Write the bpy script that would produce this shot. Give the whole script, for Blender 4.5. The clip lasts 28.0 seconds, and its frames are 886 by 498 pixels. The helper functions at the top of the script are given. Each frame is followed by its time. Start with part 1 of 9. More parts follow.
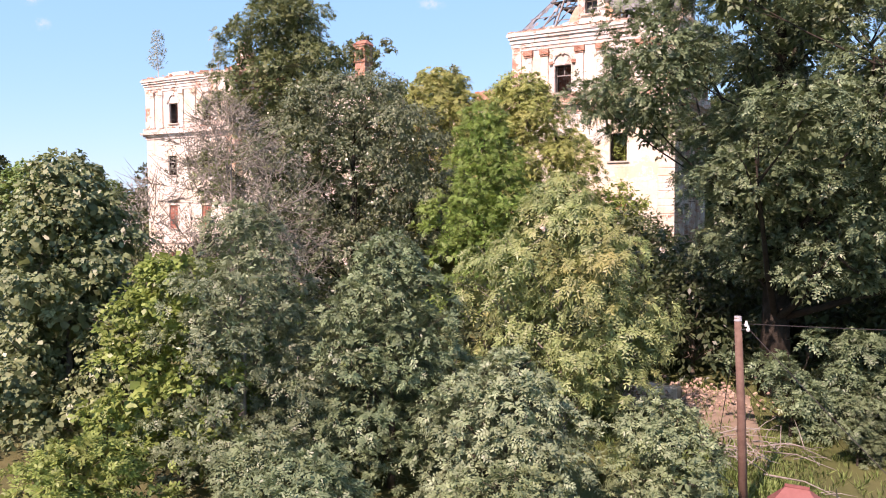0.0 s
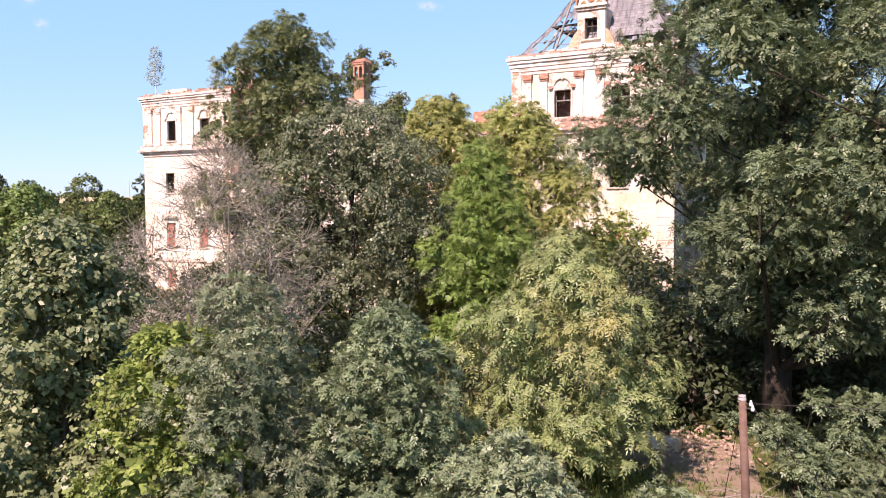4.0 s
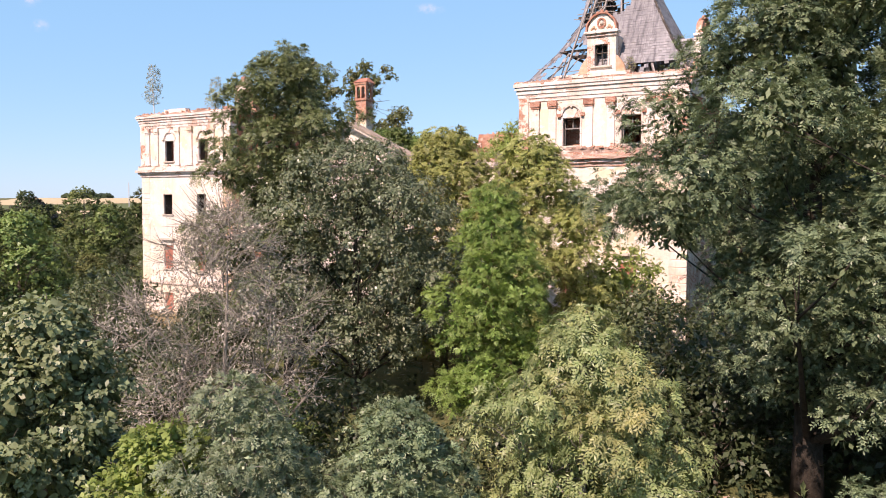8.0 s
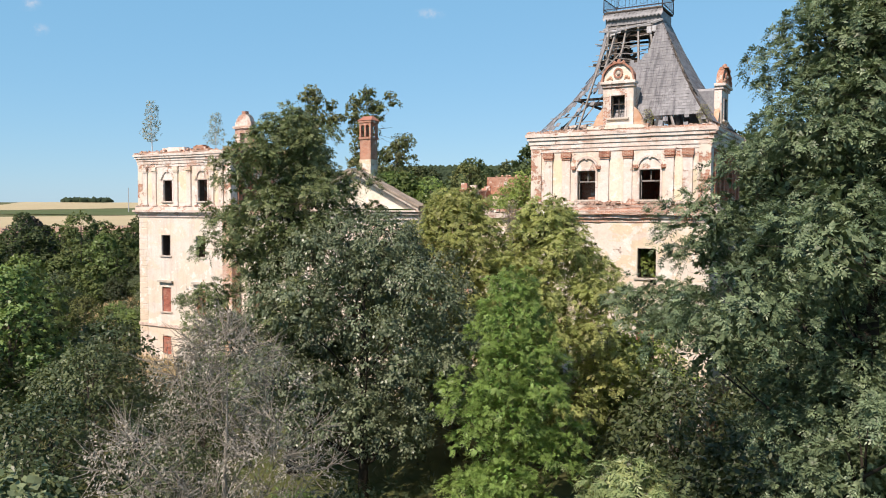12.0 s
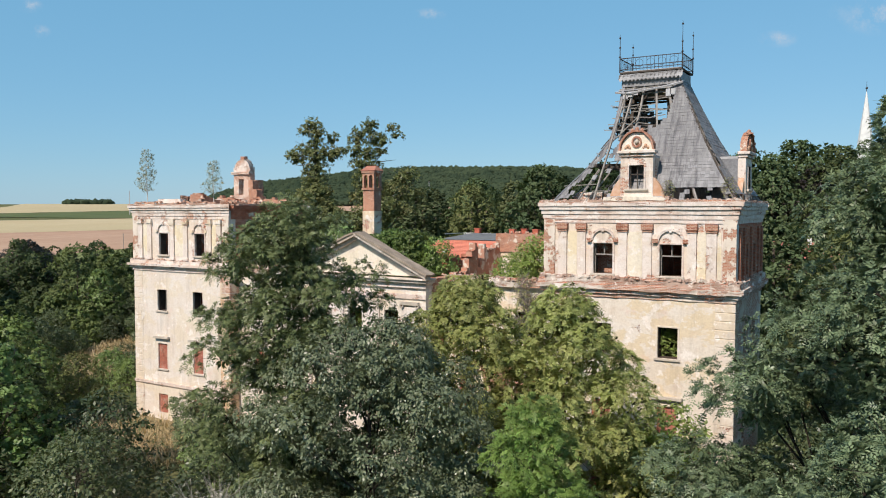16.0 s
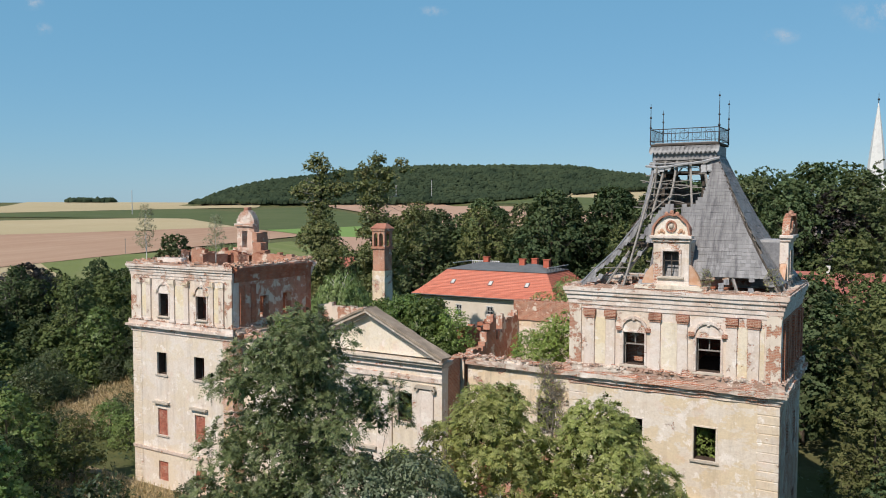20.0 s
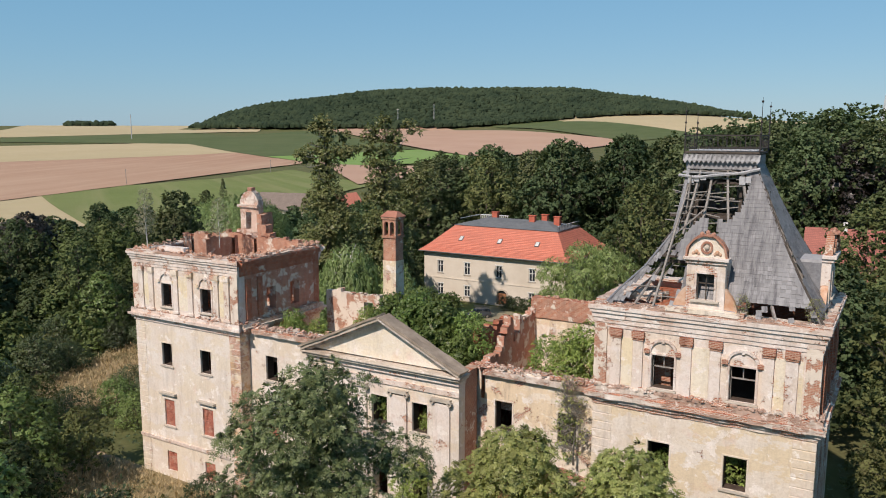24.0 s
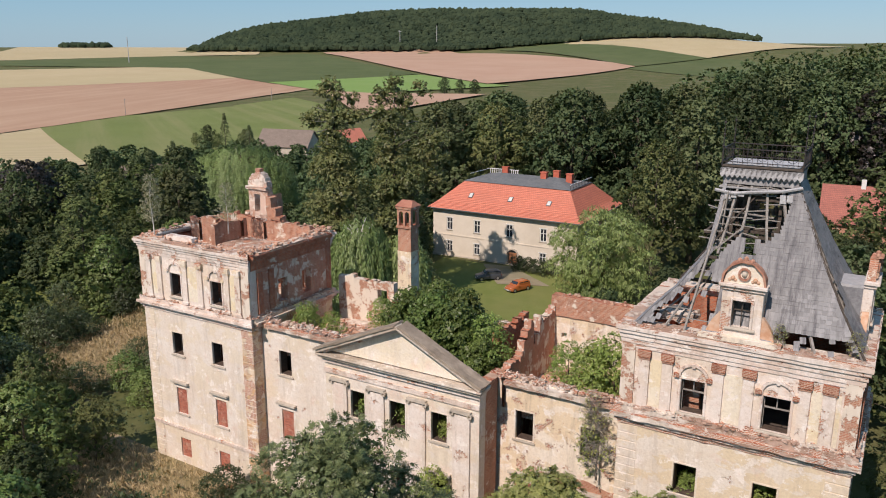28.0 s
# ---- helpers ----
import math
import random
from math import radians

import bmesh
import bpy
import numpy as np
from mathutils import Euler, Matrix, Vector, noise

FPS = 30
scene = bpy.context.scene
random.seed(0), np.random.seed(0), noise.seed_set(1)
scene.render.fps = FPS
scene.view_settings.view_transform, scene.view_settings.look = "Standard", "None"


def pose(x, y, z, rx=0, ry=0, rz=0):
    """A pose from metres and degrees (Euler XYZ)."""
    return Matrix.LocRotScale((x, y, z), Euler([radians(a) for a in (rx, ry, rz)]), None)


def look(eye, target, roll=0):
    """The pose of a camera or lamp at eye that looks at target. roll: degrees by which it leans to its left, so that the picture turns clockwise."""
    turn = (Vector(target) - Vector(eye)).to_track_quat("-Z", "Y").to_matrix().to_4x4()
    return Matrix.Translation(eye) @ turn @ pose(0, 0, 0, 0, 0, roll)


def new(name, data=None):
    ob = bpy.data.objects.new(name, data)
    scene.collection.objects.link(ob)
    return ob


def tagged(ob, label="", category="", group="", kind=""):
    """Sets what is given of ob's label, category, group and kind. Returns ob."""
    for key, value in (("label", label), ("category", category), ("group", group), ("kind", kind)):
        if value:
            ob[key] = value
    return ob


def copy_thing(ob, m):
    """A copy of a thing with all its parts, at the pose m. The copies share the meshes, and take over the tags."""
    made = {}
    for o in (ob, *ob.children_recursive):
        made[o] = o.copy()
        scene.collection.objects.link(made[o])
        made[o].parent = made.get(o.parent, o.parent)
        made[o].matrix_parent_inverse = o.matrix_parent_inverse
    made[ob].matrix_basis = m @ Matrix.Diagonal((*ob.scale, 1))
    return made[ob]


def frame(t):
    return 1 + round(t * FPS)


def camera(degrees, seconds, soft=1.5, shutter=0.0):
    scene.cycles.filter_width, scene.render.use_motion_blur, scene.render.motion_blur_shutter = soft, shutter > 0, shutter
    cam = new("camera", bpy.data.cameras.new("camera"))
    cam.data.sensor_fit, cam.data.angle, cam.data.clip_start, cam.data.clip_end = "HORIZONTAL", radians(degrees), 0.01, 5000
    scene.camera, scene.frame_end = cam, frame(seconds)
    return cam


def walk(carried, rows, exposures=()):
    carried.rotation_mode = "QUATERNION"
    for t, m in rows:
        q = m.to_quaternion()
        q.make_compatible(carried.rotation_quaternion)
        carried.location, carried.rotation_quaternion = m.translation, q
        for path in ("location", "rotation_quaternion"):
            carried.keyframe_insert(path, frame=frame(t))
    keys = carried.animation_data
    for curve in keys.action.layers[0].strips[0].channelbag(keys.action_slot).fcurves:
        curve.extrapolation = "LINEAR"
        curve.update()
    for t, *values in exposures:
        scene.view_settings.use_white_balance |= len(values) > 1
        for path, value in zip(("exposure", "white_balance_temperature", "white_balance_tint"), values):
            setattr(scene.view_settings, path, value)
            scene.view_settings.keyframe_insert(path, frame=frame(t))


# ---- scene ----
cam = camera(58.8, 28.0, soft=1.0)
PATH = [
    (0, (0.033, -0.046, 4.978), (-0.977, 1.676, 4.865), -0.2),
    (0.5, (0.015, -0.017, 5.201), (-0.994, 1.707, 5.088), -0.1),
    (1, (0.024, -0.023, 5.42), (-0.984, 1.701, 5.308), -0.1),
    (1.5, (0.02, -0.02, 5.63), (-0.988, 1.704, 5.519), -0.1),
    (2, (-0.015, -0.007, 5.844), (-1.021, 1.718, 5.733), -0.1),
    (2.5, (-0.062, 0.006, 6.047), (-1.067, 1.732, 5.938), -0.0),
    (3, (-0.082, 0.045, 6.262), (-1.087, 1.771, 6.153), -0.0),
    (3.5, (-0.133, 0.106, 6.477), (-1.138, 1.832, 6.368), -0.0),
    (5.5, (-0.562, 0.64, 7.388), (-1.566, 2.366, 7.279), -0.0),
    (6, (-0.718, 0.785, 7.636), (-1.722, 2.511, 7.526), -0.0),
    (6.5, (-0.871, 0.963, 7.92), (-1.875, 2.689, 7.81), 0.0),
    (7, (-1.036, 1.11, 8.199), (-2.04, 2.837, 8.09), 0.1),
    (7.5, (-1.211, 1.289, 8.453), (-2.215, 3.016, 8.347), 0.1),
    (8, (-1.448, 1.521, 8.759), (-2.451, 3.247, 8.655), 0.2),
    (8.5, (-1.65, 1.71, 9.1), (-2.652, 3.437, 8.997), 0.3),
    (9, (-1.852, 1.957, 9.479), (-2.856, 3.684, 9.377), 0.2),
    (9.5, (-2.051, 2.216, 9.896), (-3.054, 3.944, 9.793), 0.1),
    (10, (-2.32, 2.486, 10.37), (-3.323, 4.213, 10.269), 0.2),
    (10.5, (-2.585, 2.742, 10.863), (-3.587, 4.47, 10.763), 0.2),
    (11, (-2.857, 2.964, 11.36), (-3.859, 4.692, 11.263), 0.2),
    (11.5, (-3.106, 3.173, 11.86), (-4.108, 4.901, 11.763), 0.3),
    (12, (-3.31, 3.369, 12.358), (-4.313, 5.097, 12.264), 0.3),
    (12.5, (-3.51, 3.625, 12.851), (-4.513, 5.352, 12.761), 0.5),
    (14.5, (-4.48, 4.78, 15.616), (-5.485, 6.506, 15.514), 0.1),
    (15, (-4.73, 5.093, 16.136), (-5.735, 6.82, 16.037), 0.1),
    (15.5, (-4.972, 5.404, 16.698), (-5.977, 7.131, 16.6), 0.1),
    (16, (-5.26, 5.751, 17.28), (-6.266, 7.477, 17.184), 0.1),
    (16.5, (-5.573, 6.086, 17.883), (-6.58, 7.812, 17.786), 0.1),
    (17, (-5.929, 6.383, 18.497), (-6.937, 8.108, 18.401), 0.1),
    (17.5, (-6.269, 6.688, 19.126), (-7.277, 8.413, 19.031), 0.1),
    (18, (-6.62, 7.035, 19.788), (-7.629, 8.759, 19.695), 0.2),
    (18.5, (-6.997, 7.426, 20.483), (-8.007, 9.15, 20.391), 0.1),
    (19, (-7.347, 7.785, 21.219), (-8.358, 9.509, 21.129), 0.2),
    (19.5, (-7.714, 8.168, 21.977), (-8.725, 9.891, 21.888), 0.2),
    (20, (-8.057, 8.528, 22.722), (-9.068, 10.251, 22.618), 0.1),
    (20.5, (-8.415, 8.866, 23.432), (-9.427, 10.587, 23.303), 0.2),
    (21, (-8.77, 9.23, 24.108), (-9.781, 10.948, 23.955), 0.2),
    (21.5, (-9.092, 9.549, 24.735), (-10.103, 11.266, 24.56), 0.2),
    (23.5, (-10.329, 10.779, 27.448), (-11.336, 12.485, 27.17), 0.1),
    (24, (-10.657, 11.04, 28.022), (-11.662, 12.743, 27.723), 0.1),
    (24.5, (-10.999, 11.317, 28.646), (-12.002, 13.017, 28.322), 0.1),
    (25, (-11.309, 11.621, 29.275), (-12.311, 13.317, 28.927), 0.1),
    (25.5, (-11.614, 11.888, 29.884), (-12.615, 13.579, 29.512), 0.1),
    (26, (-11.936, 12.117, 30.507), (-12.934, 13.804, 30.112), 0.1),
    (26.5, (-12.299, 12.358, 31.139), (-13.294, 14.042, 30.721), 0.2),
    (27, (-12.598, 12.605, 31.777), (-13.592, 14.283, 31.335), 0.2),
    (27.5, (-12.917, 12.849, 32.4), (-13.909, 14.522, 31.935), 0.2),
    (28, (-13.247, 13.105, 32.929), (-14.237, 14.773, 32.441), 0.2),
]
# stops, kelvin, tint: the clip's camera starts brighter and warmer and settles as it clears the trees
EXPOSURES = [(0, 0.95, 7350, 43), (6, 0.85, 7350, 41), (8.5, 0.68, 7350, 35), (11.5, 0.42, 7000, 22), (15, 0.2, 6700, 15), (20, -0.04, 6600, 14), (24, -0.06, 6800, 18), (28, -0.03, 6900, 21)]
walk(cam, [(t, look(eye, target, roll)) for t, eye, target, roll in PATH], EXPOSURES)

# ---- daylight: clear summer sky and one sun, behind and to the left of the camera ----
SUN_AZ = math.atan2(-0.07, -1.0)      # direction towards the sun, seen from above (x, y)
SUN_EL = radians(45)
world = bpy.data.worlds.new("sky")
scene.world = world
world.use_nodes = True
wn = world.node_tree
wn.nodes.clear()
sky = wn.nodes.new("ShaderNodeTexSky")
sky.sky_type = "NISHITA"
sky.sun_disc = False
sky.sun_elevation = SUN_EL
sky.sun_rotation = SUN_AZ
sky.air_density, sky.dust_density, sky.ozone_density = 1.0, 0.2, 2.0
bg = wn.nodes.new("ShaderNodeBackground")
bg.inputs["Strength"].default_value = 0.11
wo = wn.nodes.new("ShaderNodeOutputWorld")
haze = wn.nodes.new("ShaderNodeMix")          # thin summer haze, the same all round
haze.data_type = "RGBA"
haze.inputs["B"].default_value = (1.15, 3.75, 5.85, 1)
tc = wn.nodes.new("ShaderNodeTexCoord")
sep = wn.nodes.new("ShaderNodeSeparateXYZ")
thin = wn.nodes.new("ShaderNodeMapRange")
thin.inputs["From Min"].default_value, thin.inputs["From Max"].default_value = 0.25, 0.9
thin.inputs["To Min"].default_value, thin.inputs["To Max"].default_value = 0.68, 0.2
wn.links.new(tc.outputs["Generated"], sep.inputs[0])
wn.links.new(sep.outputs["Z"], thin.inputs["Value"])
wn.links.new(thin.outputs[0], haze.inputs["Factor"])
wn.links.new(sky.outputs[0], haze.inputs["A"])
wn.links.new(haze.outputs["Result"], bg.inputs[0])
wn.links.new(bg.outputs[0], wo.inputs[0])
sun = new("sun", bpy.data.lights.new("sun", "SUN"))
sun.data.energy, sun.data.angle, sun.data.color = 4.4, radians(0.55), (1.0, 0.93, 0.82)
SUN_DIR = Vector((math.sin(SUN_AZ) * math.cos(SUN_EL), math.cos(SUN_AZ) * math.cos(SUN_EL), math.sin(SUN_EL)))
sun.matrix_world = look(Vector((0, 0, 80)), Vector((0, 0, 80)) - SUN_DIR)


# ---- material helpers ----
def mat_nodes(name):
    m = bpy.data.materials.new(name)
    m.use_nodes = True
    nt = m.node_tree
    nt.nodes.clear()
    out = nt.nodes.new("ShaderNodeOutputMaterial")
    p = nt.nodes.new("ShaderNodeBsdfPrincipled")
    nt.links.new(p.outputs[0], out.inputs[0])
    return m, nt, p, out


def node(nt, kind, **kw):
    n = nt.nodes.new(kind)
    for k, v in kw.items():
        n.inputs[k.replace("_", " ")].default_value = v
    return n


def coords(nt, scale=(1, 1, 1)):
    g = nt.nodes.new("ShaderNodeNewGeometry")
    mp = nt.nodes.new("ShaderNodeMapping")
    mp.inputs["Scale"].default_value = scale
    nt.links.new(g.outputs["Position"], mp.inputs["Vector"])
    return mp.outputs[0]


def noise_fac(nt, co, scale, detail=5.0, rough=0.6, lo=0.4, hi=0.6):
    n = node(nt, "ShaderNodeTexNoise", Scale=scale, Detail=detail, Roughness=rough)
    nt.links.new(co, n.inputs["Vector"])
    r = nt.nodes.new("ShaderNodeMapRange")
    r.inputs["From Min"].default_value, r.inputs["From Max"].default_value = lo, hi
    nt.links.new(n.outputs["Fac"], r.inputs["Value"])
    return r.outputs[0]


def mix(nt, fac, a, b, blend="MIX"):
    m = nt.nodes.new("ShaderNodeMix")
    m.data_type, m.blend_type = "RGBA", blend
    for sock, v in ((m.inputs["Factor"], fac), (m.inputs["A"], a), (m.inputs["B"], b)):
        if isinstance(v, bpy.types.NodeSocket):
            nt.links.new(v, sock)
        elif isinstance(v, (int, float)):
            sock.default_value = v
        else:
            sock.default_value = (*v, 1)
    return m.outputs["Result"]


def maths(nt, op, a, b):
    m = nt.nodes.new("ShaderNodeMath")
    m.operation = op
    for sock, v in ((m.inputs[0], a), (m.inputs[1], b)):
        if isinstance(v, bpy.types.NodeSocket):
            nt.links.new(v, sock)
        else:
            sock.default_value = v
    return m.outputs[0]


def bump(nt, p, height, strength=0.4, distance=0.03):
    b = node(nt, "ShaderNodeBump", Strength=strength, Distance=distance)
    nt.links.new(height, b.inputs["Height"])
    nt.links.new(b.outputs[0], p.inputs["Normal"])


def vec_bricks(nt, turn):
    """World position turned so that the brick courses lie level on walls along x (0) or along y (1)."""
    g = nt.nodes.new("ShaderNodeNewGeometry")
    s = nt.nodes.new("ShaderNodeSeparateXYZ")
    nt.links.new(g.outputs["Position"], s.inputs[0])
    c = nt.nodes.new("ShaderNodeCombineXYZ")
    nt.links.new(maths(nt, "ADD", s.outputs[0], s.outputs[1]), c.inputs[0])
    nt.links.new(s.outputs[2], c.inputs[1])
    return c.outputs[0]


def brick_colour(nt, a=(0.52, 0.22, 0.13), b=(0.32, 0.11, 0.065), mortar=(0.66, 0.56, 0.47)):
    t = nt.nodes.new("ShaderNodeTexBrick")
    t.inputs["Color1"].default_value, t.inputs["Color2"].default_value, t.inputs["Mortar"].default_value = (*a, 1), (*b, 1), (*mortar, 1)
    t.inputs["Scale"].default_value = 1.0
    t.inputs["Brick Width"].default_value, t.inputs["Row Height"].default_value, t.inputs["Mortar Size"].default_value = 0.27, 0.09, 0.017
    nt.links.new(vec_bricks(nt, 0), t.inputs["Vector"])
    return t


def plaster(name, base, second, patch, ochre, brick_from, dirt=0.5, rough=0.9, streak=0.0):
    """Weathered lime render: two tones, ochre wash and white lime left in ragged patches, dark runs, and bare brick where it has come off."""
    m, nt, p, out = mat_nodes(name)
    co = coords(nt)
    run = coords(nt, (1, 1, 0.14))
    level = coords(nt, (0.22, 0.22, 2.6))
    c = mix(nt, noise_fac(nt, co, 0.5, 8, 0.7, 0.42, 0.6), base, second)
    c = mix(nt, maths(nt, "MULTIPLY", noise_fac(nt, coords(nt, (0.8, 0.8, 1.5)), 0.36, 10, 0.66, 0.505, 0.52), ochre), c, patch)
    c = mix(nt, maths(nt, "MULTIPLY", noise_fac(nt, co, 1.1, 9, 0.7, 0.575, 0.60), 0.8), c, (0.86, 0.79, 0.725))
    c = mix(nt, maths(nt, "MULTIPLY", noise_fac(nt, co, 0.8, 8, 0.72, 0.54, 0.68), 0.36), c, (0.68, 0.45, 0.35))
    c = mix(nt, maths(nt, "MULTIPLY", noise_fac(nt, run, 1.5, 8, 0.72, 0.50, 0.76), dirt), c, (0.30, 0.235, 0.18))
    c = mix(nt, maths(nt, "MULTIPLY", noise_fac(nt, co, 7.0, 6, 0.75, 0.45, 0.75), 0.4), c, (0.40, 0.31, 0.24))
    bt = brick_colour(nt)
    bare = noise_fac(nt, co, 0.75, 12, 0.74, brick_from, brick_from + 0.02)
    if streak:
        bare = maths(nt, "MAXIMUM", bare, noise_fac(nt, level, 1.0, 8, 0.7, streak, streak + 0.03))
    bc = mix(nt, maths(nt, "MULTIPLY", noise_fac(nt, co, 2.6, 6, 0.7, 0.45, 0.7), 0.55), bt.outputs["Color"], (0.60, 0.40, 0.30))
    c = mix(nt, bare, c, bc)
    nt.links.new(c, p.inputs["Base Color"])
    p.inputs["Roughness"].default_value = rough
    p.inputs["Specular IOR Level"].default_value = 0.15
    n = node(nt, "ShaderNodeTexNoise", Scale=5.0, Detail=10.0, Roughness=0.75)
    nt.links.new(co, n.inputs["Vector"])
    h = maths(nt, "SUBTRACT", n.outputs["Fac"], maths(nt, "MULTIPLY", bare, 0.9))
    bump(nt, p, h, 0.65, 0.06)
    return m


def brick_wall(name, a, b, lime_from, dark=0.6, mortar=(0.52, 0.37, 0.28)):
    """Old brickwork in courses, sooty in places, with lime and render still clinging to it from lime_from up."""
    m, nt, p, out = mat_nodes(name)
    co = coords(nt)
    t = brick_colour(nt, a, b, mortar)
    c = mix(nt, maths(nt, "MULTIPLY", noise_fac(nt, co, 0.9, 8, 0.7, 0.45, 0.65), dark), t.outputs["Color"], tuple(v * 0.5 for v in b))
    c = mix(nt, maths(nt, "MULTIPLY", noise_fac(nt, co, 3.0, 8, 0.7, 0.5, 0.68), 0.6), c, (0.56, 0.33, 0.23))
    lime = noise_fac(nt, co, 0.8, 12, 0.74, lime_from, lime_from + 0.025)
    c = mix(nt, maths(nt, "MULTIPLY", lime, 0.9), c, (0.74, 0.66, 0.56))
    c = mix(nt, maths(nt, "MULTIPLY", noise_fac(nt, coords(nt, (1, 1, 0.2)), 1.8, 8, 0.7, 0.52, 0.75), 0.5), c, (0.24, 0.17, 0.13))
    nt.links.new(c, p.inputs["Base Color"])
    p.inputs["Roughness"].default_value = 0.93
    p.inputs["Specular IOR Level"].default_value = 0.1
    n = node(nt, "ShaderNodeTexNoise", Scale=9.0, Detail=8.0, Roughness=0.75)
    nt.links.new(co, n.inputs["Vector"])
    bump(nt, p, maths(nt, "ADD", n.outputs["Fac"], maths(nt, "MULTIPLY", lime, 0.5)), 0.6, 0.05)
    return m


def simple(name, a, b, scale=3.0, rough=0.8, metal=0.0, spec=0.3, bumped=0.3, dist=0.02, fine=None, wide=None):
    """Two tones mixed by noise, with a second, wider variation and a fine relief."""
    m, nt, p, out = mat_nodes(name)
    co = coords(nt)
    c = mix(nt, noise_fac(nt, co, scale, 6, 0.65, 0.35, 0.65), a, b)
    lo = tuple(v * 0.6 for v in a)
    c = mix(nt, maths(nt, "MULTIPLY", noise_fac(nt, co, scale * 0.17, 5, 0.6, 0.45, 0.75), 0.5), c, wide or lo)
    nt.links.new(c, p.inputs["Base Color"])
    p.inputs["Roughness"].default_value, p.inputs["Metallic"].default_value = rough, metal
    p.inputs["Specular IOR Level"].default_value = spec
    if bumped:
        n = node(nt, "ShaderNodeTexNoise", Scale=fine or scale * 5, Detail=6.0)
        nt.links.new(co, n.inputs["Vector"])
        bump(nt, p, n.outputs["Fac"], bumped, dist)
    return m


def leaf(name, a, b, c3, through_leaf=0.22, rough=0.4, clump=0.45, shine=0.35, vary=(0.85, 1.15)):
    """Leaves: colour varies from leaf to leaf and over the crown; light passes through them."""
    m, nt, p, out = mat_nodes(name)
    g = nt.nodes.new("ShaderNodeNewGeometry")
    co = coords(nt)
    c = mix(nt, g.outputs["Random Per Island"], a, b)
    c = mix(nt, maths(nt, "MULTIPLY", noise_fac(nt, co, clump, 4, 0.6, 0.5, 0.72), 0.75), c, c3)
    oi = nt.nodes.new("ShaderNodeObjectInfo")
    hs = nt.nodes.new("ShaderNodeHueSaturation")
    r = nt.nodes.new("ShaderNodeMapRange")
    r.inputs["To Min"].default_value, r.inputs["To Max"].default_value = vary
    nt.links.new(oi.outputs["Random"], r.inputs["Value"])
    tuft = nt.nodes.new("ShaderNodeMapRange")
    tuft.inputs["To Min"].default_value, tuft.inputs["To Max"].default_value = 0.72, 1.3
    nt.links.new(noise_fac(nt, co, clump * 4.5, 3, 0.6, 0.36, 0.64), tuft.inputs["Value"])
    nt.links.new(maths(nt, "MULTIPLY", r.outputs[0], tuft.outputs[0]), hs.inputs["Value"])
    hue = nt.nodes.new("ShaderNodeMapRange")
    hue.inputs["To Min"].default_value, hue.inputs["To Max"].default_value = 0.5 - (vary[1] - vary[0]) * 0.05, 0.5 + (vary[1] - vary[0]) * 0.035
    nt.links.new(maths(nt, "FRACT", maths(nt, "MULTIPLY", oi.outputs["Random"], 7.31), 0.0), hue.inputs["Value"])
    nt.links.new(hue.outputs[0], hs.inputs["Hue"])
    nt.links.new(c, hs.inputs["Color"])
    c = hs.outputs[0]
    nt.links.new(c, p.inputs["Base Color"])
    p.inputs["Roughness"].default_value = rough
    p.inputs["Specular IOR Level"].default_value = shine
    t = nt.nodes.new("ShaderNodeBsdfTranslucent")
    nt.links.new(mix(nt, 0.35, c, (0.22, 0.30, 0.06)), t.inputs["Color"])
    ms = nt.nodes.new("ShaderNodeMixShader")
    ms.inputs[0].default_value = through_leaf
    nt.links.new(p.outputs[0], ms.inputs[1])
    nt.links.new(t.outputs[0], ms.inputs[2])
    nt.links.new(ms.outputs[0], out.inputs[0])
    return m


# ---- materials ----
PLASTER = plaster("cream_render", (0.715, 0.62, 0.525), (0.76, 0.69, 0.62), (0.71, 0.59, 0.41), 0.4, 0.63, 0.42)
PLASTER_OCHRE = plaster("ochre_washed_render", (0.715, 0.62, 0.51), (0.76, 0.69, 0.61), (0.70, 0.56, 0.36), 0.7, 0.635, 0.45)
# dark tone standing in for shade on the window jambs
REVEAL_SHADE = simple("reveal_shade", (0.075, 0.055, 0.045), (0.13, 0.095, 0.075), 3.0, 0.95, spec=0.05, bumped=0.3)
PLASTER_PALE = plaster("pale_render", (0.735, 0.625, 0.545), (0.78, 0.70, 0.635), (0.70, 0.57, 0.43), 0.5, 0.575, 0.55, streak=0.68)
PANEL = plaster("ochre_panel", (0.78, 0.69, 0.54), (0.80, 0.72, 0.59), (0.76, 0.63, 0.41), 0.7, 0.65, 0.4)
PLASTER_WORN = plaster("worn_render", (0.78, 0.67, 0.54), (0.82, 0.73, 0.62), (0.72, 0.55, 0.34), 0.6, 0.555, 0.7)
PLASTER_BARE = plaster("bare_render", (0.66, 0.54, 0.43), (0.74, 0.64, 0.54), (0.56, 0.38, 0.26), 0.5, 0.49, 0.9)
STUMP_RENDER = plaster("flaking_pink_render", (0.74, 0.62, 0.54), (0.80, 0.71, 0.64), (0.62, 0.38, 0.28), 0.6, 0.52, 0.6)
TYMPANUM = plaster("gable_render", (0.77, 0.69, 0.57), (0.80, 0.73, 0.63), (0.76, 0.66, 0.49), 0.5, 0.85, 0.35)
TRIM = plaster("stucco_trim", (0.715, 0.61, 0.54), (0.77, 0.69, 0.63), (0.62, 0.46, 0.37), 0.5, 0.575, 0.65, streak=0.60)
PILASTER = plaster("pilaster_render", (0.74, 0.635, 0.56), (0.785, 0.705, 0.645), (0.70, 0.575, 0.45), 0.4, 0.575, 0.5)
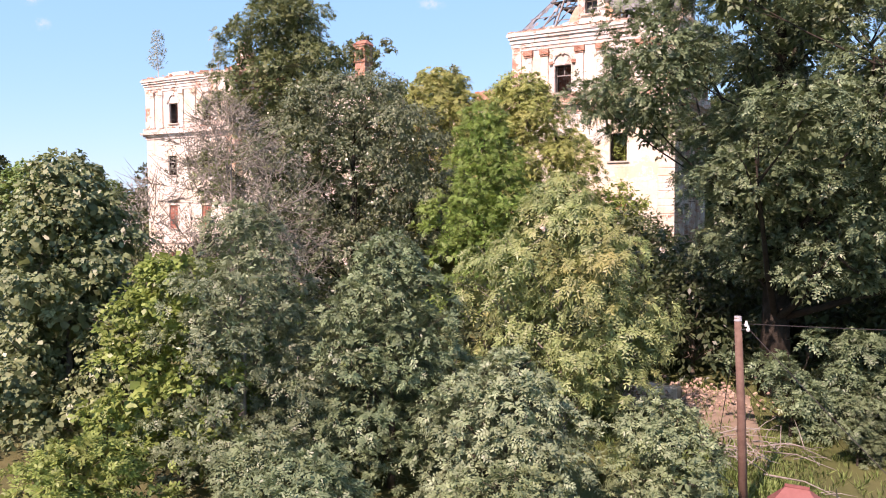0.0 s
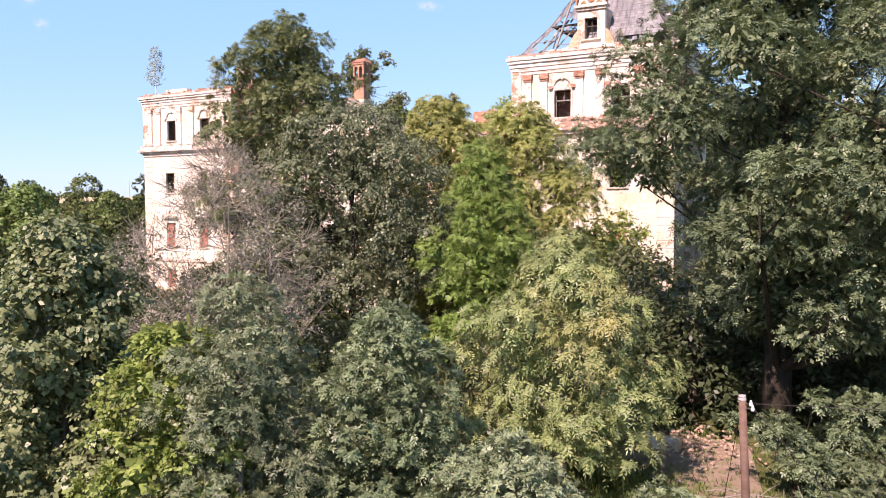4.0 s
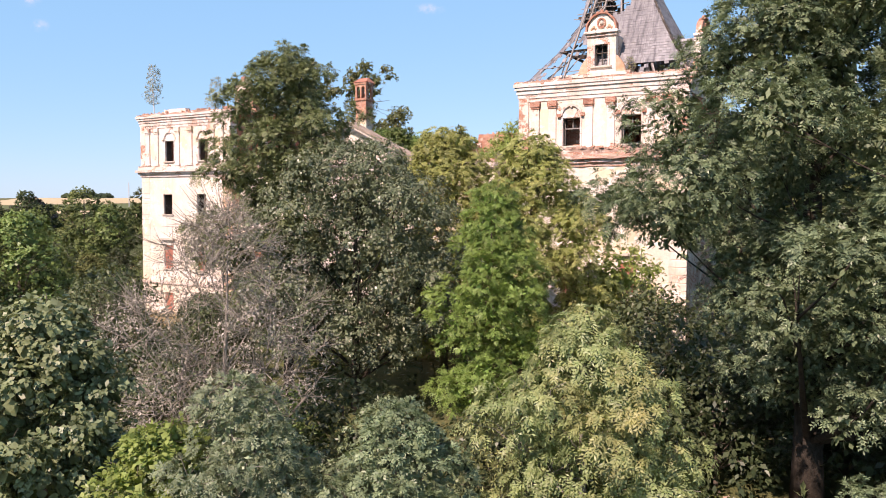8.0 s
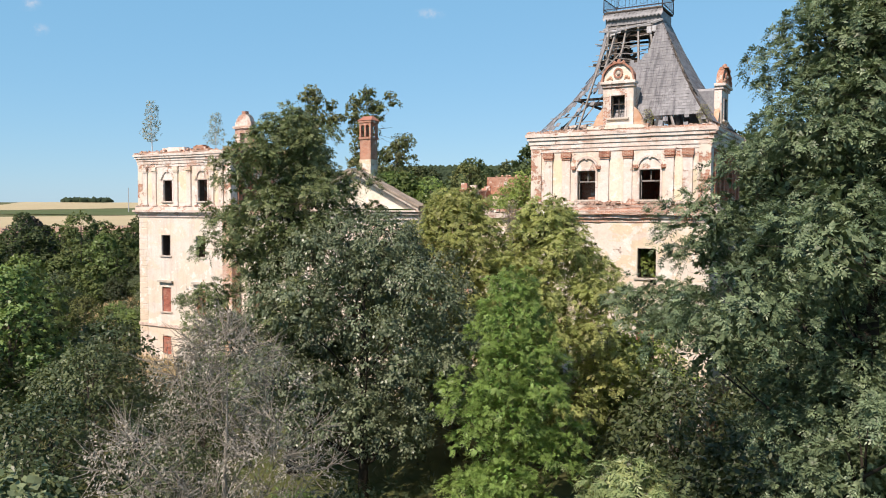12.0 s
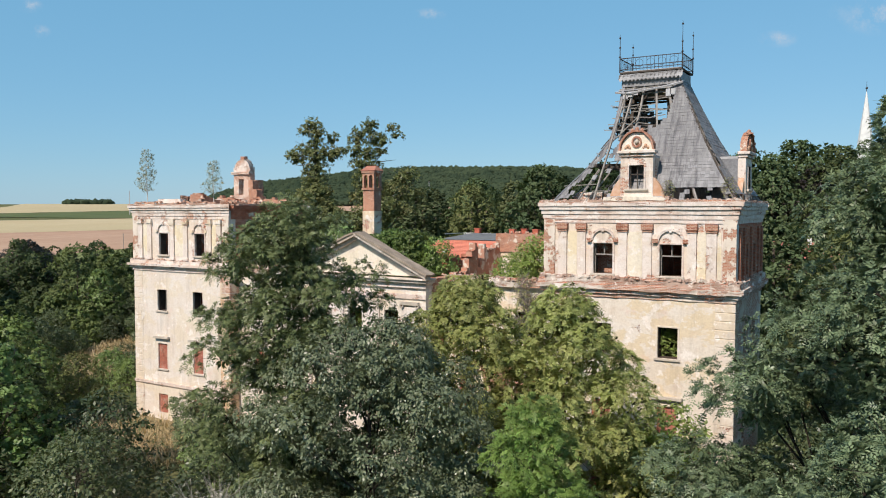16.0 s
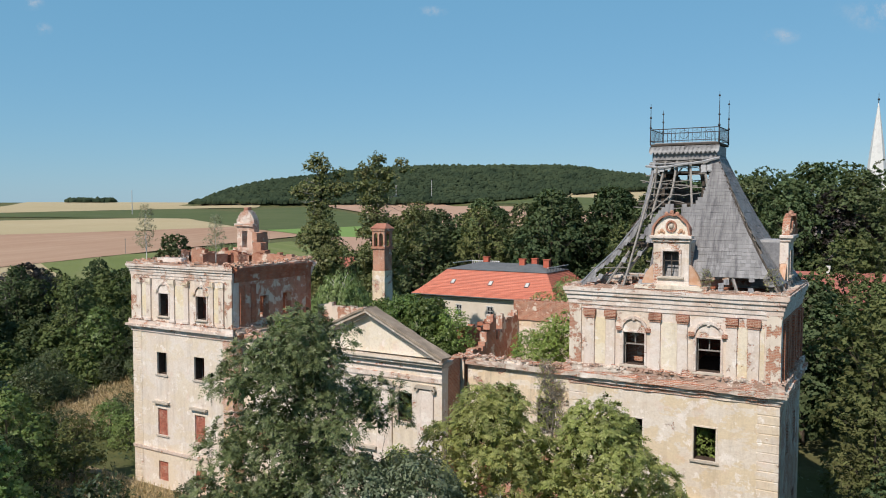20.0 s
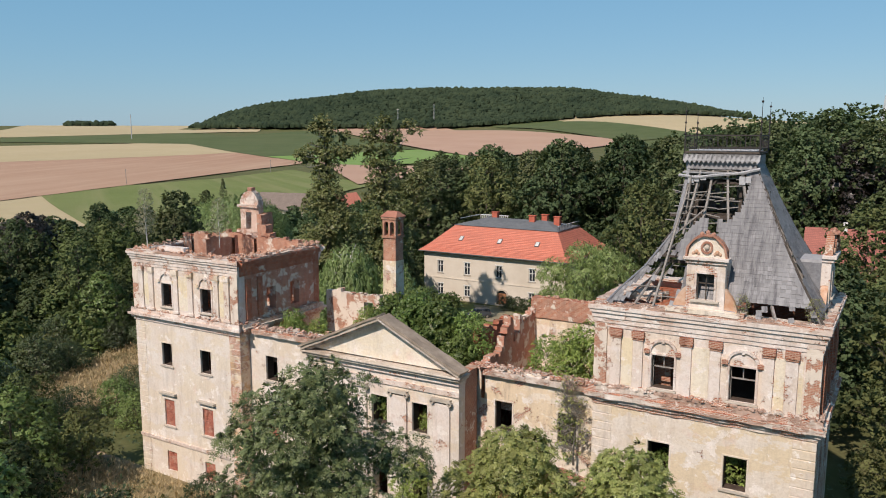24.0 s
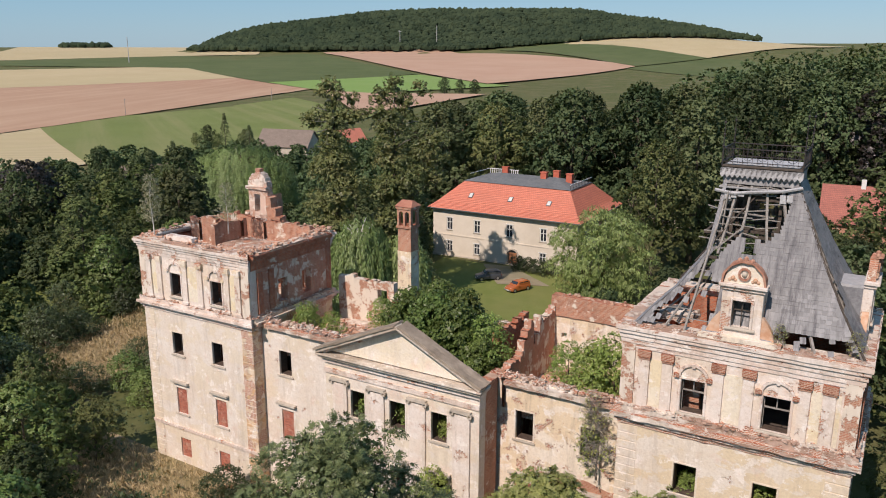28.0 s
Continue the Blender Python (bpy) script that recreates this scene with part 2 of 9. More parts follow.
BRICK = brick_wall("old_brick", (0.52, 0.21, 0.12), (0.33, 0.11, 0.065), 0.57, 0.45)
PATCHED_BRICK = brick_wall("patched_brick", (0.60, 0.24, 0.15), (0.44, 0.16, 0.10), 0.535, 0.35, (0.50, 0.34, 0.26))
SIDE_BRICK = brick_wall("sooty_brick", (0.56, 0.17, 0.085), (0.38, 0.10, 0.055), 0.615, 0.5, (0.40, 0.24, 0.17))
CORNER_BRICK = brick_wall("limewashed_brick", (0.50, 0.22, 0.14), (0.38, 0.15, 0.09), 0.47, 0.3)
LEDGE = plaster("weathered_ledge", (0.50, 0.35, 0.28), (0.38, 0.24, 0.18), (0.72, 0.64, 0.56), 0.9, 0.53, 0.95, streak=0.52)
RUBBLE = simple("broken_brick", (0.50, 0.24, 0.15), (0.62, 0.46, 0.36), 2.5, 0.95, spec=0.1, bumped=0.5, wide=(0.30, 0.16, 0.11))
PALE_RUBBLE = simple("dusty_rubble", (0.38, 0.25, 0.19), (0.50, 0.39, 0.31), 2.5, 0.95, spec=0.1, bumped=0.5, wide=(0.34, 0.23, 0.17))
STONE = simple("grey_stone", (0.46, 0.40, 0.33), (0.58, 0.51, 0.43), 2.0, 0.9, spec=0.15, bumped=0.4)
COPING = simple("brown_coping", (0.25, 0.20, 0.155), (0.40, 0.325, 0.255), 1.2, 0.93, spec=0.1, bumped=0.7, dist=0.05, wide=(0.11, 0.085, 0.06))
CORNICE_STONE = plaster("dirty_stone", (0.52, 0.46, 0.39), (0.64, 0.57, 0.49), (0.40, 0.33, 0.26), 0.8, 0.80, 0.95)
ZINC_DULL = simple("dull_zinc", (0.24, 0.237, 0.24), (0.38, 0.375, 0.375), 3.0, 0.65, metal=0.1, bumped=0.3)
ORANGE_CLAY = simple("orange_clay", (0.53, 0.29, 0.175), (0.64, 0.47, 0.36), 2.0, 0.9, spec=0.1, bumped=0.3)
TERRACOTTA = simple("terracotta", (0.36, 0.155, 0.105), (0.50, 0.30, 0.22), 3.0, 0.9, spec=0.1, bumped=0.6, wide=(0.26, 0.10, 0.06))
SLATE = simple("slate", (0.17, 0.17, 0.18), (0.26, 0.26, 0.27), 6.0, 0.5, spec=0.45, bumped=0.3, wide=(0.12, 0.12, 0.13))
ZINC = simple("old_zinc", (0.40, 0.40, 0.41), (0.54, 0.53, 0.53), 3.0, 0.6, metal=0.1, bumped=0.4, wide=(0.24, 0.23, 0.24))
TIMBER = simple("grey_timber", (0.24, 0.215, 0.19), (0.37, 0.345, 0.32), 5.0, 0.9, spec=0.1, bumped=0.5)
DARK_TIMBER = simple("dark_timber", (0.07, 0.055, 0.045), (0.12, 0.10, 0.085), 5.0, 0.9, spec=0.1, bumped=0.5)
IRON = simple("rusty_iron", (0.05, 0.05, 0.055), (0.09, 0.07, 0.06), 8.0, 0.6, metal=0.5, bumped=0.2)
SHED_RED = simple("red_sheet_roof", (0.21, 0.075, 0.065), (0.28, 0.11, 0.10), 1.5, 0.6, spec=0.3, bumped=0.2)
POLE_WOOD = simple("pole_wood", (0.13, 0.078, 0.060), (0.20, 0.13, 0.10), 4.0, 0.85, spec=0.15, bumped=0.4)
WHITE = simple("white_porcelain", (0.8, 0.8, 0.78), (0.74, 0.74, 0.72), 5.0, 0.3, spec=0.5, bumped=0)
WHITE_PAINT = simple("white_paint", (0.78, 0.77, 0.74), (0.72, 0.71, 0.68), 4.0, 0.5, bumped=0.1)
BARK = simple("bark", (0.10, 0.08, 0.06), (0.18, 0.15, 0.12), 5.0, 0.95, spec=0.1, bumped=0.7, dist=0.04)
BARK_DARK = simple("dark_bark", (0.034, 0.028, 0.022), (0.064, 0.053, 0.042), 5.0, 0.95, spec=0.1, bumped=0.7, dist=0.04)
BARK_GREY = simple("grey_bark", (0.24, 0.21, 0.18), (0.34, 0.31, 0.27), 5.0, 0.95, spec=0.1, bumped=0.5)
BARK_TWIG = simple("dead_twig", (0.23, 0.205, 0.165), (0.33, 0.30, 0.25), 5.0, 0.95, spec=0.1, bumped=0.4)
BARK_BIRCH = simple("birch_bark", (0.60, 0.58, 0.54), (0.70, 0.68, 0.63), 5.0, 0.8, spec=0.1, bumped=0.4, wide=(0.12, 0.11, 0.10))
HOUSE_WALL = simple("grey_render", (0.64, 0.57, 0.475), (0.69, 0.62, 0.525), 0.9, 0.92, spec=0.1, bumped=0.3, wide=(0.48, 0.41, 0.33))
FELT = simple("roof_felt", (0.13, 0.14, 0.145), (0.18, 0.185, 0.19), 2.0, 0.85, spec=0.2, bumped=0.2)
# near-black tone that stands in for unlit interiors
UNLIT_TONE = simple("unlit_tone", (0.10, 0.08, 0.07), (0.15, 0.12, 0.10), 1.0, 0.95, spec=0.05, bumped=0)
DOOR_WOOD = simple("brown_door", (0.28, 0.12, 0.06), (0.34, 0.16, 0.08), 4.0, 0.6, bumped=0.2)
TYRE = simple("tyre_rubber", (0.02, 0.02, 0.02), (0.035, 0.035, 0.035), 8.0, 0.8, bumped=0.1)
RIM = simple("wheel_rim", (0.45, 0.45, 0.46), (0.5, 0.5, 0.5), 8.0, 0.35, metal=0.8, bumped=0)
GLASS = simple("dark_glass", (0.03, 0.035, 0.04), (0.04, 0.045, 0.05), 2.0, 0.06, spec=0.6, bumped=0)
CAR_ORANGE = simple("orange_paint", (0.44, 0.115, 0.03), (0.42, 0.125, 0.04), 2.0, 0.25, spec=0.6, bumped=0)
CAR_GREY = simple("grey_paint", (0.055, 0.06, 0.07), (0.07, 0.075, 0.085), 2.0, 0.3, metal=0.0, spec=0.6, bumped=0)
LAMP = simple("lamp_glass", (0.6, 0.6, 0.6), (0.7, 0.68, 0.62), 2.0, 0.1, spec=0.6, bumped=0)


def tile_roof(name, a, b, dark):
    m, nt, p, out = mat_nodes(name)
    t = brick_colour(nt, a, b, dark)
    t.inputs["Brick Width"].default_value, t.inputs["Row Height"].default_value, t.inputs["Mortar Size"].default_value = 0.36, 0.26, 0.03
    co = coords(nt)
    c = mix(nt, maths(nt, "MULTIPLY", noise_fac(nt, co, 0.5, 6, 0.65, 0.45, 0.75), 0.6), t.outputs["Color"], dark)
    nt.links.new(c, p.inputs["Base Color"])
    p.inputs["Roughness"].default_value = 0.75
    bump(nt, p, t.outputs["Fac"], -0.6, 0.05)
    return m


DULL_RED_TILES = tile_roof("dull_red_tiles", (0.44, 0.15, 0.11), (0.36, 0.12, 0.09), (0.24, 0.09, 0.07))
RED_TILES = tile_roof("red_tiles", (0.70, 0.245, 0.16), (0.63, 0.205, 0.13), (0.50, 0.17, 0.115))
OLD_TILES = tile_roof("old_tiles", (0.26, 0.20, 0.16), (0.22, 0.17, 0.14), (0.13, 0.10, 0.08))

LEAF_ASH = leaf("ash_leaf", (0.120, 0.170, 0.084), (0.223, 0.282, 0.151), (0.178, 0.212, 0.113))
LEAF_SILVER = leaf("silver_green_leaf", (0.150, 0.206, 0.107), (0.275, 0.336, 0.199), (0.212, 0.252, 0.139), rough=0.4)
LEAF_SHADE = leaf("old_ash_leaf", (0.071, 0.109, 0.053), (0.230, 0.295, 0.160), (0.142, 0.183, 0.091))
LEAF_THICKET = leaf("thicket_leaf", (0.062, 0.089, 0.038), (0.125, 0.153, 0.071), (0.103, 0.119, 0.057))
# darkened also to stand in for black shade under the large ash
LEAF_BRAMBLE = leaf("bramble_leaf", (0.036, 0.057, 0.025), (0.080, 0.105, 0.048), (0.066, 0.080, 0.038))
LEAF_STRAW = leaf("straw_blade", (0.504, 0.396, 0.218), (0.648, 0.528, 0.310), (0.432, 0.360, 0.184), 0.3)
LEAF_DARK = leaf("dark_leaf", (0.084, 0.120, 0.047), (0.206, 0.234, 0.099), (0.150, 0.170, 0.072))
LEAF_GLOSSY = leaf("glossy_leaf", (0.109, 0.151, 0.078), (0.245, 0.292, 0.174), (0.180, 0.205, 0.120), 0.22, 0.34, 0.45, 0.36)
LEAF_BRIGHT = leaf("bright_leaf", (0.132, 0.209, 0.058), (0.216, 0.290, 0.097), (0.180, 0.226, 0.078), 0.35)
LEAF_VIVID = leaf("young_ash_leaf", (0.202, 0.340, 0.083), (0.314, 0.448, 0.127), (0.263, 0.356, 0.101), 0.45)
LEAF_FRESH = leaf("young_maple_leaf", (0.216, 0.312, 0.077), (0.342, 0.431, 0.127), (0.288, 0.338, 0.105), 0.42)
LEAF_YELLOW = leaf("yellowing_leaf", (0.209, 0.276, 0.107), (0.330, 0.376, 0.168), (0.385, 0.310, 0.128), 0.38)
LEAF_RUIN = leaf("maple_leaf", (0.085, 0.140, 0.036), (0.165, 0.225, 0.066), (0.140, 0.175, 0.058), 0.35)
LEAF_LIME = leaf("lime_leaf", (0.351, 0.393, 0.127), (0.521, 0.524, 0.206), (0.472, 0.432, 0.169), 0.5)
LEAF_OLIVE = leaf("olive_leaf", (0.110, 0.143, 0.053), (0.170, 0.198, 0.079), (0.175, 0.175, 0.072), 0.25, 0.7, 0.2, 0.12)
LEAF_GREY = leaf("grey_green_leaf", (0.139, 0.190, 0.089), (0.243, 0.296, 0.150), (0.197, 0.231, 0.112))
LEAF_DRY = leaf("dry_leaf", (0.296, 0.265, 0.213), (0.431, 0.388, 0.321), (0.308, 0.308, 0.206))
LEAF_PALE = leaf("pale_sapling_leaf", (0.270, 0.280, 0.170), (0.400, 0.390, 0.260), (0.340, 0.310, 0.200), 0.45)
LEAF_WOOD = leaf("woodland_leaf", (0.054, 0.081, 0.035), (0.095, 0.126, 0.059), (0.110, 0.126, 0.059), 0.22, 0.7, 0.12, 0.15, (0.72, 1.5))
LEAF_WOOD_LIGHT = leaf("light_woodland_leaf", (0.080, 0.118, 0.040), (0.125, 0.160, 0.060), (0.135, 0.145, 0.055), 0.2, 0.7, 0.12, 0.12)
LEAF_BLACK = leaf("copper_leaf", (0.030, 0.026, 0.024), (0.050, 0.038, 0.034), (0.040, 0.034, 0.028), 0.1)
LEAF_WILLOW = leaf("willow_leaf", (0.203, 0.289, 0.098), (0.297, 0.387, 0.148), (0.243, 0.304, 0.107), 0.38)
LEAF_POPLAR = leaf("poplar_leaf", (0.145, 0.170, 0.058), (0.240, 0.250, 0.100), (0.250, 0.220, 0.100), 0.25)
# a little bluish distance haze is put into this colour
LEAF_HILL = simple("hill_canopy", (0.030, 0.046, 0.028), (0.055, 0.074, 0.040), 0.02, 0.95, spec=0.05, bumped=0.4, dist=2.0, fine=0.25, wide=(0.020, 0.034, 0.020))


def ground_mat(name, tones, scale=0.15, rough=0.95, rows=None, soil=None):
    """Open land: two scales of noise over the base tones, with tillage rows where given (angle, spacing)."""
    m, nt, p, out = mat_nodes(name)
    co = coords(nt)
    c = mix(nt, noise_fac(nt, co, scale, 7, 0.65, 0.4, 0.62), tones[0], tones[1])
    c = mix(nt, maths(nt, "MULTIPLY", noise_fac(nt, co, scale * 0.13, 5, 0.6, 0.45, 0.7), 0.7), c, tones[2])
    if rows:
        mp = nt.nodes.new("ShaderNodeMapping")
        mp.inputs["Rotation"].default_value = (0, 0, radians(rows[0]))
        nt.links.new(co, mp.inputs["Vector"])
        w = node(nt, "ShaderNodeTexWave", Scale=1.0 / rows[1], Distortion=1.5, Detail=2.0)
        nt.links.new(mp.outputs[0], w.inputs["Vector"])
        c = mix(nt, maths(nt, "MULTIPLY", w.outputs["Fac"], 0.42), c, tuple(v * 0.7 for v in tones[0]))
        streak = nt.nodes.new("ShaderNodeMapping")
        streak.inputs["Scale"].default_value = (0.25, 6.0, 1.0)
        nt.links.new(mp.outputs[0], streak.inputs["Vector"])
        c = mix(nt, maths(nt, "MULTIPLY", noise_fac(nt, streak.outputs[0], 0.012, 6, 0.65, 0.46, 0.66), 0.7), c, tones[2])
    if soil:
        c = mix(nt, noise_fac(nt, co, 0.10, 6, 0.7, soil[1], soil[1] + 0.1), c, soil[0])
    nt.links.new(c, p.inputs["Base Color"])
    p.inputs["Roughness"].default_value = rough
    p.inputs["Specular IOR Level"].default_value = 0.1
    n = node(nt, "ShaderNodeTexNoise", Scale=4.0, Detail=8.0, Roughness=0.75)
    nt.links.new(co, n.inputs["Vector"])
    bump(nt, p, n.outputs["Fac"], 0.6, 0.15)
    return m


GRASS = ground_mat("rough_grass", ((0.085, 0.100, 0.036), (0.130, 0.135, 0.055), (0.190, 0.160, 0.090)), 0.35, soil=((0.22, 0.17, 0.11), 0.62))
DRY_GRASS = ground_mat("dry_grass", ((0.38, 0.28, 0.17), (0.30, 0.23, 0.13), (0.22, 0.20, 0.10)), 0.5)
EARTH = ground_mat("trodden_earth", ((0.29, 0.215, 0.165), (0.37, 0.29, 0.225), (0.21, 0.165, 0.11)), 1.2)
LAWN = ground_mat("lawn", ((0.155, 0.190, 0.052), (0.190, 0.215, 0.066), (0.230, 0.215, 0.090)), 0.3)
GRAVEL = ground_mat("gravel", ((0.27, 0.225, 0.155), (0.32, 0.27, 0.19), (0.20, 0.20, 0.10)), 0.8)
FIELD_GREEN = ground_mat("green_crop", ((0.165, 0.205, 0.066), (0.195, 0.230, 0.080), (0.250, 0.245, 0.112)), 0.03, rows=(35, 9.0))
FIELD_DARK = ground_mat("dark_crop", ((0.092, 0.118, 0.048), (0.110, 0.135, 0.056), (0.145, 0.152, 0.072)), 0.02)
FIELD_LIGHT = ground_mat("young_crop", ((0.19, 0.30, 0.085), (0.21, 0.31, 0.10), (0.21, 0.28, 0.10)), 0.02)
FIELD_BROWN = ground_mat("ploughed_field", ((0.42, 0.25, 0.165), (0.46, 0.29, 0.195), (0.50, 0.34, 0.235)), 0.012, rows=(62, 14.0))
FIELD_PINK = ground_mat("bare_field", ((0.46, 0.29, 0.205), (0.49, 0.32, 0.23), (0.42, 0.28, 0.19)), 0.01)
FIELD_STRAW = ground_mat("stubble_field", ((0.50, 0.40, 0.24), (0.55, 0.45, 0.28), (0.46, 0.38, 0.22)), 0.01, rows=(62, 20.0))


def cloud_mat():
    """Thin summer cloud: soft white wisps that fade out towards the rim."""
    m = bpy.data.materials.new("thin_cloud")
    m.use_nodes = True
    nt = m.node_tree
    nt.nodes.clear()
    out = nt.nodes.new("ShaderNodeOutputMaterial")
    tc = nt.nodes.new("ShaderNodeTexCoord")
    gr = nt.nodes.new("ShaderNodeTexGradient")
    gr.gradient_type = "SPHERICAL"
    nt.links.new(tc.outputs["Object"], gr.inputs["Vector"])
    co = coords(nt)
    f = maths(nt, "MULTIPLY", gr.outputs["Fac"], noise_fac(nt, co, 0.009, 9, 0.7, 0.42, 0.68))
    # the cloud's sunlit white is emission in the sheet itself
    em = node(nt, "ShaderNodeEmission", Color=(0.86, 0.92, 0.98, 1), Strength=0.66)
    tr = nt.nodes.new("ShaderNodeBsdfTransparent")
    ms = nt.nodes.new("ShaderNodeMixShader")
    nt.links.new(maths(nt, "MULTIPLY", maths(nt, "POWER", f, 1.3), 0.95), ms.inputs[0])
    nt.links.new(tr.outputs[0], ms.inputs[1])
    nt.links.new(em.outputs[0], ms.inputs[2])
    nt.links.new(ms.outputs[0], out.inputs[0])
    return m


CLOUD = cloud_mat()


# ---- mesh helpers ----
def place_under(ob, parent):
    ob.parent = parent
    ob.matrix_parent_inverse = Matrix.Identity(4) if parent.parent else parent.matrix_basis.inverted()
    return ob


def part(name, bm, material, parent, label="", smooth=False):
    """Links a bmesh as one mesh object under a thing or under a part."""
    me = bpy.data.meshes.new(name)
    bmesh.ops.recalc_face_normals(bm, faces=bm.faces)
    bm.to_mesh(me)
    bm.free()
    return mesh_part(name, me, material, parent, label, smooth)


def mesh_part(name, me, material, parent, label="", smooth=False):
    me.materials.append(material) if not me.materials else None
    if smooth:
        me.polygons.foreach_set("use_smooth", [True] * len(me.polygons))
    ob = new(name, me)
    if parent is not None:
        place_under(ob, parent)
    if label:
        ob["label"] = label
    return ob


def thing(name, label, category, at=(0, 0, 0), group="", kind=""):
    e = new(name)
    e.empty_display_size = 0.3
    e.matrix_basis = Matrix.Translation(at)
    return tagged(e, label, category, group, kind)


def box(bm, x0, x1, y0, y1, z0, z1, m=None):
    vs = [bm.verts.new((x, y, z)) for z in (z0, z1) for x, y in ((x0, y0), (x1, y0), (x1, y1), (x0, y1))]
    if m is not None:
        for v in vs:
            v.co = m @ v.co
    for f in ((0, 3, 2, 1), (4, 5, 6, 7), (0, 1, 5, 4), (1, 2, 6, 5), (2, 3, 7, 6), (3, 0, 4, 7)):
        bm.faces.new([vs[i] for i in f])
    return vs


def boxes(*rows):
    bm = bmesh.new()
    for r in rows:
        box(bm, *r)
    return bm


def bevelled(bm, w=0.02, seg=1):
    bmesh.ops.bevel(bm, geom=bm.edges[:], offset=w, segments=seg, affect="EDGES", profile=0.7)
    return bm


def rough_box(x0, x1, y0, y1, z0, z1, amount=0.03, step=0.6, seed=1, smooth_dir=None):
    """A box cut into a lattice with its surface pushed about, for worn masonry."""
    bm = boxes((x0, x1, y0, y1, z0, z1))
    for axis, (a, b) in enumerate(((x0, x1), (y0, y1), (z0, z1))):
        n = int((b - a) / step)
        for i in range(1, n):
            co, no = [0, 0, 0], [0, 0, 0]
            co[axis], no[axis] = a + (b - a) * i / n, 1
            bmesh.ops.bisect_plane(bm, geom=bm.verts[:] + bm.edges[:] + bm.faces[:], plane_co=co, plane_no=no)
    for v in bm.verts:
        v.co += Vector(noise.noise_vector(v.co * 1.9 + Vector((seed, 0, 0)))) * amount
    return bm


def beam(bm, a, b, w, h=None, roll=0.0):
    """A square timber or bar from a to b."""
    a, b = Vector(a), Vector(b)
    d = b - a
    m = Matrix.Translation(a) @ d.to_track_quat("X", "Z").to_matrix().to_4x4() @ Matrix.Rotation(roll, 4, "X")
    h = h or w
    box(bm, 0, d.length, -w / 2, w / 2, -h / 2, h / 2, m)


def tube(bm, pts, radii, sides=8, cap=True):
    """A tapered tube through points."""
    rings = []
    for i, p in enumerate(pts):
        p = Vector(p)
        d = Vector(pts[min(i + 1, len(pts) - 1)]) - Vector(pts[max(i - 1, 0)])
        q = d.to_track_quat("Z", "Y")
        rings.append([bm.verts.new(p + q @ Vector((math.cos(2 * math.pi * k / sides) * radii[i], math.sin(2 * math.pi * k / sides) * radii[i], 0))) for k in range(sides)])
    for r0, r1 in zip(rings, rings[1:]):
        for k in range(sides):
            bm.faces.new((r0[k], r0[(k + 1) % sides], r1[(k + 1) % sides], r1[k]))
    if cap:
        bm.faces.new(rings[0][::-1])
        bm.faces.new(rings[-1])


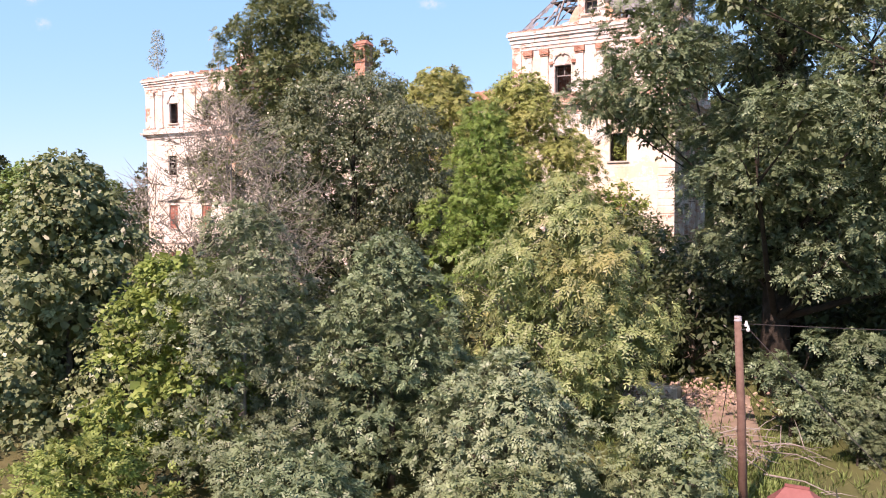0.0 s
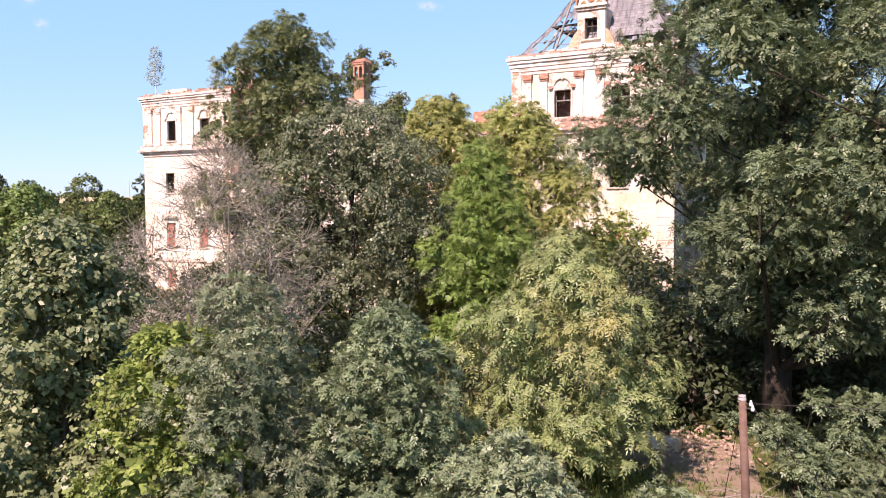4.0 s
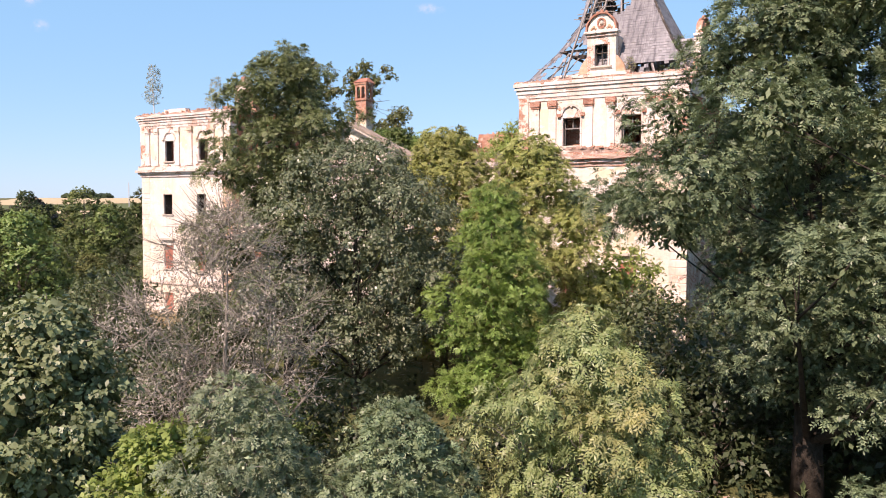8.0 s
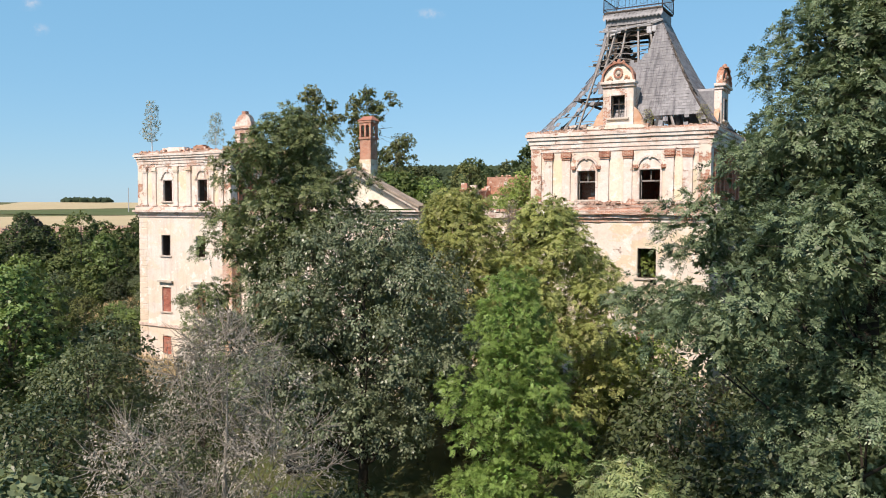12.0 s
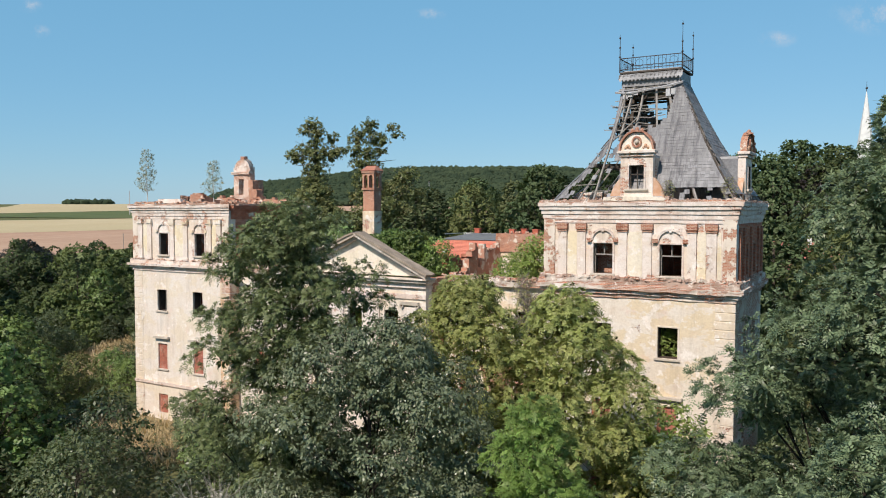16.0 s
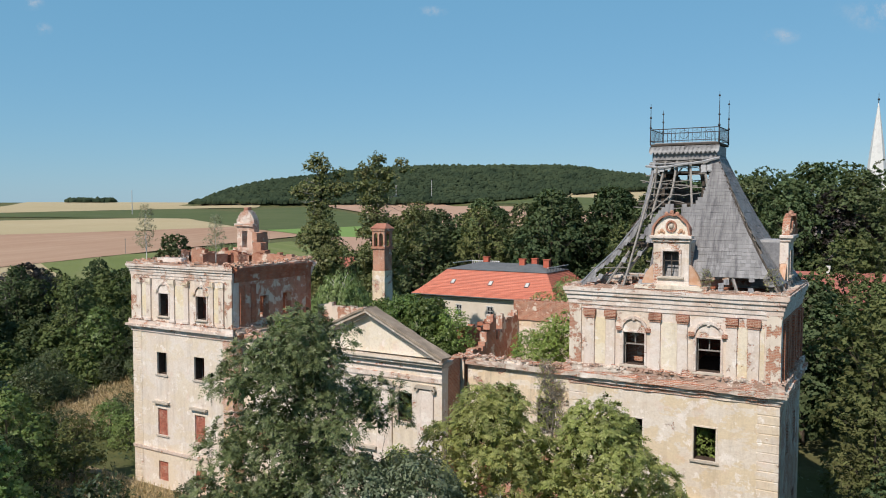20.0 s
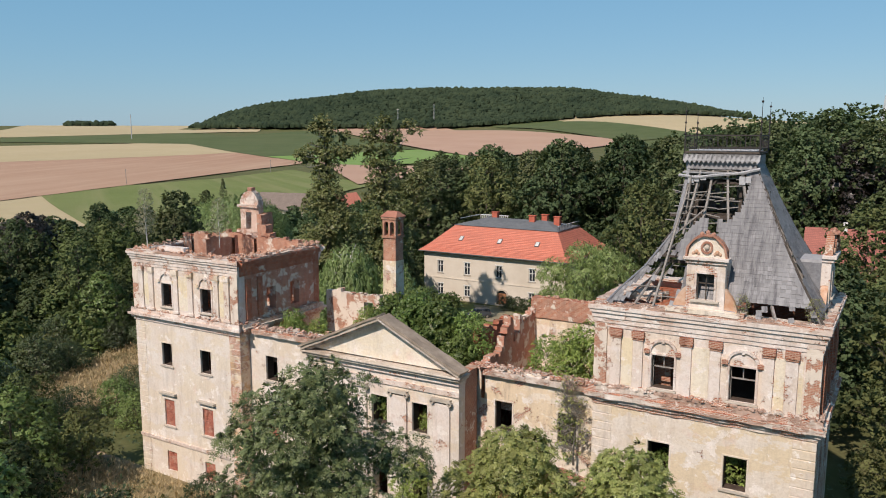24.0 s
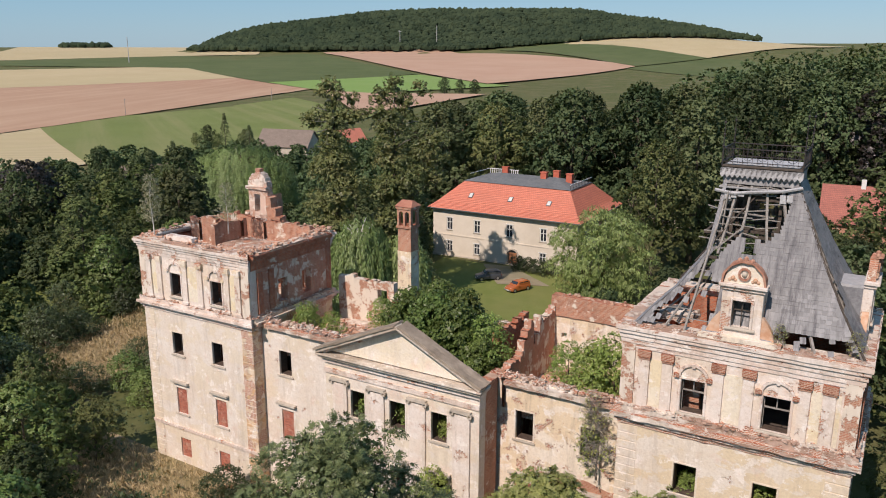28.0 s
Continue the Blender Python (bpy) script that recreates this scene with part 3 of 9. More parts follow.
def wall_mesh(u0, u1, z0, top, thick, holes=(), step=None, seed=0, jag=0.0, m=None, tuck=0.0):
    """A wall along u (0..), thickness along w (0..thick), with openings (u0, u1, z0, z1) cut through it. top may be a height or a
    function of u; with step and jag its upper edge is broken."""
    rnd = random.Random(seed)
    us = {u0, u1}
    for h in holes:
        us |= {h[0], h[1]}
    if step:
        n = max(1, int((u1 - u0) / step))
        us |= {u0 + (u1 - u0) * i / n for i in range(1, n)}
    us = sorted(us)
    us = [u for i, u in enumerate(us) if i == 0 or u - us[i - 1] > 0.02 or u == u1]
    topf = top if callable(top) else (lambda u: top)
    cols = []
    for a, b in zip(us, us[1:]):
        c = (a + b) / 2
        t = topf(c) + (rnd.uniform(-jag, jag) if jag else 0)
        gaps = sorted((h[2], h[3]) for h in holes if h[0] <= c <= h[1])
        spans, z = [], z0
        for g0, g1 in gaps:
            if g0 > z:
                spans.append((z, min(g0, t)))
            z = max(z, g1)
        if t > z + 0.01:
            spans.append((z, t))
        cols.append((a, b, spans))
    zs = sorted({round(z, 3) for c in cols for s in c[2] for z in s})
    bm = bmesh.new()
    cache = {}

    def V(u, w, z):
        k = (round(u, 3), round(w, 3), round(z, 3))
        if k not in cache:
            cache[k] = bm.verts.new(m @ Vector(k) if m else k)
        return cache[k]

    def inside(i, z):
        return 0 <= i < len(cols) and any(s[0] - 1e-4 <= z <= s[1] + 1e-4 for s in cols[i][2])

    for i, (a, b, spans) in enumerate(cols):
        for s0, s1 in spans:
            cuts = [z for z in zs if s0 - 1e-4 <= z <= s1 + 1e-4] if len(zs) < 40 else sorted({round(s0, 3), round(s1, 3)})
            for p, q in zip(cuts, cuts[1:]):
                c = (p + q) / 2
                bm.faces.new((V(a, 0, p), V(b, 0, p), V(b, 0, q), V(a, 0, q)))
                bm.faces.new((V(a, thick, p), V(a, thick, q), V(b, thick, q), V(b, thick, p)))
                if len(zs) < 40:
                    if not inside(i - 1, c):
                        bm.faces.new((V(a, 0, p), V(a, 0, q), V(a, thick, q), V(a, thick, p)))
                    if not inside(i + 1, c):
                        bm.faces.new((V(b, 0, p), V(b, thick, p), V(b, thick, q), V(b, 0, q)))
                else:
                    bm.faces.new((V(a, 0, p), V(a, 0, q), V(a, thick, q), V(a, thick, p)))
                    bm.faces.new((V(b, 0, p), V(b, thick, p), V(b, thick, q), V(b, 0, q)))
            bm.faces.new((V(a, 0, s1), V(b, 0, s1), V(b, thick, s1), V(a, thick, s1)))
            bm.faces.new((V(a, 0, s0), V(a, thick, s0), V(b, thick, s0), V(b, 0, s0)))
    for f in [f for f in bm.faces if all(len(v.link_faces) == 1 for v in f.verts)]:
        bm.faces.remove(f)
    for v in [v for v in bm.verts if not v.link_faces]:
        bm.verts.remove(v)
    return bm


ALONG_X = lambda x, y: Matrix.Translation((x, y, 0))                                   # u is x, thickness goes to +y
ALONG_Y = lambda x, y: Matrix.Translation((x, y, 0)) @ Matrix.Rotation(radians(90), 4, "Z")   # u is y, thickness goes to -x


# ---- the lie of the land ----
def smooth(a, b, v):
    v = min(1.0, max(0.0, (v - a) / (b - a)))
    return v * v * (3 - 2 * v)


VIEW = Vector((-0.506, 0.8625))
RIDGE = ((-805, 0.0), (-789, 0.0), (-772, 0.25), (-672, 0.445), (-585, 0.53), (-394, 0.677), (-276, 0.795), (-142, 0.85), (-37, 0.88), (101, 0.84), (369, 0.69), (497, 0.59), (596, 0.44), (758, 0.30), (880, 0.20), (945, 0.12), (962, 0.0))


def ridge(side):
    side = side / 0.90 + 10
    if side <= RIDGE[0][0] or side >= RIDGE[-1][0]:
        return 0.0
    for (a, p), (b, q) in zip(RIDGE, RIDGE[1:]):
        if a <= side <= b:
            return p + (q - p) * (side - a) / (b - a)
    return 0.0


def land(x, y):
    ahead = x * VIEW.x + y * VIEW.y
    side = x * VIEW.y - y * VIEW.x
    z = -2.3
    z += 2.7 * smooth(62, 88, y) * smooth(-125, -88, x)
    z -= 3.7 * smooth(110, 230, -x)
    z += 9.0 * smooth(-75, 10, x) * smooth(125, 200, y) - 2.0 * smooth(300, 600, y) * smooth(-75, 10, x)
    z -= 3.0 * smooth(260, 420, ahead) * (1 - smooth(-75, 10, x))
    z += 33.0 * smooth(900, 2300, ahead) + 18.0 * smooth(2100, 3200, ahead)
    z += 128.0 * ridge(side) * smooth(2180, 2600, ahead) * (1 - smooth(2700, 3500, ahead))
    z += 41.0 * smooth(-60, 600, side) * (1 - 0.4 * smooth(650, 1000, side)) * smooth(1250, 2200, ahead)
    z += 0.25 * noise.noise(Vector((x * 0.05, y * 0.05, 0)))
    return z


def sheet(name, xs, ys, height, material, label, category):
    verts = [(x, y, height(x, y)) for y in ys for x in xs]
    n = len(xs)
    faces = [(j * n + i, j * n + i + 1, (j + 1) * n + i + 1, (j + 1) * n + i) for j in range(len(ys) - 1) for i in range(n - 1)]
    me = bpy.data.meshes.new(name)
    me.from_pydata(verts, [], faces)
    me.polygons.foreach_set("use_smooth", [True] * len(faces))
    me.materials.append(material)
    return tagged(new(name, me), label, category, kind="structure")


def spread(centre, near, far, n):
    k = math.log(far / near)
    half = [near * (math.exp(k * i / n) - 1) * far / (near * (math.exp(k) - 1)) for i in range(n + 1)]
    return [centre - v for v in half[:0:-1]] + [centre + v for v in half]


sheet("ground", spread(-40, 14, 5200, 110), spread(60, 14, 5200, 110), land, GRASS, "rough summer grass and bare earth reaching to the horizon", "ground")


def field(name, corners, material, label, up=0.5, n=22):
    """A patch of farmland, laid over the ground between four corners."""
    mid = sum((Vector(p) for p in corners), Vector((0, 0))) / 4
    out_ = 12.0 if (Vector(corners[0]) - Vector(corners[2])).length > 120 else 0.0
    a, b, c, d = [Vector(p) + (Vector(p) - mid).normalized() * out_ for p in corners]
    if out_:
        up += 0.12 * (len([o for o in scene.objects if o.name.startswith("field")]) % 12)
    verts, faces = [], []
    for j in range(n + 1):
        for i in range(n + 1):
            s, t = i / n, j / n
            p = (a * (1 - s) + b * s) * (1 - t) + (d * (1 - s) + c * s) * t
            verts.append((p.x, p.y, land(p.x, p.y) + up))
    faces = [(j * (n + 1) + i, j * (n + 1) + i + 1, (j + 1) * (n + 1) + i + 1, (j + 1) * (n + 1) + i) for j in range(n) for i in range(n)]
    me = bpy.data.meshes.new(name)
    me.from_pydata(verts, [], faces)
    me.polygons.foreach_set("use_smooth", [True] * len(faces))
    me.materials.append(material)
    return tagged(new(name, me), label, "field", kind="structure")
field("field", ((-480, 205), (-439, 289), (-270, 198), (-276, 140)), FIELD_STRAW, "pale mown stubble strip beside the green crop")
field("field", ((-437, 290), (-456, 459), (-288, 336), (-261, 191)), FIELD_GREEN, "green crop field with faint wheel rows")
field("field", ((-456, 459), (-492, 558), (-332, 443), (-288, 336)), FIELD_GREEN, "narrow green crop strip below the ploughed land")
field("field", ((-960, 430), (-868, 866), (-622, 752), (-408, 224)), FIELD_BROWN, "wide reddish brown ploughed field")
field("field", ((-1420, 640), (-1166, 1038), (-865, 868), (-900, 440)), FIELD_STRAW, "pale straw-coloured stubble field")
field("field", ((-1700, 760), (-1549, 1363), (-706, 1068), (-1130, 1018)), FIELD_DARK, "long dark green crop strip")
field("field", ((-1166, 1038), (-1432, 1681), (-707, 1086), (-708, 773)), FIELD_DARK, "dark green crop field below the wooded hill")
field("field", ((-726, 793), (-675, 1053), (-452, 887), (-497, 647)), FIELD_LIGHT, "bright green young crop field")
field("field", ((-595, 723), (-497, 647), (-385, 700), (-332, 443)), FIELD_PINK, "small bare earth field behind the trees")
field("field", ((-1410, 1737), (-1179, 1962), (-465, 1448), (-486, 916)), FIELD_PINK, "bare pinkish earth field rising to the wood", 1.0)
field("field", ((-1015, 1988), (-863, 2099), (-382, 1652), (-461, 1437)), FIELD_DARK, "olive green field at the foot of the wood", 1.2)
field("field", ((-862, 2095), (-600, 2420), (-190, 2250), (-380, 1647)), FIELD_STRAW, "pale stubble field on the rise", 1.2)
field("field", ((-459, 1397), (-382, 1652), (-150, 1560), (-250, 1250)), FIELD_DARK, "olive green field behind the wood", 0.9)
field("field", ((-1664, 918), (-3600, 2300), (-2300, 2500), (-1481, 1541)), FIELD_STRAW, "far straw-coloured farmland under the horizon", 1.5)
field("field", ((-98, 59), (-99, 72), (-88, 78), (-86, 63)), DRY_GRASS, "patch of tall dry yellow grass", 0.12, 12)
field("field", ((-150, 66), (-140, 92), (-108, 72), (-106, 60)), LAWN, "mown green lawn among shrubs", 0.12, 12)
field("field", ((-74, 44), (-75, 55.5), (-54, 54.8), (-50, 49)), DRY_GRASS, "dry trodden grass along the palace foot", 0.10, 14)
field("lawn", ((-74, 92), (-76, 119), (-48, 119), (-46, 92)), LAWN, "mown courtyard lawn in front of the house", 0.10, 16)
field("path", ((-62, 110.5), (-68.5, 118.5), (-64, 119.5), (-55, 113.5)), GRAVEL, "worn gravel track leading to the house door", 0.16, 10)

# ---- the ruined palace: front walls run along x, the towers stand at its two ends ----
BASE = -3.2
palace = thing("ruined_palace", "large roofless ruined palace in cream render over red brick, two towers", "ruined palace", (-40, 60, -2.3))
TL, TR = (-67.75, -55.40), (-26.05, -13.75)       # tower fronts along x
FRONT, BACK, LINK_Y, MID_Y = 55.1, 65.0, 56.2, 53.5
LEDGE_Z, ATTIC_Z, TOP_Z = 12.25, 12.9, 17.35
LX = ((-64.6, -63.4), (-59.95, -58.75))           # window pairs of the towers
RX = ((-22.65, -21.40), (-18.36, -17.12))


def rubble(a, b, width, z, n, size, seed, material=RUBBLE, pile=0.12, name="loose_masonry"):
    """Broken bricks strewn along a wall head."""
    rnd = random.Random(seed)
    a, b = Vector(a), Vector(b)
    d = (b - a).normalized()
    s = Vector((-d.y, d.x, 0))
    bm = bmesh.new()
    for _ in range(int(n * 0.55)):
        p = a.lerp(b, rnd.random()) + s * rnd.uniform(0, width)
        k = size * rnd.choice((0.45, 0.6, 0.8, 0.8, 1.25))
        m = Matrix.Translation((p.x, p.y, z + rnd.uniform(-0.04, pile))) @ Euler((rnd.uniform(-0.4, 0.4), rnd.uniform(-0.4, 0.4), rnd.uniform(0, 3.14))).to_matrix().to_4x4()
        box(bm, -k, k, -k * 0.55, k * 0.55, -k * 0.4, k * 0.4, m)
    ob = part(name, bm, material, palace, "loose broken bricks on the wall head")
    ob["kind"] = "stuff"
    return ob


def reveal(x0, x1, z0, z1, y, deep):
    """Thin dark linings in an open window: shade of its depth put into colour."""
    part("shade_lining", boxes((x0, x0 + 0.02, y + 0.16, y + deep, z0, z1), (x1 - 0.02, x1, y + 0.16, y + deep, z0, z1), (x0 + 0.02, x1 - 0.02, y + 0.16, y + deep, z1 - 0.02, z1), (x0 + 0.02, x1 - 0.02, y + 0.16, y + deep, z0, z0 + 0.02)), REVEAL_SHADE, palace)


def window_trim(x0, x1, z0, z1, y, sill=True, hood=False, apron=False, mat=None):
    """Moulded frame, sill and, where there is one, a hood over an opening in a wall that faces -y."""
    mat = mat or PLASTER
    w = 0.12
    bm = boxes((x0 - w, x0 - 0.01, y - 0.025, y + 0.1, z0, z1 + w), (x1 + 0.01, x1 + w, y - 0.025, y + 0.1, z0, z1 + w), (x0 - 0.01, x1 + 0.01, y - 0.025, y + 0.1, z1 + 0.005, z1 + w))
    part("window_surround", bevelled(bm, 0.015), mat, palace)
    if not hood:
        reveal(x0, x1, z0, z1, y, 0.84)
    if sill:
        part("window_sill", rough_box(x0 - 0.2, x1 + 0.2, y - 0.12, y + 0.12, z0 - 0.12, z0 - 0.01, 0.012, 0.25, int(x0 * 9)), STONE, palace)
    if apron:
        bm = bmesh.new()
        n = 14
        c = (x0 + x1) / 2
        for i in range(n):
            t0, t1 = math.pi * i / n, math.pi * (i + 1) / n
            p = [Vector((c + math.cos(t) * 0.38, y, z0 - 0.16 - math.sin(t) * 0.26)) for t in (t0, t1)]
            beam(bm, p[0], p[1], 0.05, 0.06)
        part("apron_moulding", bm, mat, palace)
    if hood:
        bm = rough_box(x0 - 0.38, x1 + 0.38, y - 0.32, y + 0.05, z1 + 0.50, z1 + 0.68, 0.03, 0.3, int(x0 * 7))
        part("window_hood", bm, STONE, palace, "weathered stone hood")


def bricked(x0, x1, z0, z1, y):
    """An opening walled up with brick, set back in its reveal, with a few courses standing proud."""
    rnd = random.Random(int(x0 * 13 + z0 * 5))
    infill = part("brick_infill", boxes((x0, x1, y + 0.16, y + 0.4, z0, z1)), BRICK, palace, "opening walled up with red brick")
    bm = bmesh.new()
    z, row = z0 + 0.01, 0
    while z < z1 - 0.08:
        x = x0 + (0.02 if row % 2 else -0.12)
        while x < x1 - 0.06:
            a, b = max(x, x0 + 0.01), min(x + 0.24, x1 - 0.01)
            if b - a > 0.05:
                o = rnd.uniform(0, 0.05)
                box(bm, a, b, y + 0.09 + o, y + 0.18, z, z + 0.07)
            x += 0.255
        z += 0.084
        row += 1
    ob = part("brick", bm, BRICK_PIECE, infill, "courses of red brick")
    ob["kind"] = "stuff"


def island_mat(name, a, b, c3, rough=0.9):
    m, nt, p, out = mat_nodes(name)
    g = nt.nodes.new("ShaderNodeNewGeometry")
    c = mix(nt, g.outputs["Random Per Island"], a, b)
    co = coords(nt)
    c = mix(nt, maths(nt, "MULTIPLY", noise_fac(nt, co, 1.5, 6, 0.7, 0.5, 0.7), 0.7), c, c3)
    nt.links.new(c, p.inputs["Base Color"])
    p.inputs["Roughness"].default_value = rough
    n = node(nt, "ShaderNodeTexNoise", Scale=14.0, Detail=6.0)
    nt.links.new(co, n.inputs["Vector"])
    bump(nt, p, n.outputs["Fac"], 0.4, 0.02)
    return m


BRICK_PIECE = island_mat("brick_piece", (0.47, 0.17, 0.11), (0.34, 0.11, 0.075), (0.60, 0.42, 0.32))


def attic_bays(xs, wins, y, x0, x1, seed):
    """Pilasters with capitals and bases, arched heads over the windows and sunk panels between them."""
    head = CAPITAL if x0 > -40 else PLASTER_WORN
    for i, (a, b) in enumerate(xs):
        body = part("pilaster", rough_box(a, b, y - 0.14, y + 0.02, ATTIC_Z + 0.12, 16.1, 0.012, 0.5, seed + i), PILASTER, palace)
        part("necking", rough_box(a - 0.03, b + 0.03, y - 0.19, y + 0.02, 15.98, 16.12, 0.02, 0.15, seed + i), head, body)
        part("capital", rough_box(a - 0.08, b + 0.08, y - 0.25, y + 0.02, 16.12, 16.5, 0.035, 0.15, seed + i), head, body, "crumbling brick-red capital" if x0 > -40 else "worn moulded capital")
        part("pilaster_base", bevelled(boxes((a - 0.07, b + 0.07, y - 0.22, y + 0.02, ATTIC_Z - 0.12, ATTIC_Z + 0.12)), 0.03), TRIM, body)
    edges = sorted([q for p_ in xs for q in p_])
    for a, b in zip(edges[1::2], edges[2::2] + [x1 - 0.8]):
        if b - a > 0.3 and not any(a < (w0 + w1) / 2 < b for w0, w1 in wins):
            part("panel", rough_box(a + 0.05, b - 0.05, y - 0.03, y + 0.02, ATTIC_Z + 0.25, 16.0, 0.008, 0.6, seed), PANEL, palace, "smooth ochre render panel")
    for a, b in wins:
        c, r = (a + b) / 2, (b - a) / 2 + 0.12
        w = 0.15
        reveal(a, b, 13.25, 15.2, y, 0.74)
        bm = boxes((a - w, a - 0.01, y - 0.06, y + 0.1, 13.25, 15.35), (b + 0.01, b + w, y - 0.06, y + 0.1, 13.25, 15.35), (a - 0.01, b + 0.01, y - 0.06, y + 0.1, 15.22, 15.35))
        surround = part("window_surround", bevelled(bm, 0.02), TRIM, palace)
        bm = bmesh.new()
        n = 14
        for i in range(n):
            t0, t1 = math.pi * i / n, math.pi * (i + 1) / n
            p = [Vector((c + math.cos(t) * r, y - 0.04, 15.42 + math.sin(t) * 0.72)) for t in (t0, t1)]
            beam(bm, p[0], p[1], 0.17, 0.15)
        part("arch_moulding", bm, TRIM, surround, "round-arched hood moulding")
        for u in (a - 0.42, b + 0.10):
            part("impost", rough_box(u, u + 0.32, y - 0.2, y + 0.02, 15.32, 15.55, 0.025, 0.12, int(u * 11)), head, surround, "weathered impost block")
        part("keystone", bevelled(boxes((c - 0.09, c + 0.09, y - 0.14, y, 15.95, 16.25)), 0.03), TRIM, surround)
        part("window_sill", bevelled(boxes((a - 0.2, b + 0.2, y - 0.16, y + 0.1, 13.1, 13.24)), 0.03), STONE, surround)


CAPITAL = brick_wall("capital_brick", (0.40, 0.155, 0.09), (0.29, 0.095, 0.06), 0.60)


def ring_band(x0, x1, y0, y1, steps, inner, name, material, label="", amount=0.02, seed=3, bare=None):
    """A moulded band round a hollow block: a stepped profile swept along each side, one piece a side; steps are (z0, z1, projection)."""
    prof = [(-inner, steps[0][0])]
    for z0, z1, o in steps:
        prof += [(o, z0), (o, z1)]
    prof.append((-inner, steps[-1][1]))
    far = max(o for _, _, o in steps)
    for side in range(4):
        bm = bmesh.new()
        length = (x1 - x0) if side < 2 else (y1 - y0)
        n = int(length / 0.4)
        rings = []
        for i in range(n + 1):
            ring = []
            for o, z in prof:
                ends = o if side < 2 else -inner
                u = -ends + (length + 2 * ends) * i / n
                p = Vector(((x0 + u, y0 - o, z), (x0 + u, y1 + o, z), (x0 - o, y0 + u, z), (x1 + o, y0 + u, z))[side])
                if o > 0 and 0 < i < n:
                    p += Vector(noise.noise_vector(p * 1.9 + Vector((seed, 0, 0)))) * amount
                ring.append(bm.verts.new(p))
            rings.append(ring)
        for r0, r1 in zip(rings, rings[1:]):
            for k in range(len(prof)):
                j = (k + 1) % len(prof)
                bm.faces.new((r0[k], r0[j], r1[j], r1[k]))
        bm.faces.new(rings[0])
        bm.faces.new(rings[-1][::-1])
        part(name, bm, bare if bare and side == 3 else material, palace, label)


def tower(x0, x1, wins, attic, seed):
    th = 0.9
    holes = [(a, b, 8.05, 10.0) for a, b in wins] + [(a, b, 2.65, 5.0) for a, b in wins] + [(a, b, -1.45, 0.3) for a, b in wins]
    part("wall", wall_mesh(x0, x1, BASE, LEDGE_Z, th, holes, m=ALONG_X(0, FRONT)), PLASTER if x0 < -40 else PLASTER_OCHRE, palace)
    side = [(58.2, 59.3, 8.05, 10.0), (61.6, 62.7, 8.05, 10.0), (58.2, 59.3, 2.65, 5.0), (61.6, 62.7, 2.65, 5.0)]
    # the browner, barer render here stands in for shade on this side
    part("wall", wall_mesh(FRONT + th, BACK - th, BASE, LEDGE_Z, th, side, m=ALONG_Y(x1, 0)), PLASTER_BARE, palace)
    part("wall", wall_mesh(FRONT + th, BACK - th, BASE, LEDGE_Z, th, [], m=ALONG_Y(x0 + th, 0)), PLASTER_WORN, palace)
    part("wall", wall_mesh(x0, x1, BASE, LEDGE_Z, th, [], m=ALONG_X(0, BACK - th)), PLASTER_WORN, palace)
    # attic storey
    at, ax0, ax1 = 0.75, x0, x1
    part("attic_wall", wall_mesh(ax0, ax1, LEDGE_Z, TOP_Z, at, [(a, b, 13.25, 15.2) for a, b in attic], m=ALONG_X(0, FRONT)), PLASTER_PALE, palace)
    aside = [(58.3, 59.4, 13.25, 15.2), (61.2, 62.3, 13.25, 15.2)]
    part("attic_wall", wall_mesh(FRONT + at, BACK - at, LEDGE_Z, TOP_Z, at, aside, m=ALONG_Y(ax1, 0)), PATCHED_BRICK if x0 < -40 else SIDE_BRICK, palace)
    part("attic_wall", wall_mesh(FRONT + at, BACK - at, LEDGE_Z, TOP_Z, at, aside, m=ALONG_Y(ax0 + at, 0)), SIDE_BRICK, palace)
    part("attic_wall", wall_mesh(ax0, ax1, LEDGE_Z, TOP_Z, at, [], m=ALONG_X(0, BACK - at)), SIDE_BRICK, palace)
    # corner strips with rusticated courses, and the stringcourse over the plinth
    for cx in (x0, x1):
        a, b = (cx - 0.04, cx + 1.15) if cx == x0 else (cx - 1.15, cx + 0.04)
        z = -2.6
        k = 0
        while z < 12.0:
            part("quoin", bevelled(boxes((a, b, FRONT - 0.032, FRONT + 0.02, z, min(z + 0.50, 12.1))), 0.025), QUOIN if cx == x0 or x0 > -40 else QUOIN_BARE, palace)
            z += 0.53
            k += 1
    for cx in (x0, x1):
        a, b = (cx - 0.03, cx + 0.75) if cx == x0 else (cx - 0.75, cx + 0.03)
        part("corner_strip", rough_box(a, b, FRONT - 0.10, FRONT + 0.02, LEDGE_Z + 0.5, TOP_Z, 0.03, 0.25, seed + 4), CORNER_BRICK, palace)
    part("stringcourse", rough_box(x0 - 0.06, x1 + 0.06, FRONT - 0.14, FRONT + 0.02, 1.15, 1.42, 0.015, 0.6, seed + 9), TRIM, palace)
    for (a, b) in wins:
        window_trim(a, b, 8.05, 10.0, FRONT, True, False, True)
        window_trim(a, b, 2.65, 5.0, FRONT, True, True)
        bricked(a, b, 2.65, 5.0, FRONT)
        bricked(a, b, -1.45, 0.3, FRONT)


QUOIN = plaster("quoin_render", (0.715, 0.615, 0.505), (0.76, 0.685, 0.61), (0.69, 0.56, 0.39), 0.5, 0.60, 0.5)
QUOIN_BARE = plaster("bare_quoin", (0.72, 0.52, 0.34), (0.76, 0.63, 0.48), (0.64, 0.40, 0.22), 0.9, 0.50, 0.7)
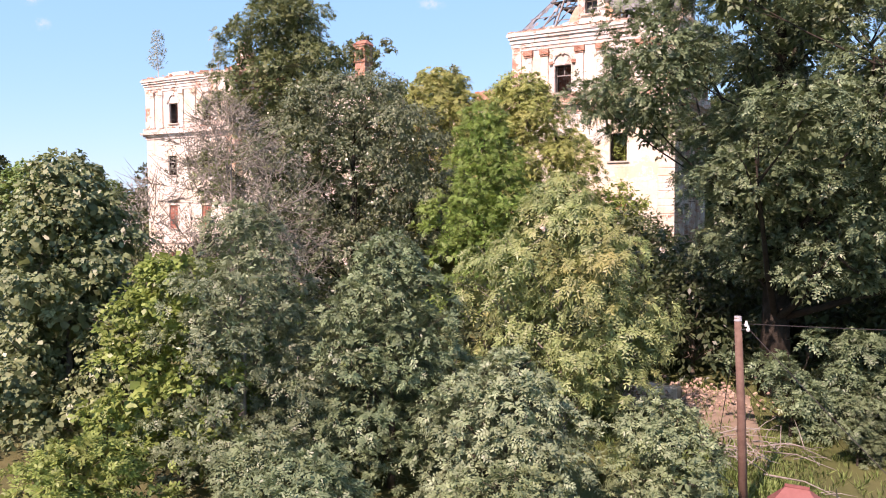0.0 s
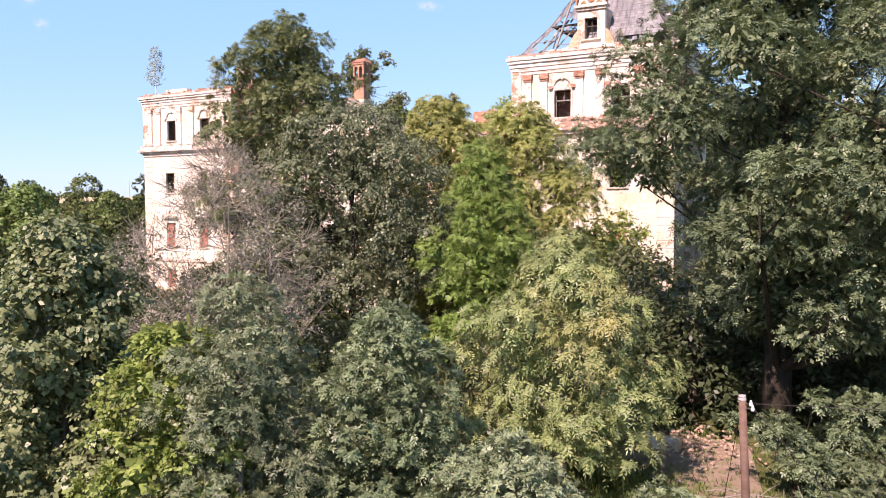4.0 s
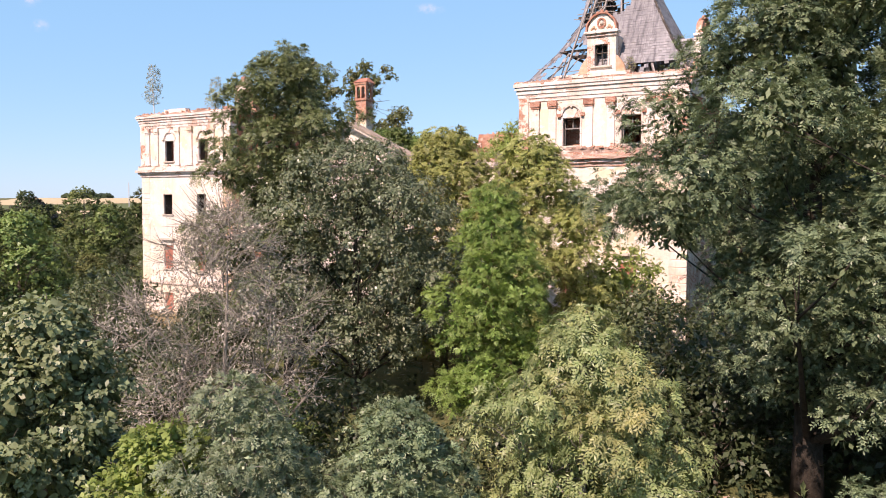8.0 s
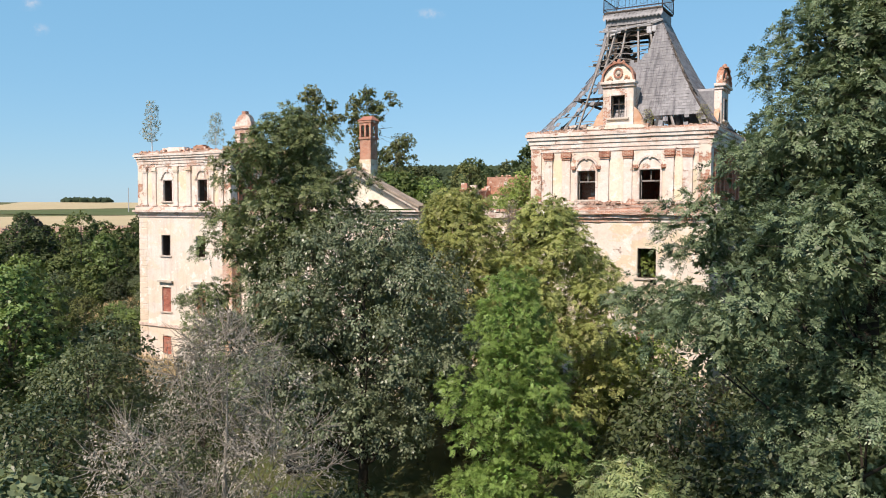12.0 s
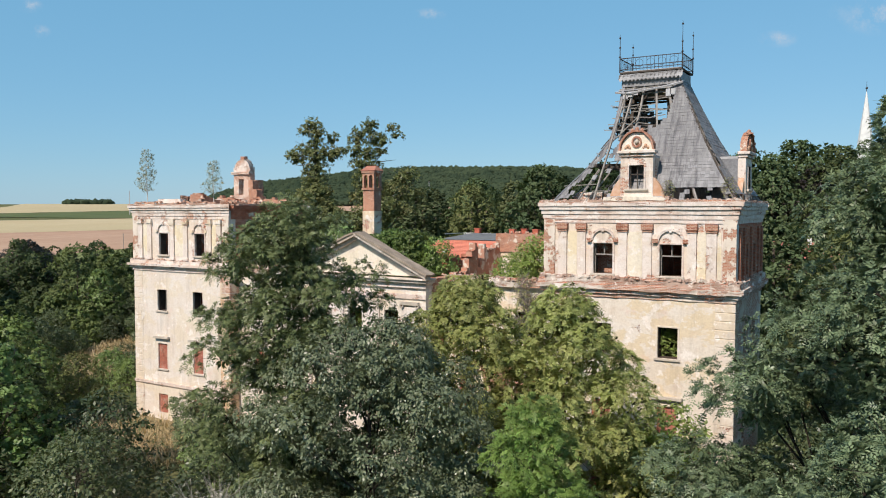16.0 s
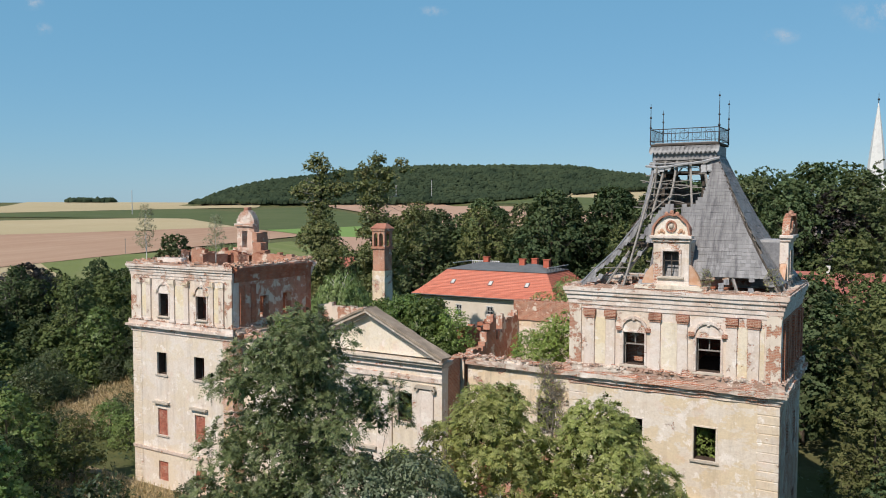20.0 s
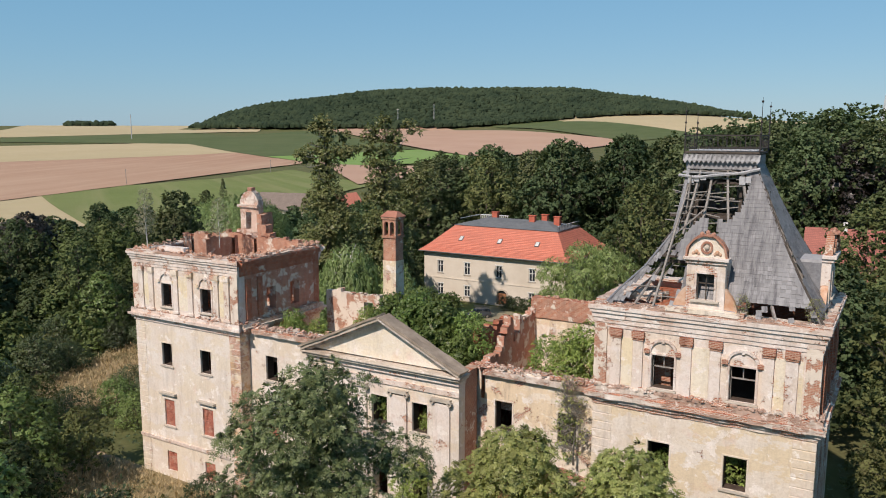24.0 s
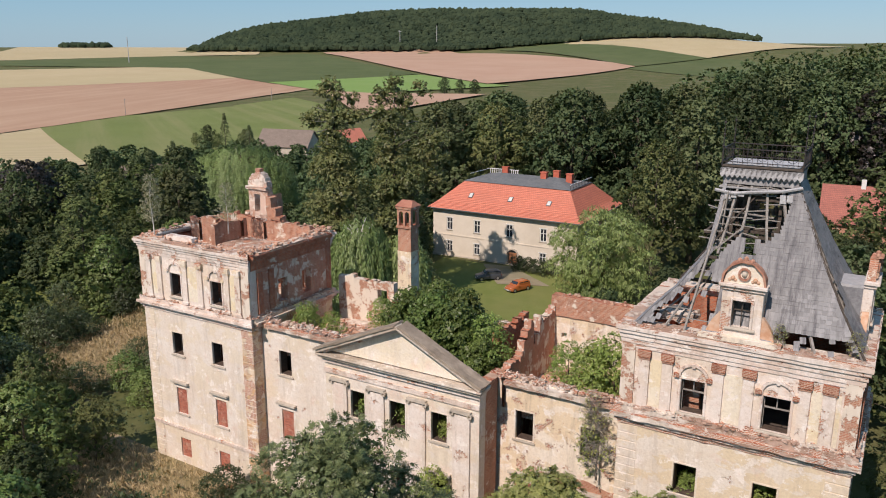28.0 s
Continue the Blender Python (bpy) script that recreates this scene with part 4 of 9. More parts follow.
LA, RA = ((-64.25, -63.05), (-59.6, -58.4)), ((-22.62, -21.35), (-18.30, -16.95))   # attic windows
tower(*TL, LX, LA, 11)
tower(*TR, RX, RA, 23)
attic_bays([(-67.0, -66.45), (-65.75, -65.2), (-62.75, -62.2), (-61.0, -60.45), (-58.05, -57.5), (-56.85, -56.3)], LA, FRONT, *TL, 40)
attic_bays([(-25.05, -24.45), (-23.72, -23.14), (-20.97, -20.38), (-19.37, -18.79), (-16.60, -16.05), (-15.45, -14.86)], RA, FRONT, *TR, 60)

# ledges between the storeys, main cornices
ring_band(*TL, FRONT, BACK, [(11.75, 12.0, 0.12), (12.0, 12.2, 0.28), (12.2, 12.42, 0.48), (12.42, 12.72, 0.27)], 0.2, "ledge", TRIM, "projecting moulded ledge", 0.03, 5, PLASTER_BARE)
ring_band(*TR, FRONT, BACK, [(11.75, 12.0, 0.08), (12.0, 12.25, 0.22), (12.25, 12.55, 0.44), (12.55, 12.95, 0.28)], 0.2, "ledge", LEDGE, "broken brick ledge, its render gone", 0.07, 7)
ring_band(*TL, FRONT, BACK, [(16.55, 16.8, 0.06), (16.8, 17.1, 0.12), (17.1, 17.35, 0.19), (17.35, 17.55, 0.31), (17.55, 17.75, 0.40)], 0.2, "cornice", TRIM, "moulded main cornice", 0.03, 6, SIDE_BRICK)
ring_band(*TR, FRONT, BACK, [(16.55, 16.8, 0.06), (16.8, 17.1, 0.12), (17.1, 17.4, 0.19), (17.4, 17.62, 0.30), (17.62, 17.86, 0.38)], 0.2, "cornice", TRIM, "moulded main cornice with peeling render", 0.02, 8)
ring_band(*TL, FRONT, BACK, [(17.75, 17.9, 0.33)], 0.85, "cornice_top", LEDGE, "weathered brick on the cornice", 0.09, 9)
ring_band(*TR, FRONT, BACK, [(17.86, 18.0, 0.31)], 0.85, "cornice_top", LEDGE, "weathered brick on the cornice", 0.06, 10)
for (x0, x1), zt in ((TL, 12.74), (TR, 12.97)):
    rubble((x0 - 0.2, FRONT - 0.25, 0), (x1 + 0.2, FRONT - 0.25, 0), 0.25, zt, 160 if x0 < -40 else 520, 0.11 if x0 < -40 else 0.15, int(-x0), LEDGE)
    rubble((x1 + 0.22, FRONT - 0.2, 0), (x1 + 0.22, BACK, 0), 0.2, zt, 140, 0.13, int(-x0) + 1, LEDGE)
rubble((TL[0] - 0.2, FRONT - 0.2, 0), (TL[1] + 0.2, FRONT - 0.2, 0), 1.0, 17.95, 150, 0.14, 77, RUBBLE, 0.18)
rubble((TL[1] + 0.2, FRONT - 0.2, 0), (TL[1] + 0.2, BACK + 0.1, 0), 1.0, 17.95, 170, 0.15, 78, RUBBLE, 0.22)
rubble((TL[0] + 0.8, FRONT, 0), (TL[0] + 0.8, BACK + 0.1, 0), 1.0, 17.95, 120, 0.15, 79, RUBBLE, 0.2)
rubble((TL[0] - 0.2, BACK - 0.7, 0), (TL[1] + 0.2, BACK - 0.7, 0), 0.9, 17.95, 190, 0.16, 80, RUBBLE, 0.25)
rubble((TR[0] - 0.2, FRONT - 0.22, 0), (TR[1] + 0.2, FRONT - 0.22, 0), 0.4, 18.0, 300, 0.10, 81, LEDGE, 0.06)

# inside the open tower: broken upper walls, a floor of rubble, the standing back gable
def broken(u):
    return 18.4 + 0.35 * noise.noise(Vector((u * 0.9, 3.1, 0))) + 0.5 * max(0, noise.noise(Vector((u * 0.35, 8.0, 0))))


part("inner_wall", wall_mesh(TL[0] + 0.9, TL[1] - 0.9, 13.0, lambda u: broken(u), 0.45, [(-62.0, -61.2, 14.0, 16.0)], 0.35, 5, 0.12, ALONG_X(0, 63.4)), BRICK, palace, "bare brick inner wall with a broken head")
part("inner_wall", wall_mesh(59.6, 63.4, 13.0, lambda u: broken(u), 0.45, [], 0.35, 6, 0.12, ALONG_Y(-63.6, 0)), BRICK, palace, "bare brick inner wall with a broken head")
part("inner_wall", wall_mesh(-67.0, -63.8, 16.5, lambda u: broken(u) + 0.4, 0.45, [], 0.35, 7, 0.12, ALONG_X(0, 60.0)), BRICK, palace, "bare brick inner wall with a broken head")
part("floor_slab", rough_box(TL[0] + 0.8, TL[1] - 0.8, FRONT + 0.8, BACK - 0.8, 12.4, 12.9, 0.12, 0.8, 3), LEDGE, palace, "rubble-strewn floor of the open tower")
part("floor_slab", rough_box(TL[0] + 0.8, TL[1] - 0.8, 59.8, BACK - 0.8, 16.3, 16.7, 0.15, 0.8, 4), LEDGE, palace, "broken upper floor of the tower")
# floors coloured dark to look unlit, the lower two set deep
part("floor_slab", boxes((TL[0] + 0.95, TL[1] - 0.95, FRONT + 0.95, BACK - 0.95, 0.9, 1.2)), UNLIT_TONE, palace, "floor set low and coloured dark as unlit")
part("floor_slab", boxes((TR[0] + 0.95, TR[1] - 0.95, FRONT + 0.95, BACK - 0.95, 0.9, 1.2)), UNLIT_TONE, palace, "floor set low and coloured dark as unlit")
part("floor_slab", rough_box(TR[0] + 0.8, TR[1] - 0.8, FRONT + 0.8, BACK - 0.8, 12.2, 12.6, 0.05, 1.0, 4), UNLIT_TONE, palace, "attic floor inside the tower")
part("inner_wall", wall_mesh(FRONT + 0.9, BACK - 0.9, BASE, 12.2, 0.4, [(58, 59.2, 6.7, 9.0)], m=ALONG_Y(-61.2, 0)), SIDE_BRICK, palace)
part("inner_wall", wall_mesh(FRONT + 0.9, BACK - 0.9, BASE, 17.0, 0.4, [(58, 59.2, 6.7, 9.0), (58, 59.2, 12.7, 14.9)], m=ALONG_Y(-19.7, 0)), SIDE_BRICK, palace)

# walls added close behind the windows; their dark colour stands in for unlit rooms
part("window_backing", boxes((TL[0] + 0.95, TL[1] - 0.95, 58.6, 58.9, 1.2, 12.2)), UNLIT_TONE, palace, "added backing wall coloured dark as unlit")
part("window_backing", boxes((TR[0] + 0.95, TR[1] - 0.95, 59.6, 59.9, 1.2, 12.2)), UNLIT_TONE, palace, "added backing wall coloured dark as unlit")
part("window_backing", boxes((TL[1] + 0.05, -46.9, 57.9, 58.2, BASE, 9.3)), UNLIT_TONE, palace, "added backing wall coloured dark as unlit")
# the lone dormer left standing on the tower: round head, an open window, brick showing where its flank broke away
gx0, gx1, gy = -63.9, -61.7, 64.2
c, r = (gx0 + gx1) / 2, (gx1 - gx0) / 2
bm = wall_mesh(gx0, gx1, 17.9, lambda u: 21.3 + 1.15 * math.sqrt(max(0.0, 1 - ((u - c) / r) ** 2)), 0.7, [(c - 0.42, c + 0.22, 18.9, 20.5)], 0.14, 3, 0.05, ALONG_X(0, gy))
for v in bm.verts:
    v.co += Vector(noise.noise_vector(v.co * 1.7)) * 0.08
gable = part("gable_stump", bm, STUMP_RENDER, palace, "lone standing dormer gable with a round head")
for u, w, top in ((gx0, 0.4, 21.2), (gx1 - 0.45, 0.45, 20.4)):
    part("gable_flank", rough_box(u, u + w, gy + 0.7, gy + 1.9, 17.9, top, 0.12, 0.3, int(top * 7)), BRICK, gable, "bare brick flank")
part("gable_cornice", rough_box(gx0 - 0.18, gx1 + 0.1, gy - 0.2, gy + 0.1, 20.95, 21.2, 0.05, 0.25, 6), TRIM, gable)
part("gable_ornament", rough_box(c - 0.22, c + 0.22, gy + 0.1, gy + 0.6, 22.35, 22.75, 0.09, 0.2, 4), TERRACOTTA, gable, "broken terracotta finial")
for k, (x, h, w) in enumerate(((gx1 - 0.1, 2.5, 0.55), (gx1 + 0.35, 1.5, 0.6), (gx1 + 0.85, 0.8, 0.6), (gx0 - 0.5, 0.9, 0.5))):
    part("gable_buttress", rough_box(x, x + w, gy - 0.1, gy + 0.75, 17.85, 17.9 + h, 0.13, 0.28, 9 + k), BRICK, gable, "crumbling brick shoulder")
part("parapet_block", rough_box(-64.6, -61.6, 55.3, 55.9, 17.95, 18.35, 0.05, 0.4, 12), TRIM, palace, "fallen pale stone lintel on the cornice")

# ---- link walls between the towers and the middle block ----
def link_top(u):
    return 12.35 + 0.16 * noise.noise(Vector((u * 1.1, 5.0, 0)))


for x0, x1, wins, seed in ((TL[1] - 0.02, -46.75, ((-53.7, -52.5),), 31), (-34.6, TR[0] + 0.02, ((-33.23, -32.0), (-28.75, -27.5)), 37)):
    holes = [(a, b, 8.2, 10.2) for a, b in wins] + [(a, b, 2.7, 5.2) for a, b in wins]
    part("wall", wall_mesh(x0, x1, BASE, link_top, 0.85, holes, 0.3, seed, 0.07, ALONG_X(0, LINK_Y)), PLASTER if seed == 31 else PLASTER_WORN, palace)
    for a, b in wins:
        window_trim(a, b, 8.2, 10.2, LINK_Y, True, False, True)
        window_trim(a, b, 2.7, 5.2, LINK_Y, True, True)
        bricked(a, b, 2.7, 5.2, LINK_Y)
    part("ledge", rough_box(x0 + 0.6, x1 - 0.6, LINK_Y - 0.38, LINK_Y + 0.05, 11.95, 12.3, 0.07, 0.4, seed), LEDGE, palace, "broken brick eaves course")
    rubble((x0, LINK_Y - 0.25, 0), (x1, LINK_Y - 0.25, 0), 1.0, 12.36, 420, 0.15, seed, LEDGE, 0.22)

bm = rough_box(-31.3, -26.4, LINK_Y - 0.012, LINK_Y + 0.1, 1.6, 6.4, 0.0, 0.3, 3)
for v in bm.verts:
    v.co += Vector((noise.noise(v.co * 0.9) * 0.5, 0, noise.noise(v.co * 0.8 + Vector((5, 0, 0))) * 0.7)) if v.co.y < LINK_Y else Vector((0, 0, 0))
part("bare_brickwork", bm, BRICK, palace, "bare brick where the render has fallen")
# ---- middle block with its pediment ----
PX0, PX1 = -46.85, -34.5
mid_wins = ((-44.67, -43.5), (-41.4, -40.15), (-38.08, -36.9))
holes = [(a, b, 7.95, 10.0) for a, b in mid_wins] + [(a, b, 2.5, 5.2) for a, b in mid_wins]
part("wall", wall_mesh(PX0, PX1, BASE, 12.1, 0.8, holes, m=ALONG_X(0, MID_Y)), PLASTER, palace)
for cx in (PX0 + 0.8, PX1):
    part("wall", wall_mesh(MID_Y + 0.8, 57.2, BASE, 12.4, 0.8, [], 0.4, 4, 0.08, ALONG_Y(cx, 0)), BRICK, palace)
for a, b in mid_wins:
    window_trim(a, b, 7.95, 10.0, MID_Y, True, False, True)
    window_trim(a, b, 2.5, 5.2, MID_Y, True, True)
for c in (-45.55, -42.4, -39.1, -35.75):
    p_ = part("pilaster", rough_box(c - 0.62, c + 0.62, MID_Y - 0.16, MID_Y + 0.02, 1.2, 10.35, 0.012, 0.7, int(-c)), PILASTER, palace)
    bm = boxes((c - 0.72, c + 0.72, MID_Y - 0.30, MID_Y + 0.02, 10.5, 10.72))
    for s in (-1, 1):
        for k in range(10):
            t0, t1 = k * 0.63, (k + 1) * 0.63
            q = [Vector((c + s * 0.66 + math.cos(t) * 0.13, MID_Y - 0.2, 10.45 + math.sin(t) * 0.13)) for t in (t0, t1)]
            beam(bm, q[0], q[1], 0.22, 0.09)
    part("capital", bm, STONE, p_, "scrolled stone capital")
part("entablature", rough_box(PX0 - 0.05, PX1 + 0.05, MID_Y - 0.12, MID_Y + 0.02, 10.95, 11.3, 0.012, 0.6, 2), TRIM, palace)
part("entablature", rough_box(PX0 - 0.1, PX1 + 0.1, MID_Y - 0.2, MID_Y + 0.02, 11.75, 12.1, 0.015, 0.6, 3), TRIM, palace)
bm = bmesh.new()
for z0, z1, o in ((12.1, 12.25, 0.25), (12.25, 12.45, 0.5), (12.45, 12.58, 0.66)):
    box(bm, PX0 - o * 0.6, PX1 + o * 0.6, MID_Y - o, MID_Y + 0.8, z0 - 0.12, z1 - 0.12)
part("pediment_cornice", bevelled(bm, 0.03), CORNICE_STONE, palace, "moulded stone cornice below the gable")
APEX = Vector((-40.4, 0, 15.42))
EL, ER = Vector((-47.2, 0, 12.45)), Vector((-34.2, 0, 12.45))
bm = bmesh.new()
tri_ = [(EL.x + 0.5, 12.58), (ER.x - 0.5, 12.58), (APEX.x, 15.2)]
front_ = [bm.verts.new((x, MID_Y + 0.05, z)) for x, z in tri_]
back_ = [bm.verts.new((x, MID_Y + 0.9, z)) for x, z in tri_]
bm.faces.new(front_)
bm.faces.new(back_[::-1])
for i in range(3):
    bm.faces.new((front_[i], front_[(i + 1) % 3], back_[(i + 1) % 3], back_[i]))
part("tympanum", bm, TYMPANUM, palace, "plain cream gable field")
for e in (EL, ER):
    d = (APEX - e)
    n_ = Vector((-d.z, 0, d.x)).normalized() * (1 if e is EL else -1)
    for o, t, y0, mat_, nm in ((0.0, 0.22, MID_Y - 0.62, CORNICE_STONE, "raking_cornice"), (-0.22, 0.2, MID_Y - 0.30, TRIM, "raking_moulding"), (0.2, 0.16, MID_Y - 0.72, COPING, "gable_roof")):
        bm = bmesh.new()
        y1 = MID_Y + 0.5 if nm == "gable_roof" else MID_Y + 0.1
        a, b = e + n_ * o, APEX + n_ * o
        quad = [a, b, b + n_ * t, a + n_ * t]
        if nm != "gable_roof":
            quad = [a, b, b + Vector((0, 0, t * 1.1)), a + Vector((0, 0, t * 1.1))]
        lo_ = [bm.verts.new((q.x, y0, q.z)) for q in quad]
        hi_ = [bm.verts.new((q.x, y1, q.z)) for q in quad]
        bm.faces.new(lo_)
        bm.faces.new(hi_[::-1])
        for i in range(4):
            bm.faces.new((lo_[i], lo_[(i + 1) % 4], hi_[(i + 1) % 4], hi_[i]))
        if nm == "gable_roof":
            bmesh.ops.subdivide_edges(bm, edges=bm.edges[:], cuts=9, use_grid_fill=True)
            for v in bm.verts:
                v.co += Vector(noise.noise_vector(v.co * 1.3)) * 0.05 + Vector(noise.noise_vector(v.co * 4.0)) * 0.03
        part(nm, bm, mat_, palace, "mossy brown stone gable roofing" if nm == "gable_roof" else "")

# slab added to keep sky light out of the middle windows
part("floor_slab", rough_box(PX0 + 0.8, PX1 - 0.8, MID_Y + 0.8, 57.1, 10.3, 10.7, 0.08, 0.8, 8), LEDGE, palace, "slab added behind the gable to darken its rooms")

# ---- inside the main body: rear walls, cross walls, rubble floor, chimney ----
part("floor_slab", rough_box(-55.3, -26.1, 57.1, 66.0, 9.4, 9.9, 0.25, 0.9, 21), LEDGE, palace, "collapsed vaults overgrown with rubble")
part("rear_wall", wall_mesh(-34.6, -26.1, BASE, lambda u: 15.35 - 0.05 * (u + 34), 0.6, [(-33.9, -33.5, 12.2, 12.6)], 0.4, 8, 0.05, ALONG_X(0, 65.3)), PLASTER_WORN, palace, "standing rear wall with red brick head")
part("wall_coping", rough_box(-34.75, -26.0, 65.17, 66.05, 13.9, 15.42, 0.05, 0.35, 14), BRICK, palace, "bare red brick head of the rear wall")
part("rear_wall", wall_mesh(-55.4, -49.5, BASE, lambda u: 13.7 + 0.5 * noise.noise(Vector((u * 0.6, 1, 0))), 0.6, [(-51.2, -50.2, 11.6, 13.0)], 0.4, 9, 0.12, ALONG_X(0, 66.0)), CORNER_BRICK, palace, "broken brick rear wall")
part("rear_wall", wall_mesh(-49.5, -34.6, BASE, lambda u: 11.8 + 0.9 * noise.noise(Vector((u * 0.5, 2, 0))), 0.6, [], 0.4, 10, 0.15, ALONG_X(0, 66.2)), BRICK, palace, "low broken brick rear wall")
part("cross_wall", wall_mesh(57.4, 65.3, BASE, lambda u: 12.5 + 1.9 * smooth(59.2, 60.6, u) - 1.2 * smooth(61.2, 61.5, u) * (1 - smooth(62.3, 62.5, u)) + 0.5 * noise.noise(Vector((u * 1.7, 3, 0))), 0.55, [], 0.26, 11, 0.32, ALONG_Y(-34.4, 0)), PATCHED_BRICK, palace, "jagged cross wall stepping down to the front")
part("cross_wall", wall_mesh(60.2, 65.3, BASE, lambda u: 13.6 + 1.2 * noise.noise(Vector((u * 0.9, 7, 0))), 0.5, [], 0.3, 12, 0.15, ALONG_Y(-36.6, 0)), SIDE_BRICK, palace, "sooty brick cross wall stump")
part("cross_wall", wall_mesh(57.2, 66.0, BASE, lambda u: 11.6 + 1.8 * smooth(60, 65.5, u) + 0.4 * noise.noise(Vector((u, 9, 0))), 0.55, [], 0.3, 13, 0.15, ALONG_Y(-46.3, 0)), BRICK, palace, "broken brick cross wall")
rubble((-34.6, 65.2, 0), (-26.2, 65.2, 0), 0.8, 15.45, 60, 0.12, 91)
rubble((-46.0, 57.5, 0), (-34.8, 57.5, 0), 7.0, 9.9, 500, 0.25, 92, LEDGE, 0.3)
rubble((-34.0, 57.5, 0), (-26.2, 57.5, 0), 7.0, 9.9, 400, 0.25, 93, RUBBLE, 0.3)
rubble((-55.0, 57.5, 0), (-47.0, 57.5, 0), 7.0, 9.9, 400, 0.25, 94, RUBBLE, 0.3)

BRICK_CAP = simple("red_cap_tile", (0.36, 0.14, 0.10), (0.46, 0.22, 0.15), 3.0, 0.85, spec=0.15, bumped=0.4)
# chimney: rendered foot, brick shaft, arched openings under a small cap
cx0, cx1, cy0, cy1 = -47.85, -46.55, 64.2, 65.4
stack = part("chimney_shaft", rough_box(cx0, cx1, cy0, cy1, 9.5, 17.3, 0.03, 0.5, 17), PLASTER_WORN, palace, "rendered foot of the chimney")
part("brick_shaft", rough_box(cx0 + 0.04, cx1 - 0.04, cy0 + 0.04, cy1 - 0.04, 17.3, 19.3, 0.02, 0.5, 18), BRICK, stack, "red brick shaft")
for q, z0 in ((0.06, 19.2), (0.08, 20.75)):
    part("shaft_band", rough_box(cx0 - q, cx1 + q, cy0 - q, cy1 + q, z0, z0 + 0.2, 0.015, 0.3, 5), BRICK, stack)
for x in (cx0, (cx0 + cx1) / 2 - 0.09, cx1 - 0.18):
    for y in (cy0, cy1 - 0.3):
        part("shaft_pier", boxes((x, x + 0.18, y, y + 0.28, 19.4, 20.75)), BRICK, stack)
for y in (cy0, cy1 - 0.28):
    for a in (cx0 + 0.18, (cx0 + cx1) / 2 + 0.09):
        w = (cx1 - cx0) / 2 - 0.27
        bm = bmesh.new()
        for i in range(8):
            xa, xb = a + w * i / 8, a + w * (i + 1) / 8
            h = math.sin(math.acos(max(-1, min(1, ((i + 0.5) / 8 - 0.5) * 2)))) * w / 2
            box(bm, xa, xb, y + 0.01, y + 0.27, 20.35 + h, 20.75)
        part("arch_head", bm, BRICK, stack)
bm = bmesh.new()
lo = [bm.verts.new(p) for p in ((cx0 - 0.15, cy0 - 0.15, 20.95), (cx1 + 0.15, cy0 - 0.15, 20.95), (cx1 + 0.15, cy1 + 0.15, 20.95), (cx0 - 0.15, cy1 + 0.15, 20.95))]
hi = [bm.verts.new(p) for p in ((cx0 + 0.15, cy0 + 0.5, 21.4), (cx1 - 0.15, cy0 + 0.5, 21.4), (cx1 - 0.15, cy1 - 0.5, 21.4), (cx0 + 0.15, cy1 - 0.5, 21.4))]
bm.faces.new(lo[::-1])
bm.faces.new(hi)
for i in range(4):
    bm.faces.new((lo[i], lo[(i + 1) % 4], hi[(i + 1) % 4], hi[i]))
part("chimney_cap", bm, BRICK_CAP, stack, "small red tiled cap")
BRICK_RED = simple("chimney_brick", (0.48, 0.12, 0.08), (0.55, 0.16, 0.10), 3.0, 0.9, spec=0.1, bumped=0.4)
for x1 in (TL[1], TR[1]):
    for a in ((55.9, 57.2) if x1 < -40 else (55.9, 57.3, 60.0, 62.9, 64.2)):
        part("pilaster", rough_box(x1 - 0.02, x1 + 0.13, a, a + 0.55, ATTIC_Z + 0.12, 16.3, 0.02, 0.4, int(a)), SIDE_BRICK, palace)
    z = -2.6
    while z < 12.0:
        part("quoin", bevelled(boxes((x1 - 0.02, x1 + 0.03, FRONT + 0.02, FRONT + 0.95, z, min(z + 0.50, 12.1))), 0.025), QUOIN_BARE, palace)
        z += 0.53

# ---- the tower roof: half-stripped slate pyramid with a railed platform ----
RB = (-25.7, -14.1, 55.45, 64.7, 18.0)            # foot: x0, x1, y0, y1, z
RT = (-21.95, -18.33, 59.3, 61.7, 26.3)            # head
corner = lambda i, j, t: Vector((RB[i] + (RT[i] - RB[i]) * t, RB[2 + j] + (RT[2 + j] - RB[2 + j]) * t, RB[4] + (RT[4] - RB[4]) * t))


def roof_pt(face, s, t):
    """A point of a roof face: s along it, t up it, with a slight sprocket at the foot."""
    a, b = {"front": ((0, 0), (1, 0)), "right": ((1, 0), (1, 1)), "back": ((1, 1), (0, 1)), "left": ((0, 1), (0, 0))}[face]
    p = corner(*a, t).lerp(corner(*b, t), s)
    c = Vector(((RT[0] + RT[1]) / 2, (RT[2] + RT[3]) / 2, 0))
    k = 0.35 * (1 - t) ** 4 - 0.22 * math.sin(math.pi * t)
    d = Vector((p.x - c.x, p.y - c.y, 0)).normalized()
    edge = c.x - RB[0] - (RT[0] - RB[0]) * t
    sag = float(np.interp(t, (0, 0.12, 0.25, 0.5, 0.75, 1), (0.5, 0.7, 1.1, 1.4, 0.7, 0))) * max(0.0, min(1.0, (c.x - p.x) / edge)) ** 2      # the stripped side hangs inwards
    return p + d * k + Vector((sag, 0, 0))


